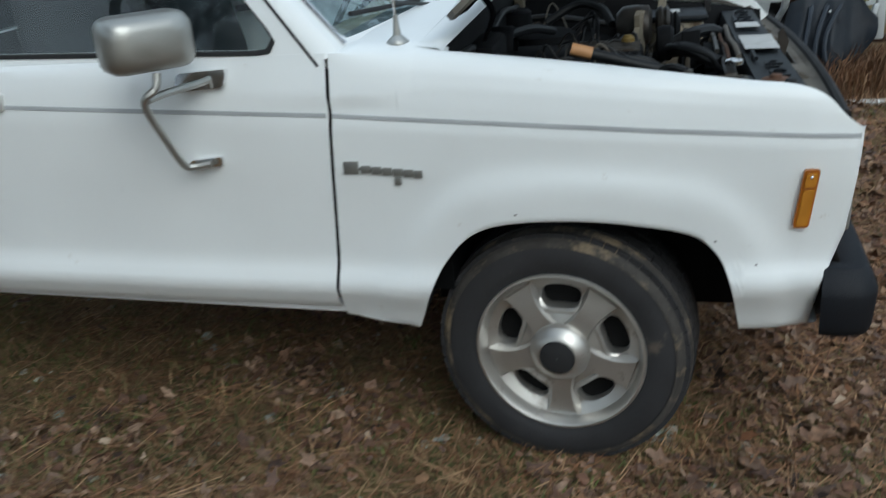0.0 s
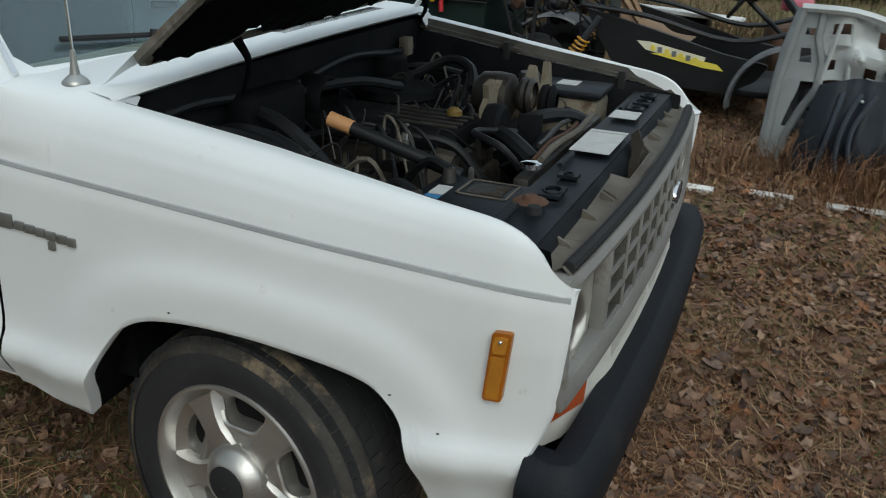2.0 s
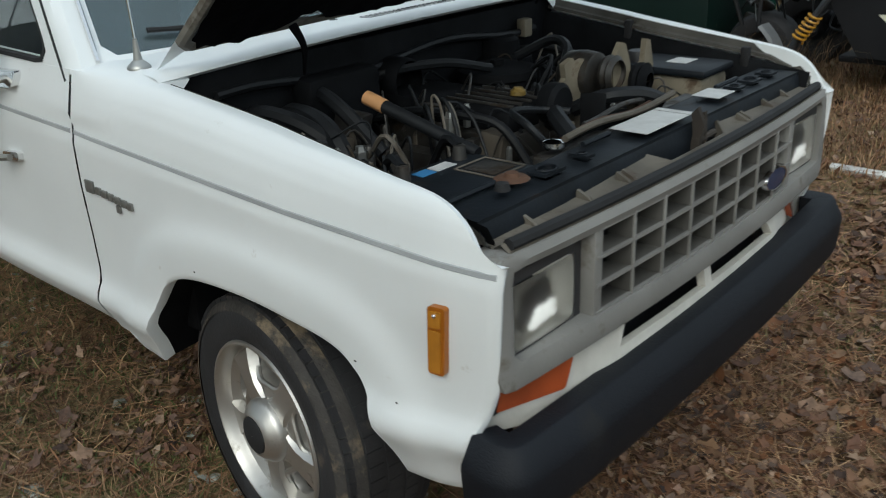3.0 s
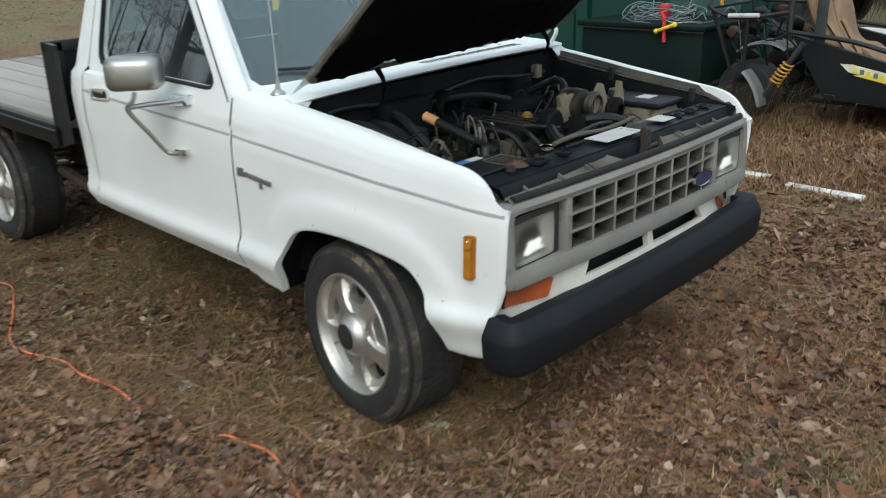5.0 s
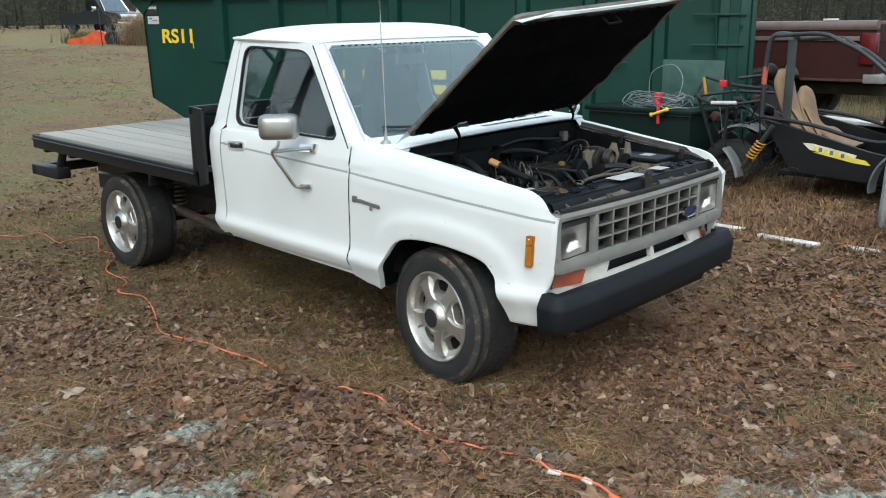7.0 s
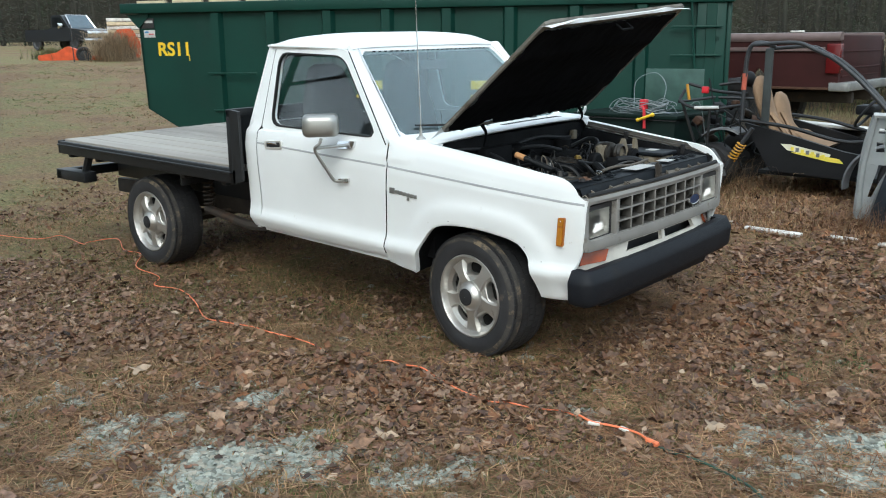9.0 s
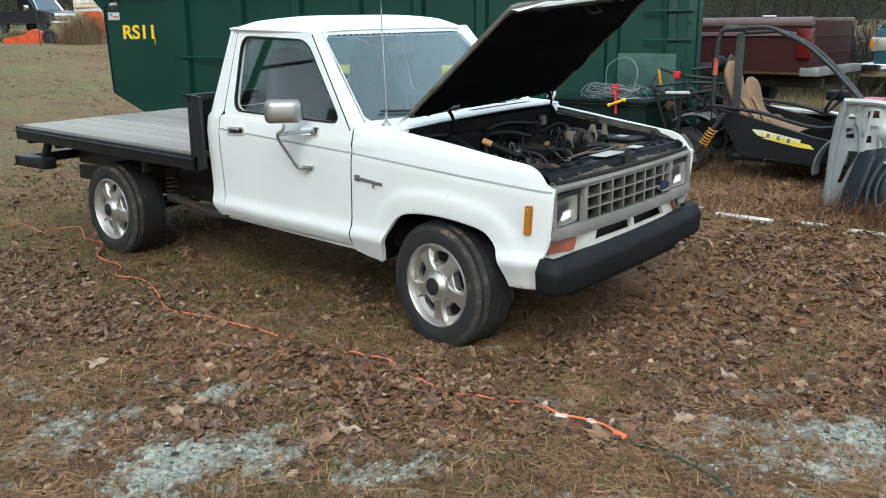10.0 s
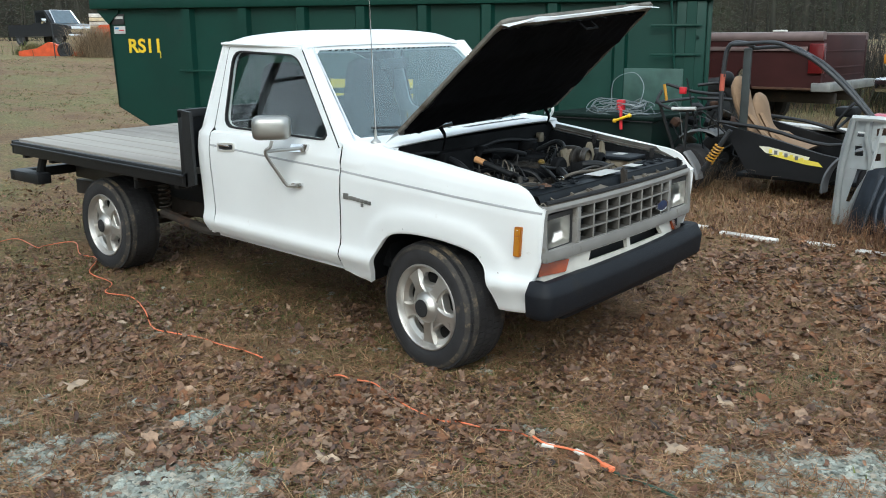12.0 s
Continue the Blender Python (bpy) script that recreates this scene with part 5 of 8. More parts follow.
part("label_strip", boxed(0.437, 0.528, 0.078, 0.098, 0.9745, 0.9757), PAPER, core)
part("warning_label", boxed(0.437, 0.528, -0.115, 0.072, 0.9745, 0.9757), PAPER, core, "faded white warning label")
part("small_label", boxed(0.445, 0.515, 0.245, 0.335, 0.9745, 0.9757), PAPER, core, "small white label")
bm = bmesh.new()
box(bm, 0.535, 0.575, 0.03, 0.13, 0.85, 0.88, 0.01)
prism(bm, [(0.535, 0.86), (0.572, 0.86), (0.566, 0.93), (0.574, 0.962), (0.556, 1.0), (0.542, 0.985), (0.548, 0.94)], lambda u, v, w: (u, 0.052 + w, v), 0.012)
prism(bm, [(0.540, 0.87), (0.568, 0.87), (0.560, 0.985), (0.549, 0.98)], lambda u, v, w: (u, 0.082 + w, v), 0.009)
tube(bm, [(0.556, 0.05, 0.925), (0.556, 0.14, 0.925)], 0.008, 8)
part("hood_latch", bm, CHASSIS, core, "rusty hood latch")

for ob in [core] + core.children_recursive:
    ob.data.transform(Matrix.Translation((0.036, 0, -0.020)))

bm = bmesh.new()
lathe(bm, [(0.001, 0.012), (0.012, 0.012), (0.016, 0.004), (0.03, 0.003), (0.034, 0.0)], (0.505, -0.50, 0.955), "z", 16)
part("rusty_plate", bm, RUST, core, "rusty round plate and bolt")
bm = bmesh.new()
lathe(bm, [(0.001, 0.014), (0.012, 0.013), (0.015, 0.0)], (0.53, -0.56, 0.955), "z", 14)
part("rubber_stop", bm, SEAM, core)

# battery with its label
bm = bmesh.new()
box(bm, 0.235, 0.415, -0.60, -0.345, 0.77, 0.955, 0.008)
box(bm, 0.228, 0.422, -0.607, -0.338, 0.925, 0.952, 0.006)
battery = part("battery", bm, SUPPORT, truck, "black car battery with printed label")
for (x0, x1, y0, y1) in ((0.30, 0.405, -0.46, -0.455), (0.30, 0.405, -0.365, -0.36), (0.30, 0.305, -0.46, -0.36), (0.40, 0.405, -0.46, -0.36)):
    part("label_line", boxed(x0, x1, y0, y1, 0.9555, 0.9575), PANEL_DUST, battery)
part("label_panel", boxed(0.315, 0.39, -0.445, -0.375, 0.9555, 0.9568), BAY_METAL, battery)
part("blue_label", boxed(0.255, 0.285, -0.53, -0.49, 0.9555, 0.957), LABEL_BLUE, battery)
part("grey_label", boxed(0.255, 0.285, -0.485, -0.43, 0.9555, 0.957), PAPER, battery)
for y in (-0.56, -0.395):
    bm = bmesh.new()
    lathe(bm, [(0.001, 0.03), (0.012, 0.028), (0.016, 0.0), (0.024, -0.002)], (0.262, y, 0.955), "z", 12)
    part("terminal", bm, BAY_METAL, battery)
    part("battery_cable", tubed([(0.262, y, 0.98), (0.21, y + 0.02, 0.985), (0.14, y + 0.06, 0.92), (0.08, y + 0.05, 0.80)], 0.009, 6, 5), HOSE, battery)

for ob in [battery] + battery.children_recursive:
    ob.data.transform(Matrix.Translation((0.046, -0.02, -0.016)))

# black pole with an orange tip lying across the bay
pole = part("prop_pole", tubed([(0.045, -0.387, 1.018), (0.315, -0.365, 0.938)], 0.0145, 12), HOSE, truck, "black tube with an orange end")
part("pole_tip", tubed([(0.020, -0.389, 1.0255), (0.072, -0.385, 1.010)], 0.0162, 12), TIP, pole, "orange end cap")

# engine block with valve cover, intake, fan, pulleys and hoses
bm = bmesh.new()
box(bm, -0.27, 0.24, -0.17, 0.15, 0.52, 0.84, 0.03)
box(bm, -0.25, 0.22, -0.13, 0.13, 0.82, 0.90, 0.02)
engine = part("engine_block", bm, BAY_METAL, truck, "greasy four-cylinder engine block")
bm = bmesh.new()
box(bm, -0.25, 0.20, -0.105, 0.095, 0.885, 0.955, 0.022)
part("valve_cover", bm, BAY, engine, "black ribbed valve cover")
for i in range(5):
    part("cover_rib", boxed(-0.02, 0.19, -0.08 + i * 0.036, -0.074 + i * 0.036, 0.954, 0.962, 0.002), BAY_METAL, engine)
bm = bmesh.new()
lathe(bm, [(0.001, 0.018), (0.011, 0.018), (0.015, 0.012), (0.019, 0.010), (0.020, 0.0)], (0.155, -0.012, 0.972), "z", 18)
part("oil_cap", bm, OIL_CAP, engine, "dusty yellowed oil filler cap")
bm = bmesh.new()
lathe(bm, [(0.001, 0.045), (0.02, 0.045), (0.022, 0.03), (0.09, 0.028), (0.115, 0.02), (0.12, 0.0), (0.112, -0.006), (0.112, -0.03), (0.09, -0.05)], (-0.13, 0.27, 0.94), "z", 28)
part("air_cleaner", bm, BAY, engine, "round black air cleaner")
bm = bmesh.new()
lathe(bm, [(0.001, 0.0), (0.036, 0.0), (0.047, 0.005), (0.050, 0.018), (0.050, 0.04), (0.04, 0.05), (0.001, 0.05)], (0.235, -0.01, 0.962), "x", 28)
part("cam_pulley", bm, BAY, engine, "black timing cover")
bm = bmesh.new()
lathe(bm, [(0.001, 0.0), (0.026, 0.0), (0.044, 0.008), (0.048, 0.018), (0.040, 0.026), (0.048, 0.034), (0.036, 0.045)], (0.235, 0.245, 0.985), "x", 24)
part("alternator_pulley", bm, BAY_METAL, engine, "grimy alternator pulley")
bm = bmesh.new()
lathe(bm, [(0.001, -0.01), (0.04, -0.01), (0.060, 0.01), (0.064, 0.05), (0.060, 0.09), (0.04, 0.1), (0.001, 0.1)], (0.125, 0.245, 0.975), "x", 24)
part("alternator", bm, BAY_METAL, engine, "dusty alternator")
bm = bmesh.new()
lathe(bm, [(0.001, 0.0), (0.022, 0.0), (0.042, 0.008), (0.045, 0.02), (0.038, 0.028), (0.045, 0.036), (0.02, 0.05)], (0.265, 0.345, 0.955), "x", 24)
part("pump_pulley", bm, BAY, engine, "black pump pulley")
for x, outline in (
    (0.185, [(0.135, 0.90), (0.205, 0.90), (0.212, 0.97), (0.196, 0.985), (0.205, 1.025), (0.178, 1.018), (0.168, 1.032), (0.140, 1.02), (0.146, 0.985), (0.130, 0.96)]),
    (0.225, [(0.262, 0.93), (0.325, 0.93), (0.318, 1.0), (0.300, 1.052), (0.286, 1.058), (0.272, 1.035), (0.258, 1.0)]),
    (0.200, [(0.370, 0.90), (0.425, 0.91), (0.432, 0.98), (0.418, 1.045), (0.404, 1.05), (0.398, 0.99), (0.374, 0.975)])):
    bm = bmesh.new()
    prism(bm, outline, lambda u, v, w, x=x: (x + w + 0.25 * (u - 0.2), u, v), 0.016)
    part("cast_bracket", bm, BRACKET, engine, "pale cast bracket")
for a in range(6):
    m = Matrix.Translation((0.335, 0.04, 0.82)) @ Matrix.Rotation(a * math.pi / 3, 4, "X") @ Matrix.Rotation(0.5, 4, "Z")
    part("fan_blade", boxed(-0.03, 0.03, -0.003, 0.003, 0.03, 0.165, 0.002, m), BAY, engine)
bm = bmesh.new()
outer = [(0.27 * math.cos(t), 0.20 * math.sin(t)) for t in np.linspace(0, 2 * math.pi, 41)[:-1]]
inner = [(0.18 * math.cos(t), 0.18 * math.sin(t)) for t in np.linspace(0, 2 * math.pi, 41)[:-1]]
ring(bm, outer, inner, lambda u, v, w: (0.37 + w, 0.04 + u, 0.745 + v), 0.05)
part("fan_shroud", bm, BAY, truck, "black fan shroud")
bm = bmesh.new()
box(bm, 0.405, 0.44, -0.30, 0.36, 0.52, 0.93, 0.006)
radiator = part("radiator", bm, BAY_METAL, truck)
bm = bmesh.new()
lathe(bm, [(0.001, 0.014), (0.013, 0.014), (0.023, 0.010), (0.024, 0.0)], (0.432, -0.262, 0.946), "z", 18)
part("radiator_cap", bm, CHROME, radiator, "shiny radiator cap")
hoses = [
    ([(0.40, -0.14, 0.925), (0.33, -0.10, 0.955), (0.27, -0.02, 0.94), (0.22, 0.02, 0.90)], 0.021),
    ([(0.43, 0.20, 0.945), (0.39, 0.16, 0.965), (0.33, 0.09, 0.965), (0.26, 0.07, 0.93)], 0.019),
    ([(0.40, -0.22, 0.92), (0.36, -0.25, 0.975), (0.28, -0.20, 0.985), (0.27, -0.09, 0.965), (0.33, -0.05, 0.96)], 0.0085),
    ([(0.30, -0.15, 0.84), (0.22, -0.17, 0.94), (0.1, -0.19, 0.955), (-0.05, -0.17, 0.94), (-0.2, -0.16, 0.90)], 0.011),
    ([(-0.31, -0.50, 0.93), (-0.2, -0.52, 0.99), (-0.05, -0.50, 0.97), (0.05, -0.45, 0.88)], 0.02),
    ([(-0.31, -0.38, 0.90), (-0.2, -0.42, 0.97), (-0.02, -0.47, 0.96), (0.1, -0.5, 0.85)], 0.024),
    ([(-0.31, -0.28, 0.95), (-0.22, -0.33, 1.0), (-0.10, -0.36, 0.98), (0.0, -0.33, 0.88)], 0.018),
    ([(-0.31, -0.15, 0.92), (-0.22, -0.10, 1.0), (-0.14, 0.05, 1.01), (-0.08, 0.18, 0.98)], 0.013),
    ([(-0.12, 0.35, 0.98), (-0.02, 0.38, 1.03), (0.06, 0.34, 1.02), (0.1, 0.26, 0.98)], 0.014),
    ([(0.08, -0.19, 0.84), (0.09, -0.22, 0.99), (0.14, -0.235, 0.96), (0.19, -0.26, 0.84)], 0.005),
    ([(0.05, -0.21, 0.84), (0.06, -0.245, 0.98), (0.10, -0.265, 0.95), (0.14, -0.28, 0.84)], 0.0045),
    ([(0.10, -0.165, 0.84), (0.11, -0.19, 0.97), (0.17, -0.20, 0.95), (0.24, -0.22, 0.84)], 0.004),
    ([(-0.3, 0.5, 0.95), (-0.15, 0.55, 0.97), (0.1, 0.56, 0.93), (0.3, 0.55, 0.90)], 0.012),
]
for pts, r in hoses:
    part("hose", tubed(pts, r, 8, 6), HOSE, engine)
for pts in ([(0.07, -0.225, 0.90), (0.075, -0.235, 1.0), (0.11, -0.245, 0.985), (0.15, -0.265, 0.88)], [(0.09, -0.20, 0.9), (0.10, -0.212, 0.985), (0.135, -0.225, 0.965), (0.165, -0.24, 0.9)]):
    part("pale_wire", tubed(pts, 0.0035, 6, 6), PANEL_DUST, engine)
for dx, y0, y1, z, r, material in ((0.0, -0.24, 0.22, 0.958, 0.008, BAY_TAN), (-0.022, -0.22, 0.15, 0.952, 0.006, RUST), (-0.045, -0.10, 0.24, 0.955, 0.007, BAY_METAL)):
    part("cooler_line", tubed([(0.445 + dx, y0 + (y1 - y0) * t, z + 0.006 * math.sin(7 * t + 40 * dx)) for t in np.linspace(0, 1, 8)], r, 8, 3), material, engine, "grimy pipe along the radiator")
rng = random.Random(11)
for i in range(46):
    x, y = rng.uniform(-0.27, 0.36), rng.uniform(-0.62, 0.62)
    if abs(y) < 0.12 and x > -0.2:
        continue
    top = rng.uniform(0.80, 0.955) - 0.05 * (x > 0.2)
    s = rng.uniform(0.012, 0.045)
    bm = bmesh.new()
    if i % 3 == 0:
        lathe(bm, [(0.001, 0.0), (s * 0.6, 0.0), (s * 0.8, -0.006), (s * 0.8, -0.05), (s, -0.055), (s, -0.12)], (x, y, top), "z", 14)
    else:
        box(bm, -s, s, -s * 0.8, s * 0.8, -0.11, 0, 0.006, pose(x, y, top, rng.uniform(-12, 12), rng.uniform(-12, 12), rng.uniform(0, 90)))
    part("engine_fitting", bm, rng.choice((BAY, BAY, BAY_METAL, BAY_METAL, BAY_TAN)), engine)
for i in range(70):
    x, y = rng.uniform(-0.28, 0.33), rng.uniform(-0.60, 0.60)
    z = rng.uniform(0.88, 0.985) - 0.03 * (x > 0.2)
    a, r = rng.uniform(0, 6.28), rng.uniform(0.05, 0.16)
    end = (x + r * math.cos(a), max(-0.63, min(0.63, y + r * math.sin(a))), z - rng.uniform(0.0, 0.1))
    mid = ((x + end[0]) / 2 + rng.uniform(-0.05, 0.05), (y + end[1]) / 2 + rng.uniform(-0.05, 0.05), z + rng.uniform(0.0, 0.045))
    part("wire", tubed([(x, y, z - 0.06), mid, end], rng.choice((0.0025, 0.0035, 0.006)), 5, 5), rng.choice((HOSE, HOSE, HOSE, BAY_METAL, PANEL_DUST)), engine)
for i in range(40):
    x, y = rng.uniform(-0.27, 0.34), rng.uniform(-0.60, 0.60)
    bm = bmesh.new()
    s = rng.uniform(0.005, 0.014)
    lathe(bm, [(0.001, s), (s * 0.8, s * 0.9), (s, 0.0), (s * 1.3, 0.0), (s * 1.3, -0.05)], (x, y, rng.uniform(0.86, 0.965) - 0.03 * (x > 0.2)), "z", 6)
    part("bolt_head", bm, rng.choice((BAY_METAL, DULL_STEEL, BAY_TAN)), engine)
bm = bmesh.new()
lathe(bm, [(0.001, 0.05), (0.05, 0.05), (0.062, 0.04), (0.065, 0.0), (0.10, -0.01), (0.105, -0.05)], (-0.24, 0.42, 0.97), "z", 24)
part("brake_booster", bm, BAY, truck)
# washer and coolant tank at the far corner
bm = bmesh.new()
box(bm, 0.14, 0.40, 0.47, 0.63, 0.74, 0.945, 0.02)
tank = part("coolant_tank", bm, BRACKET, truck, "yellowed plastic coolant tank with dark lid")
part("tank_lid", boxed(0.13, 0.41, 0.46, 0.64, 0.945, 0.966, 0.008), SUPPORT, tank, "dark tank lid")
bm = bmesh.new()
lathe(bm, [(0.001, 0.028), (0.028, 0.028), (0.032, 0.02), (0.032, 0.0)], (0.18, 0.52, 0.966), "z", 18)
part("filler_cap", bm, TRIM, tank)
part("tank_label", boxed(0.26, 0.32, 0.53, 0.60, 0.9665, 0.968), PAPER, tank)

# fittings along the firewall: tan relay, round vacuum can, harness
part("relay", boxed(-0.25, -0.215, 0.52, 0.56, 1.0, 1.055, 0.006), BRACKET, truck, "dusty tan relay on the firewall")
bm = bmesh.new()
lathe(bm, [(0.001, 0.0), (0.05, 0.0), (0.058, 0.01), (0.058, 0.07), (0.05, 0.08)], (-0.25, -0.05, 0.98), "x", 24)
part("vacuum_can", bm, BAY, truck, "black vacuum can on the firewall")
part("wiring_harness", tubed([(-0.24, y, 1.03 + 0.015 * math.sin(9 * y)) for y in np.linspace(-0.6, 0.6, 14)], 0.011, 8, 3), HOSE, truck, "taped wiring harness along the firewall")
part("heater_box", boxed(-0.26, -0.18, -0.38, -0.14, 0.90, 1.04, 0.02), BAY, truck, "black heater box")
# white hinge loop at the far end of the cowl
part("hinge_loop", tubed([(-0.30, 0.70, 1.10), (-0.27, 0.70, 1.135), (-0.25, 0.70, 1.175), (-0.27, 0.70, 1.205), (-0.31, 0.70, 1.21)], 0.009, 8, 4), WHITE, truck, "white curved hood hinge arm")

# ---- chassis, flatbed and headboard ----
bm = bmesh.new()
for y in (-0.36, 0.36):
    box(bm, -4.0, 0.55, y - 0.03, y + 0.03, 0.44, 0.55, 0.006)
for x in (-3.6, -2.4, -1.2, 0.2):
    box(bm, x - 0.03, x + 0.03, -0.36, 0.36, 0.46, 0.53, 0.006)
chassis = part("chassis_frame", bm, CHASSIS, truck, "dark rusty ladder frame")
for x in (-2.893, 0.0):
    part("axle", tubed([(x, -0.70, 0.37), (x, -0.1, 0.37), (x, 0.1, 0.37), (x, 0.70, 0.37)], 0.045, 10), CHASSIS, chassis)
part("driveshaft", tubed([(-0.6, 0.0, 0.42), (-2.8, 0.0, 0.38)], 0.035, 10), CHASSIS, chassis)
part("fuel_tank", boxed(-2.3, -1.3, 0.05, 0.33, 0.36, 0.54, 0.04), CHASSIS, chassis)
for y in (-0.52, 0.52):
    bm = bmesh.new()
    for k in range(4):
        tube(bm, smooth_path([(-3.5 + 0.07 * k, y, 0.50 - 0.012 * k), (-2.893, y, 0.40 - 0.012 * k), (-2.3 - 0.07 * k, y, 0.50 - 0.012 * k)], 5), 0.01, 6)
    part("leaf_spring", bm, CHASSIS, chassis)
bm = bmesh.new()
coil = [(-2.42 + 0.035 * math.cos(a), -0.60 + 0.035 * math.sin(a), 0.52 + 0.2 * a / 44) for a in np.linspace(0, 44, 90)]
tube(bm, coil, 0.007, 5)
part("coil_spring", bm, CHASSIS, chassis)
part("side_tube", tubed([(-1.5, -0.60, 0.47), (-1.95, -0.62, 0.45), (-2.45, -0.60, 0.50)], 0.03, 8), CHASSIS, chassis)

bed = part("flatbed_rail", boxed(-3.93, -1.72, -0.885, -0.855, 0.775, 0.868, 0.006, Matrix.Translation((-1.7, 0, 0)) @ Matrix.Rotation(0.016, 4, "Y") @ Matrix.Translation((1.7, 0, 0))), BLACK, truck, "black steel flatbed side rail")
TIP_BED = Matrix.Translation((-1.7, 0, 0)) @ Matrix.Rotation(0.016, 4, "Y") @ Matrix.Translation((1.7, 0, 0))
part("flatbed_rail", boxed(-3.93, -1.72, 0.855, 0.885, 0.775, 0.868, 0.006, TIP_BED), BLACK, truck)
part("rear_rail", boxed(-3.955, -3.925, -0.885, 0.885, 0.775, 0.872, 0.006, TIP_BED), BLACK, truck, "black steel rear bed rail")
part("rub_rail", boxed(-3.93, -1.75, -0.905, -0.888, 0.835, 0.850, 0.004, TIP_BED), BLACK, truck)
for x in (-3.85, -3.45, -2.35, -1.9):
    part("cross_member", boxed(x - 0.025, x + 0.025, -0.85, 0.85, 0.745, 0.832, 0.006, TIP_BED), BLACK, truck)
for y in (-0.40, 0.40):
    part("long_sill", boxed(-3.9, -1.75, y - 0.04, y + 0.04, 0.55, 0.745, 0.006, TIP_BED), BLACK, truck)
part("tail_channel", boxed(-3.98, -3.55, -0.90, -0.80, 0.615, 0.690, 0.006), BLACK, truck, "black square-tube step below the bed")
part("tail_bar", boxed(-3.98, -3.90, -0.90, 0.90, 0.617, 0.688, 0.006), BLACK, truck)
part("tail_strut", tubed([(-3.68, -0.82, 0.655), (-3.66, -0.82, 0.70), (-3.60, -0.82, 0.80)], 0.03, 8, 3), BLACK, truck)
part("mud_flap", boxed(-2.38, -2.36, -0.84, -0.62, 0.70, 0.80, 0.004), BLACK, truck)
deck = part("deck_frame", boxed(-3.92, -1.74, -0.853, 0.853, 0.828, 0.845, 0.0, TIP_BED), BLACK, truck, "flatbed deck of weathered planks")
rng = random.Random(3)
N = 11
for i in range(N):
    y0 = -0.852 + i * 1.704 / N
    bm = bmesh.new()
    x1, x0 = -1.745 - rng.uniform(0, 0.008), -3.92 + rng.uniform(0, 0.008)
    dz = rng.uniform(-0.002, 0.002)
    box(bm, x0, x1, y0 + 0.005, y0 + 1.704 / N - 0.005, 0.845, 0.882 + dz, 0.004, TIP_BED, 0, 1)
    part("plank", bm, PLANK, deck)
# headboard behind the cab
part("headboard_post", boxed(-1.775, -1.735, -0.885, -0.805, 0.78, 1.222, 0.006), BLACK, truck, "black steel headboard post")
part("headboard_post", boxed(-1.775, -1.735, 0.805, 0.885, 0.78, 1.222, 0.006), BLACK, truck)
part("headboard_rail", boxed(-1.775, -1.735, -0.885, 0.885, 1.175, 1.225, 0.006), BLACK, truck)
part("headboard_panel", boxed(-1.762, -1.752, -0.81, 0.81, 0.88, 1.18, 0.0), BLACK, truck)
for sign in (-1, 1):
    bm = bmesh.new()
    prism(bm, [(-1.735, 1.222), (-1.655, 1.215), (-1.645, 0.80), (-1.735, 0.775)], lambda u, v, w: (u, sign * (0.885 - w), v), 0.02)
    part("headboard_gusset", bm, BLACK, truck)

# the truck leans a little: its far side stands on the rising bank
LEAN = Matrix.Identity(4)
LEAN[2][1], LEAN[2][3] = 0.0138, 0.0138 * 0.75
for ob in truck.children_recursive:
    if ob.type == "MESH" and ob.parent.name.split(".")[0] != "wheel" and ob.name.split(".")[0] != "centre_cap":
        ob.data.transform(LEAN)


# ---- ground ----
DRIVE = [(-8.0, -4.2), (-2.0, -2.75), (-0.9, -2.4), (-0.2, -2.05), (0.3, -1.85), (0.85, -1.55), (1.2, -0.9), (1.45, -0.25), (1.7, 0.05), (2.4, 0.45), (8.0, 2.2)]


def drive_side(x, y):
    """How far a place lies inside the gravel drive; below zero on the lawn."""
    best = 1e9
    for (ax, ay), (bx, by) in zip(DRIVE, DRIVE[1:]):
        dx, dy = bx - ax, by - ay
        t = min(1.0, max(0.0, ((x - ax) * dx + (y - ay) * dy) / (dx * dx + dy * dy)))
        px, py = x - ax - t * dx, y - ay - t * dy
        d = math.hypot(px, py)
        if d < abs(best):
            best = d if dx * py - dy * px < 0 else -d
    return best


BARE = [(-2.1, -2.3, 0.3), (-1.6, -2.05, 0.26), (-0.91, -2.36, 0.2), (-0.54, -2.38, 0.16), (-0.4, -2.55, 0.2), (-0.41, -2.2, 0.1), (-0.31, -1.86, 0.13), (0.05, -2.24, 0.18), (0.05, -2.42, 0.22), (0.17, -1.97, 0.15), (0.3, -2.15, 0.18), (0.81, -1.76, 0.14), (0.7, -1.95, 0.2), (1.45, -0.78, 0.07), (1.46, -1.07, 0.1), (1.8, -0.62, 0.22), (1.57, -0.3, 0.1), (1.26, -0.26, 0.07), (1.9, -0.2, 0.14), (1.95, -0.55, 0.2), (1.85, -0.93, 0.2), (1.72, 0.0, 0.07), (2.2, -0.5, 0.3)]


def gravelly(x, y):
    """How bare the gravel lies: in patches on the drive, gone on the lawn."""
    d = min(0.5, max(-0.6, drive_side(x, y)))
    v = -0.05 + 0.2 * d + 0.5 * noise.noise((x * 2.4, y * 2.4, 3.0)) + 0.6 * noise.noise((x * 9, y * 9, 8.0))
    for bx, by, r in BARE:
        q = ((x - bx) ** 2 + (y - by) ** 2) / (r * r)
        if q < 5:
            v += 0.5 * math.exp(-q * 1.1)
    return min(1.0, max(0.0, v))


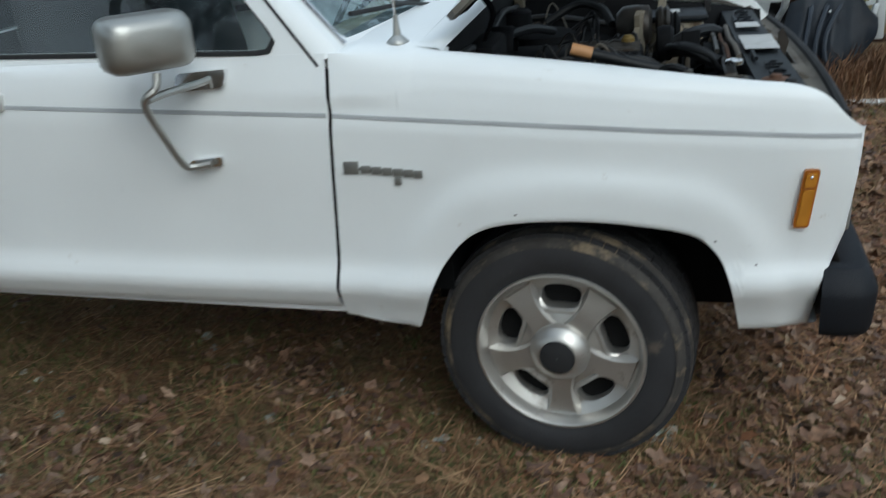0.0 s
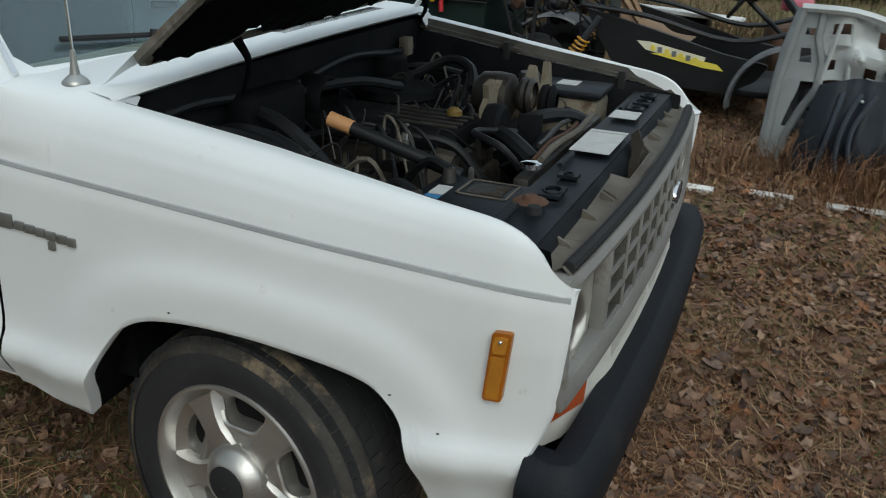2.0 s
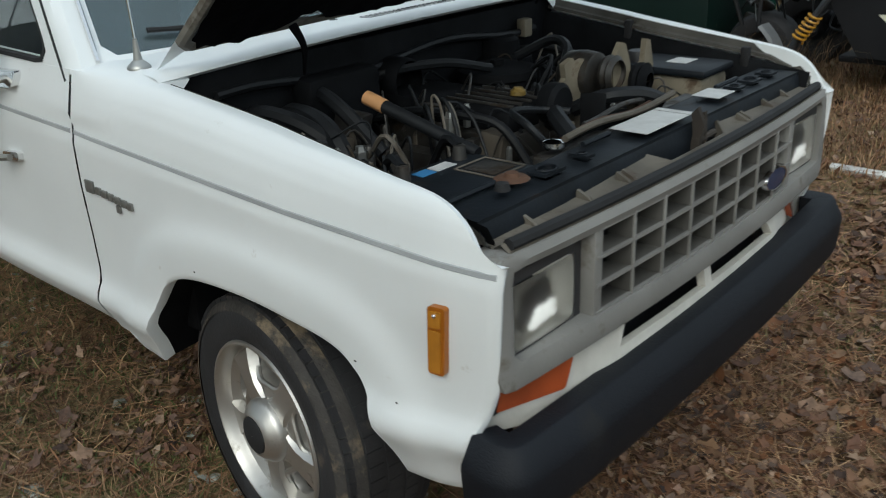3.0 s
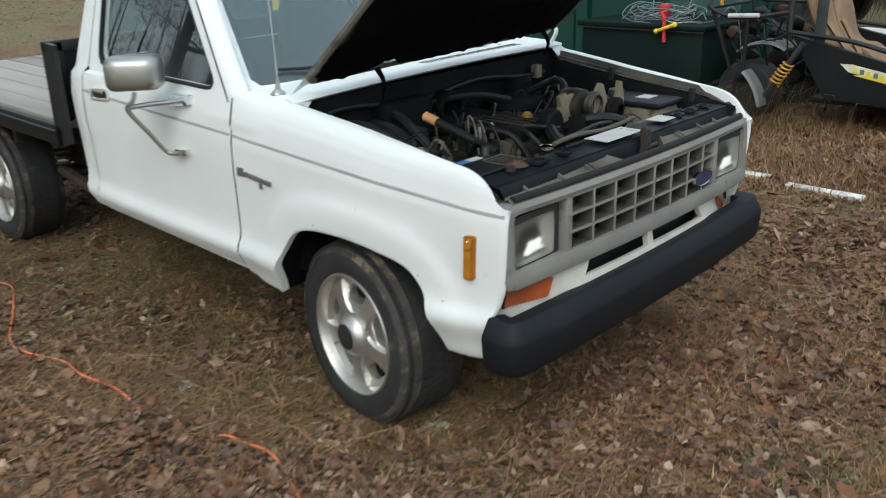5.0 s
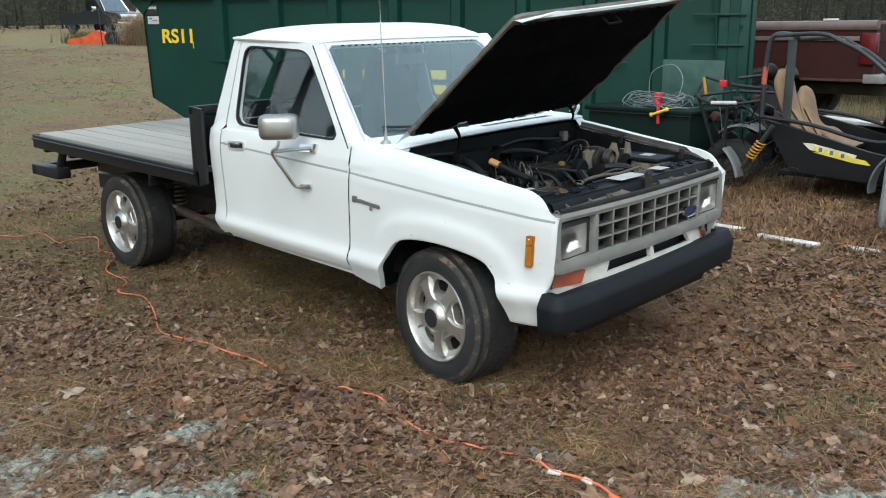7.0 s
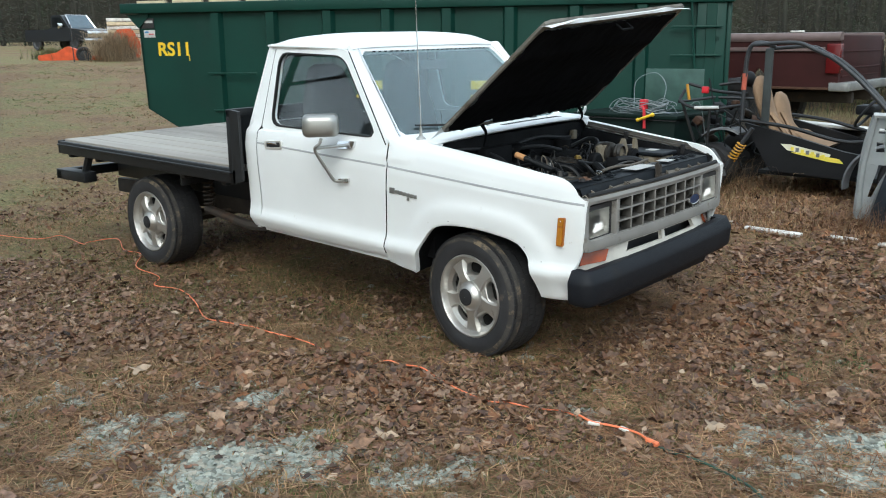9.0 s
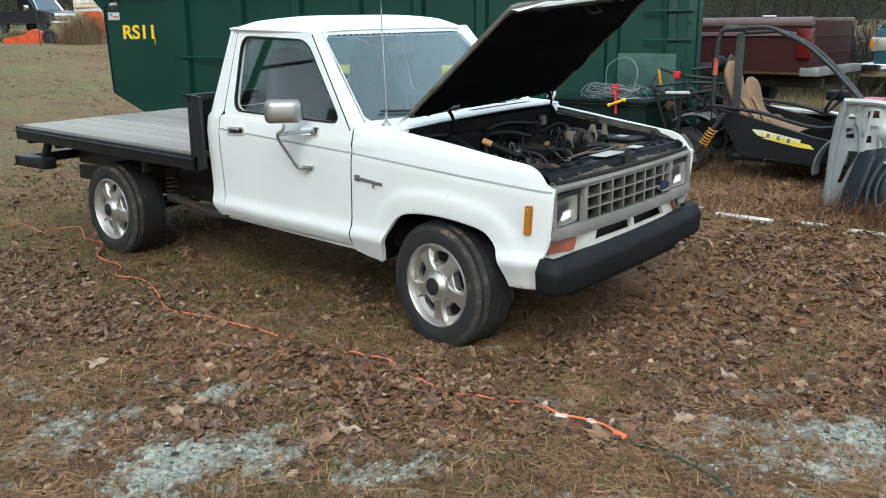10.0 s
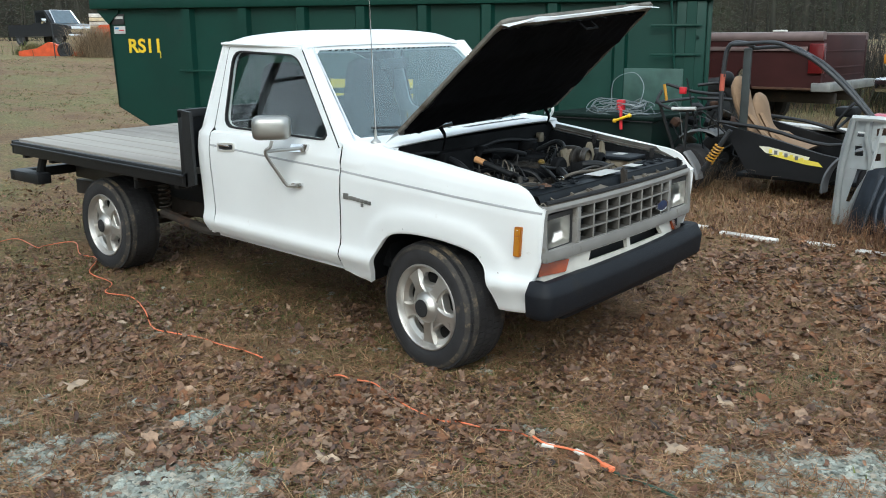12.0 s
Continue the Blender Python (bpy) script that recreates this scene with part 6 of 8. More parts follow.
def polar_sheet():
    bm = bmesh.new()
    rows = []
    radii = [0.1 + 0.055 * k for k in range(96)]
    radii += [radii[-1] * 1.06 ** k for k in range(1, 50)]
    for r in radii:
        rows.append([(0.5 + r * math.cos(a), -0.8 + r * math.sin(a), 0) for a in np.linspace(0, 2 * math.pi, 241)[:-1]])
    rows = [[(x, y, ground_z(x, y)) for x, y, _ in row] for row in rows]
    vs = grid(bm, rows, True)
    bm.faces.new(vs[0])
    layer = bm.verts.layers.float.new("gravel")
    for v in bm.verts:
        v[layer] = gravelly(v.co.x, v.co.y)
    return bm


tagged(part("ground", polar_sheet(), GROUND), "dry winter lawn littered with brown leaves", "ground", kind="structure")


def stuff(name, verts, faces, material, label, category):
    me = bpy.data.meshes.new(name)
    me.from_pydata(verts, [], faces)
    me.materials.append(material)
    me.shade_smooth()
    ob = new(name, me)
    return tagged(ob, label, category, kind="stuff")


def spot(rng):
    """A place on the near lawn, thinner with distance from the camera's side."""
    while True:
        x, y = rng.uniform(-7.2, 5.2), rng.uniform(-5.2, 5.0)
        edge = min(x + 7.2, 5.2 - x, y + 5.2, 5.0 - y) / 2.2
        if rng.random() > edge + 0.7 * noise.noise((x * 0.8, y * 0.8, 21.0)) * (edge < 1):
            continue
        far = math.hypot(x - 1.0, y + 1.2)
        if rng.random() < min(1.0, 2.2 / max(far, 0.5)):
            return x, y


def leaf_litter(name, count, material, size, seed, label, choose):
    rng = random.Random(seed)
    verts, faces = [], []
    made = 0
    while made < count:
        x, y = spot(rng)
        if rng.random() > choose(x, y):
            continue
        made += 1
        s = size * (0.4 + 0.95 * rng.random() ** 1.3)
        m = Matrix.Translation((x, y, ground_z(x, y) + rng.uniform(0.004, 0.03))) @ Euler((rng.gauss(0, 0.42), rng.gauss(0, 0.42), rng.uniform(0, 6.28))).to_matrix().to_4x4()
        curl = rng.uniform(-0.7, 0.9)
        ragged = rng.uniform(0.15, 0.6)
        thin = rng.uniform(0.4, 0.9)
        base = len(verts)
        n = 11 if size > 0.03 else 7
        verts.append(m @ Vector((0, 0, 0)))
        for k in range(n):
            a = 2 * math.pi * k / n
            r = s * (1 - ragged * ((k + 1) % 2)) * (1.3 if k == 0 else rng.uniform(0.75, 1.05))
            u, v = r * math.cos(a), thin * r * math.sin(a)
            verts.append(m @ Vector((u, v, curl * (v * v + 0.4 * u * u) / s * 0.9)))
        for k in range(n):
            faces.append((base, base + 1 + k, base + 1 + (k + 1) % n))
    return stuff(name, verts, faces, material, label, "leaves")


def grassy(x, y):
    """A strip of thin green grass left bare between wheel, bumper and drive."""
    return math.exp(-((x - 0.85) ** 2 / 0.16 + (y + 0.8) ** 2 / 0.05)) + 0.7 * math.exp(-((x - 1.5) ** 2 / 0.05 + (y - 0.1) ** 2 / 0.04))


def drift(x, y):
    """Where the wind has piled leaves."""
    v = 0.27 + 1.9 * noise.noise((x * 0.8, y * 0.8, 5.0)) + 0.8 * noise.noise((x * 2.7, y * 2.7, 9.0))
    v += 0.7 * math.exp(-((x - 0.15) ** 2 / 0.35 + (y + 1.35) ** 2 / 0.12)) + 0.2 * (x > 0.75) * (y > 0.0)
    if gravelly(x, y) > 0.5:
        v -= 0.4
    if -0.75 < y < 0.75 and -3 < x < 0.4:
        v -= 0.15
    v -= 0.7 * grassy(x, y)
    return min(1.0, max(0.03, v))


leaf_litter("brown_leaf_litter", 58000, LEAF, 0.021, 21, "curled brown leaves scattered over the lawn", drift)
def red_drift(x, y):
    """Where freshly fallen red-brown leaves lie thick: in front of the truck and one pile beside it."""
    v = 0.8 * (x > 0.5) * (y > -0.35 + 0.25 * noise.noise((x * 3, y * 3, 1.0))) * (0.6 + 0.9 * noise.noise((x * 1.6, y * 1.6, 30.0)))
    v += 1.0 * math.exp(-((x - 0.15) ** 2 / 0.22 + (y + 1.38) ** 2 / 0.05)) + 0.4 * math.exp(-((x + 0.9) ** 2 / 0.5 + (y + 1.7) ** 2 / 0.1))
    return min(1.0, max(0.004, v - 0.6 * grassy(x, y)))


leaf_litter("red_leaf_litter", 17000, LEAF_RED, 0.031, 24, "thick drifts of red-brown fallen leaves", red_drift)
leaf_litter("large_leaf_litter", 11500, LEAF, 0.036, 23, "large lobed brown leaves lying on the lawn", drift)
leaf_litter("pale_leaf_litter", 1900, LEAF_PALE, 0.023, 22, "pale tan leaves scattered over the lawn", drift)


def blades(name, count, material, low, high, seed, label, choose, place=spot, wide=0.0022):
    rng = random.Random(seed)
    verts, faces = [], []
    made = 0
    while made < count:
        x0, y0 = place(rng)
        if rng.random() > choose(x0, y0):
            continue
        for _ in range(5):
            made += 1
            x, y = x0 + rng.gauss(0, 0.03), y0 + rng.gauss(0, 0.03)
            h = rng.uniform(low, high)
            a, lean = rng.uniform(0, 6.28), rng.uniform(0.2, 1.9) * h
            z = ground_z(x, y) - 0.004
            dx, dy = math.cos(a), math.sin(a)
            w = wide * rng.uniform(0.6, 1.4)
            b = len(verts)
            verts += [(x - w * dy, y + w * dx, z), (x + w * dy, y - w * dx, z), (x + 0.35 * lean * dx - w * dy, y + 0.35 * lean * dy + w * dx, z + 0.62 * h), (x + 0.35 * lean * dx + w * dy, y + 0.35 * lean * dy - w * dx, z + 0.62 * h), (x + lean * dx, y + lean * dy, z + h * 0.9)]
            faces += [(b, b + 1, b + 3, b + 2), (b + 2, b + 3, b + 4)]
    return stuff(name, verts, faces, material, label, "grass")


def lawn(x, y):
    if gravelly(x, y) > 0.45:
        return 0.15
    if x > 0.75 and y > 0.2:
        return 0.3
    return min(1.0, max(0.1, 0.75 + 0.8 * noise.noise((x * 0.7 + 3, y * 0.7, 2.0))))


def green_patch(x, y):
    v = 0.2 + 1.7 * noise.noise((x * 0.9, y * 0.9, 14.0))
    v += 0.6 * math.exp(-((y + 0.85) / 0.4) ** 2) * (x < 1.0) + 0.9 * grassy(x, y)
    v += 1.0 * math.exp(-((x - 1.45) ** 2 + (y - 0.35) ** 2) / 0.05)
    if gravelly(x, y) > 0.45:
        v *= 0.3
    return min(1.0, max(0.0, v))


def bank(rng):
    return rng.uniform(-1.6, 3.4), 2.15 + 2.6 * rng.random() ** 1.3


blades("dry_grass", 42000, STRAW, 0.015, 0.055, 31, "short dry straw-coloured grass", lawn)
def straw_bits(name, count, seed, material, label, near, far, top=0.022):
    """Loose dead stalks lying flat, matted over the soil."""
    rng = random.Random(seed)
    verts, faces = [], []
    while len(faces) < count:
        x, y = spot(rng)
        if rng.random() > 0.35 + 0.65 * lawn(x, y) or gravelly(x, y) > 0.7 or material is STRAW and rng.random() < 0.6 * red_drift(x, y) or material is REDSTRAW and x + 0.5 * y < 0.4 and rng.random() < 0.5:
            continue
        a, h, w = rng.uniform(0, 6.28), rng.uniform(near, far), rng.uniform(0.0006, 0.0016)
        dx, dy = math.cos(a) * h, math.sin(a) * h
        z0, z1 = ground_z(x - dx, y - dy) + rng.uniform(0.001, top), ground_z(x + dx, y + dy) + rng.uniform(0.001, top)
        px, py = -math.sin(a) * w, math.cos(a) * w
        b = len(verts)
        verts += [(x - dx - px, y - dy - py, z0), (x + dx - px, y + dy - py, z1), (x + dx + px, y + dy + py, z1 + 0.0005), (x - dx + px, y - dy + py, z0 + 0.0005)]
        faces.append((b, b + 1, b + 2, b + 3))
    stuff(name, verts, faces, material, label, "grass")


straw_bits("dead_stalks", 120000, 36, STRAW, "matted dead grass stalks on the lawn", 0.014, 0.05)
straw_bits("pine_straw", 160000, 37, REDSTRAW, "red-brown pine straw matted between the leaves", 0.02, 0.07, 0.034)
blades("green_grass", 52000, GRASS, 0.012, 0.04, 32, "sparse green grass between the leaves", green_patch)
blades("red_dry_grass", 18000, REDSTRAW, 0.02, 0.08, 38, "red-brown matted grass round the junk", lambda x, y: 0.3 + 0.7 * (noise.noise((x, y, 7.0)) > -0.2), bank, 0.002)
blades("tall_dry_grass", 4500, STRAW, 0.03, 0.11, 33, "tall tangled dry grass round the junk", lambda x, y: 0.3 + 0.7 * (noise.noise((x, y, 4.0)) > -0.1), bank, 0.002)


def gravel(count, seed):
    rng = random.Random(seed)
    verts, faces = [], []
    made = 0
    while made < count:
        x, y = rng.uniform(-2.2, 4.0), rng.uniform(-3.8, 0.9)
        near = (gravelly(x, y) - 0.2) * 1.5
        if rng.random() > near * min(1.0, 1.6 / max(0.6, math.hypot(x - 1.2, y + 1.9))):
            if rng.random() > 0.0015:
                continue
        made += 1
        s = 0.008 + 0.022 * rng.random() ** 2.2
        m = Matrix.Translation((x, y, ground_z(x, y) + s * 0.12)) @ Euler((rng.gauss(0, 0.35), rng.gauss(0, 0.35), rng.uniform(0, 6.28))).to_matrix().to_4x4() @ Matrix.Diagonal((1, rng.uniform(0.55, 1), rng.uniform(0.35, 0.7), 1))
        b = len(verts)
        reach = [rng.uniform(0.7, 1.15) for _ in range(5)]
        for high, wide in ((-0.3, 1.0), (0.55, 0.68)):
            for k in range(5):
                a = 1.2566 * k
                verts.append(m @ Vector((s * wide * reach[k] * math.cos(a), s * wide * reach[k] * math.sin(a), s * (high + 0.2 * (rng.random() - 0.5)))))
        for k in range(5):
            n = (k + 1) % 5
            faces.append((b + k, b + n, b + 5 + n, b + 5 + k))
        faces.append(tuple(range(b + 5, b + 10)))
    ob = stuff("gravel_stones", verts, faces, STONE, "pale grey driveway gravel among leaves", "gravel")
    for p in ob.data.polygons:
        p.use_smooth = False


def far_lawn(rng):
    return rng.uniform(-26, -4.5), rng.uniform(-4, 11)


blades("far_lawn_grass", 20000, STRAW, 0.012, 0.035, 34, "thin tan winter grass across the yard", lambda x, y: 0.3 + 0.7 * (noise.noise((x * 0.4, y * 0.4, 6.0)) > 0), far_lawn, 0.005)
blades("far_green_grass", 14000, GRASS, 0.012, 0.03, 35, "patches of dull green grass across the yard", lambda x, y: max(0.05, 1.4 * noise.noise((x * 0.3, y * 0.3, 16.0)) + 0.3), far_lawn, 0.005)
def clump(rng):
    cx, cy = rng.choice(((1.2, -0.15), (1.33, -0.1), (1.34, -0.08), (1.6, 0.3)))
    return rng.gauss(cx, 0.045), rng.gauss(cy, 0.04)


blades("green_weed_clumps", 380, CLOVER, 0.015, 0.045, 39, "small fresh green weeds among the leaves", lambda x, y: 1.0, clump, 0.004)
gravel(24000, 41)


# ---- orange extension cord ----
def on_ground(x, y, lift=0.02):
    return (x, y, ground_z(x, y) + lift)


cord = thing("extension_cord", "orange extension cord snaking through leaves on the lawn", "extension cord")
line = [(-4.9, -1.2), (-4.22, -1.02), (-4.25, -0.79), (-3.79, -0.85), (-3.85, -0.76), (-3.77, -0.57), (-3.4, -0.72), (-3.18, -0.71), (-2.82, -0.96), (-2.49, -0.99), (-2.26, -1.16), (-2.09, -1.09), (-1.73, -1.22), (-1.44, -1.35), (-1.25, -1.36), (-1.09, -1.29), (-0.91, -1.3), (-0.75, -1.26), (-0.58, -1.27), (-0.42, -1.27), (-0.28, -1.22), (-0.18, -1.17), (-0.11, -1.14), (0.01, -1.13), (0.12, -1.15), (0.34, -1.24), (0.5, -1.24), (0.6, -1.22), (0.71, -1.18), (0.82, -1.14), (0.91, -1.15)]
buried = {19, 20}
part("cord_jacket", tubed([on_ground(x, y, -0.014 if i in buried else 0.016 + 0.014 * math.sin(i * 1.7) ** 2) for i, (x, y) in enumerate(line)], 0.0035, 8, 8), CORD, cord, "orange cord")
part("tail_cord", tubed([on_ground(x, y, 0.034) for x, y in ((0.91, -1.15), (0.99, -1.176), (1.07, -1.155), (1.17, -1.15), (1.24, -1.18))], 0.0048, 8, 6), CORD, cord)
for x, y, turn in ((0.997, -1.177, 20), (1.119, -1.149, -15)):
    bm = bmesh.new()
    box(bm, -0.024, 0.024, -0.012, 0.012, -0.004, 0.006, 0.002, pose(*on_ground(x, y, 0.03), 0, 0, turn))
    part("tape_tag", bm, PLUG, cord, "white tag on the cord")
bm = bmesh.new()
box(bm, -0.03, 0.03, -0.011, 0.011, -0.009, 0.011, 0.006, pose(*on_ground(1.262, -1.188, 0.03), 0, 0, -12))
part("cord_plug", bm, CORD, cord, "orange plug")
green_cord = thing("green_cord", "dark green cord plugged into an orange extension cord", "cord")
part("cord_jacket", tubed([on_ground(x, y, 0.022) for x, y in ((1.285, -1.19), (1.36, -1.2), (1.467, -1.2), (1.58, -1.23), (1.72, -1.3), (1.9, -1.5))], 0.0055, 8, 6), CORD_GREEN, green_cord)

# large single leaves near the cord
def big_leaf(x, y, size, material, label, turn, tilt=10):
    bm = bmesh.new()
    n = 22
    c = bm.verts.new((0, 0, 0.01))
    ringv = []
    for k in range(n):
        a = 2 * math.pi * k / n
        r = size * (0.72 + 0.2 * math.cos(5 * a) + 0.1 * math.cos(11 * a + 1)) * (1.25 if k == 0 else 1.0)
        ringv.append(bm.verts.new((r * math.cos(a), 0.85 * r * math.sin(a), 0.012 * math.sin(3 * a) + 0.15 * size * math.cos(a) ** 2)))
    for k in range(n):
        bm.faces.new((c, ringv[k], ringv[(k + 1) % n]))
    bmesh.ops.transform(bm, matrix=pose(*on_ground(x, y, 0.025), tilt, tilt * 0.5, turn), verts=bm.verts)
    ob = part("fallen_leaf", bm, material)
    return tagged(ob, label, "leaf", "large fallen leaves")


big_leaf(0.41, -1.79, 0.055, LEAF_PALE, "large pale oak leaf lying on the ground", 30)
big_leaf(1.19, -1.235, 0.066, LEAF, "large dark brown maple leaf beside the cord", 200, -20)
big_leaf(0.40, -1.93, 0.075, LEAF, "large brown leaf lying flat on the gravel", 80, 4)
big_leaf(0.66, -0.62, 0.06, LEAF, "brown star-shaped maple leaf on the grass", 140)
big_leaf(1.32, -0.30, 0.05, LEAF_PALE, "pale curled leaf on the grass", 10, 25)
big_leaf(1.36, -0.86, 0.055, LEAF_PALE, "pale curled leaf on the gravel", 50, 25)
big_leaf(-0.95, -2.05, 0.06, LEAF_PALE, "pale torn leaf at the gravel edge", 95)
big_leaf(-0.55, -1.75, 0.06, LEAF, "dark leaf lying at the gravel edge", 20)

# broken white edging boards
for i, (x0, x1, y, dz, turn) in enumerate(((-0.38, 0.08, 2.28, 0.004, 1), (0.20, 0.62, 2.22, 0.0, -2), (0.78, 0.98, 2.26, 0.0, 1), (1.12, 1.45, 2.24, -0.004, 0), (1.55, 2.3, 2.2, 0.0, -1))):
    bm = bmesh.new()
    w = x1 - x0
    box(bm, -w / 2, w / 2, -0.022, 0.022, -0.012, 0.012, 0.003, pose((x0 + x1) / 2, y, ground_z((x0 + x1) / 2, y) + 0.018 + dz, 12, 0, turn))
    for v in bm.verts:
        v.co.y += 0.008 * noise.noise(v.co * 9)
    tagged(part("edging_board", bm, PVC), "weathered white board lying half buried in leaves", "board", "edging boards")


# ---- roll-off dumpster behind the truck ----
def words(body, size, m, material, parent, name="lettering", label=""):
    curve = bpy.data.curves.new(name, "FONT")
    curve.body, curve.size, curve.extrude, curve.offset = body, size, 0.002, 0.006
    temp = bpy.data.objects.new("temp", curve)
    scene.collection.objects.link(temp)
    bpy.context.view_layer.update()
    me = bpy.data.meshes.new_from_object(temp)
    bpy.data.objects.remove(temp)
    me.materials.clear()
    me.materials.append(material)
    ob = new(name, me)
    ob.parent, ob.matrix_basis = parent, m
    return tagged(ob, label) if label else ob


DUMP = pose(-1.30, 5.25, 0, 0, 0, 27)
gz = 0.30
dumpster = thing("dumpster", "dark green steel roll-off dumpster with yellow stencil lettering", "dumpster", at=(-1.30, 5.25, 0), turn=27)
LEN, DEEP, TOP = 7.23, 1.85, 2.02


def left_x(z):
    return -LEN + 0.14 + 0.04 * (TOP - z)


bm = bmesh.new()
prism(bm, [(left_x(0.83), 0.83), (left_x(0.83) + 0.72, gz + 0.12), (0.0, gz + 0.12), (0.0, TOP), (left_x(TOP), TOP)], lambda u, v, w: (u, 0.06 + w, v), 0.02)
part("side_sheet", bm, GREEN, dumpster)
bm = bmesh.new()
prism(bm, [(left_x(0.83), 0.83), (left_x(0.83) + 0.72, gz + 0.12), (0.0, gz + 0.12), (0.0, TOP), (left_x(TOP), TOP)], lambda u, v, w: (u, DEEP + w, v), 0.02)
part("back_sheet", bm, GREEN, dumpster)
bm = bmesh.new()
prism(bm, [(left_x(0.83) + 0.72, gz + 0.12), (left_x(0.83), 0.83), (left_x(TOP), TOP), (left_x(TOP) + 0.03, TOP), (left_x(0.83) + 0.03, 0.83), (left_x(0.83) + 0.75, gz + 0.12)], lambda u, v, w: (u, 0.06 + w, v), DEEP)
part("sloped_end", bm, GREEN, dumpster)
part("tail_door", boxed(-0.05, 0.0, 0.04, DEEP, gz + 0.1, TOP, 0.01), GREEN, dumpster, "green tail door")
part("floor_sheet", boxed(-LEN + 0.95, 0.0, 0.06, DEEP, gz + 0.08, gz + 0.14, 0.01), GREEN, dumpster)
for y in (0.0, DEEP - 0.06):
    part("top_rail", boxed(-LEN - 0.05, 0.02, y - 0.03, y + 0.12, TOP - 0.02, TOP + 0.10, 0.012), GREEN, dumpster, "square tube top rail")
part("end_rail", boxed(-LEN - 0.05, -LEN + 0.08, 0.0, DEEP, TOP - 0.02, TOP + 0.10, 0.012), GREEN, dumpster)
part("bottom_rail", boxed(-LEN + 0.95, 0.0, -0.02, 0.12, gz + 0.02, gz + 0.16, 0.012), GREEN, dumpster)
for i in range(9):
    x = -LEN + 1.22 + i * 0.725
    bm = bmesh.new()
    rows = []
    for z in (gz + 0.16, TOP - 0.03):
        rows.append([(x - 0.085, 0.062, z), (x - 0.05, -0.01, z), (x + 0.05, -0.01, z), (x + 0.085, 0.062, z)])
    grid(bm, rows)
    part("side_rib", bm, GREEN, dumpster, "" if i else "pressed vertical rib")
bm = bmesh.new()
prism(bm, rounded([(-LEN + 0.16, TOP - 0.20), (-LEN + 0.30, TOP - 0.06), (-LEN + 0.30, TOP - 0.03), (-LEN + 0.0, TOP - 0.03)], 0.01), lambda u, v, w: (u, 0.03 + w, v), 0.028)
part("corner_plate", bm, GREEN, dumpster)
for z, x0, x1 in ((1.27, -LEN + 1.1, -LEN + 1.75), (0.82, -LEN + 1.15, -LEN + 1.8), (1.27, -1.55, -1.25), (1.75, -0.62, -0.1), (1.45, -0.62, -0.1)):
    part("grab_bar", boxed(x0, x1, -0.035, -0.012, z - 0.012, z + 0.012, 0.004), GREEN, dumpster)
for x, z in ((-0.28, 1.62), (-0.15, 1.62), (-0.28, 0.9), (-0.15, 0.9)):
    bm = bmesh.new()
    lathe(bm, [(0.001, -0.05), (0.03, -0.05), (0.035, -0.04), (0.035, 0.0)], (x, 0.05, z), "y", 14)
    part("hinge_pin", bm, GREEN, dumpster)
part("door_post", boxed(-0.36, -0.06, 0.0, 0.06, gz + 0.16, TOP - 0.02, 0.01), GREEN, dumpster)
part("hinge_rod", tubed([(-0.40, -0.02, 0.7), (-0.36, -0.03, 1.3), (-0.42, -0.02, 2.0)], 0.012, 6), GREEN, dumpster)
# stencil and stickers
words("RS11", 0.225, pose(-LEN + 0.385, 0.056, 1.49, 90, 0, 0), YELLOW, dumpster, "stencil", "yellow stencil lettering")
part("paint_run", boxed(-LEN + 0.812, -LEN + 0.822, 0.052, 0.057, 1.42, 1.50, 0.001), YELLOW, dumpster)
part("sticker", boxed(-LEN + 0.19, -LEN + 0.36, 0.050, 0.058, 1.82, 1.94, 0.001), TRIM, dumpster, "small dark sticker with white bars")
part("sticker_bar", boxed(-LEN + 0.205, -LEN + 0.345, 0.046, 0.050, 1.885, 1.915, 0.0), PAPER, dumpster)
part("sticker", boxed(-LEN + 0.215, -LEN + 0.365, 0.050, 0.058, 1.71, 1.80, 0.001), PAPER, dumpster, "small white sticker")
part("sticker_bar", boxed(-LEN + 0.23, -LEN + 0.28, 0.046, 0.050, 1.765, 1.785, 0.0), LABEL_BLUE, dumpster)
part("sticker_bar", boxed(-LEN + 0.285, -LEN + 0.35, 0.046, 0.050, 1.745, 1.757, 0.0), RED_TOOL, dumpster)
# the firm's name, drawn as plain yellow bars
for x in (-2.66, -3.42, -4.06, -4.64):
    for z in (0.80, 0.965, 1.13):
        part("name_bar", boxed(x - 0.18, x + 0.18, 0.048, 0.056, z - 0.05, z + 0.05, 0.003), YELLOW, dumpster)
# boards piled above the rim
for i in range(5):
    tagged(part("board", boxed(-LEN + 0.05 + 0.5 * i, -LEN + 0.45 + 0.5 * i, 0.2, 0.26, TOP + 0.02, TOP + 0.14 + 0.03 * (i % 3), 0.004, DUMP), WOOD_NEW), "pale board sticking out of the dumpster", "board", "boards in the dumpster")

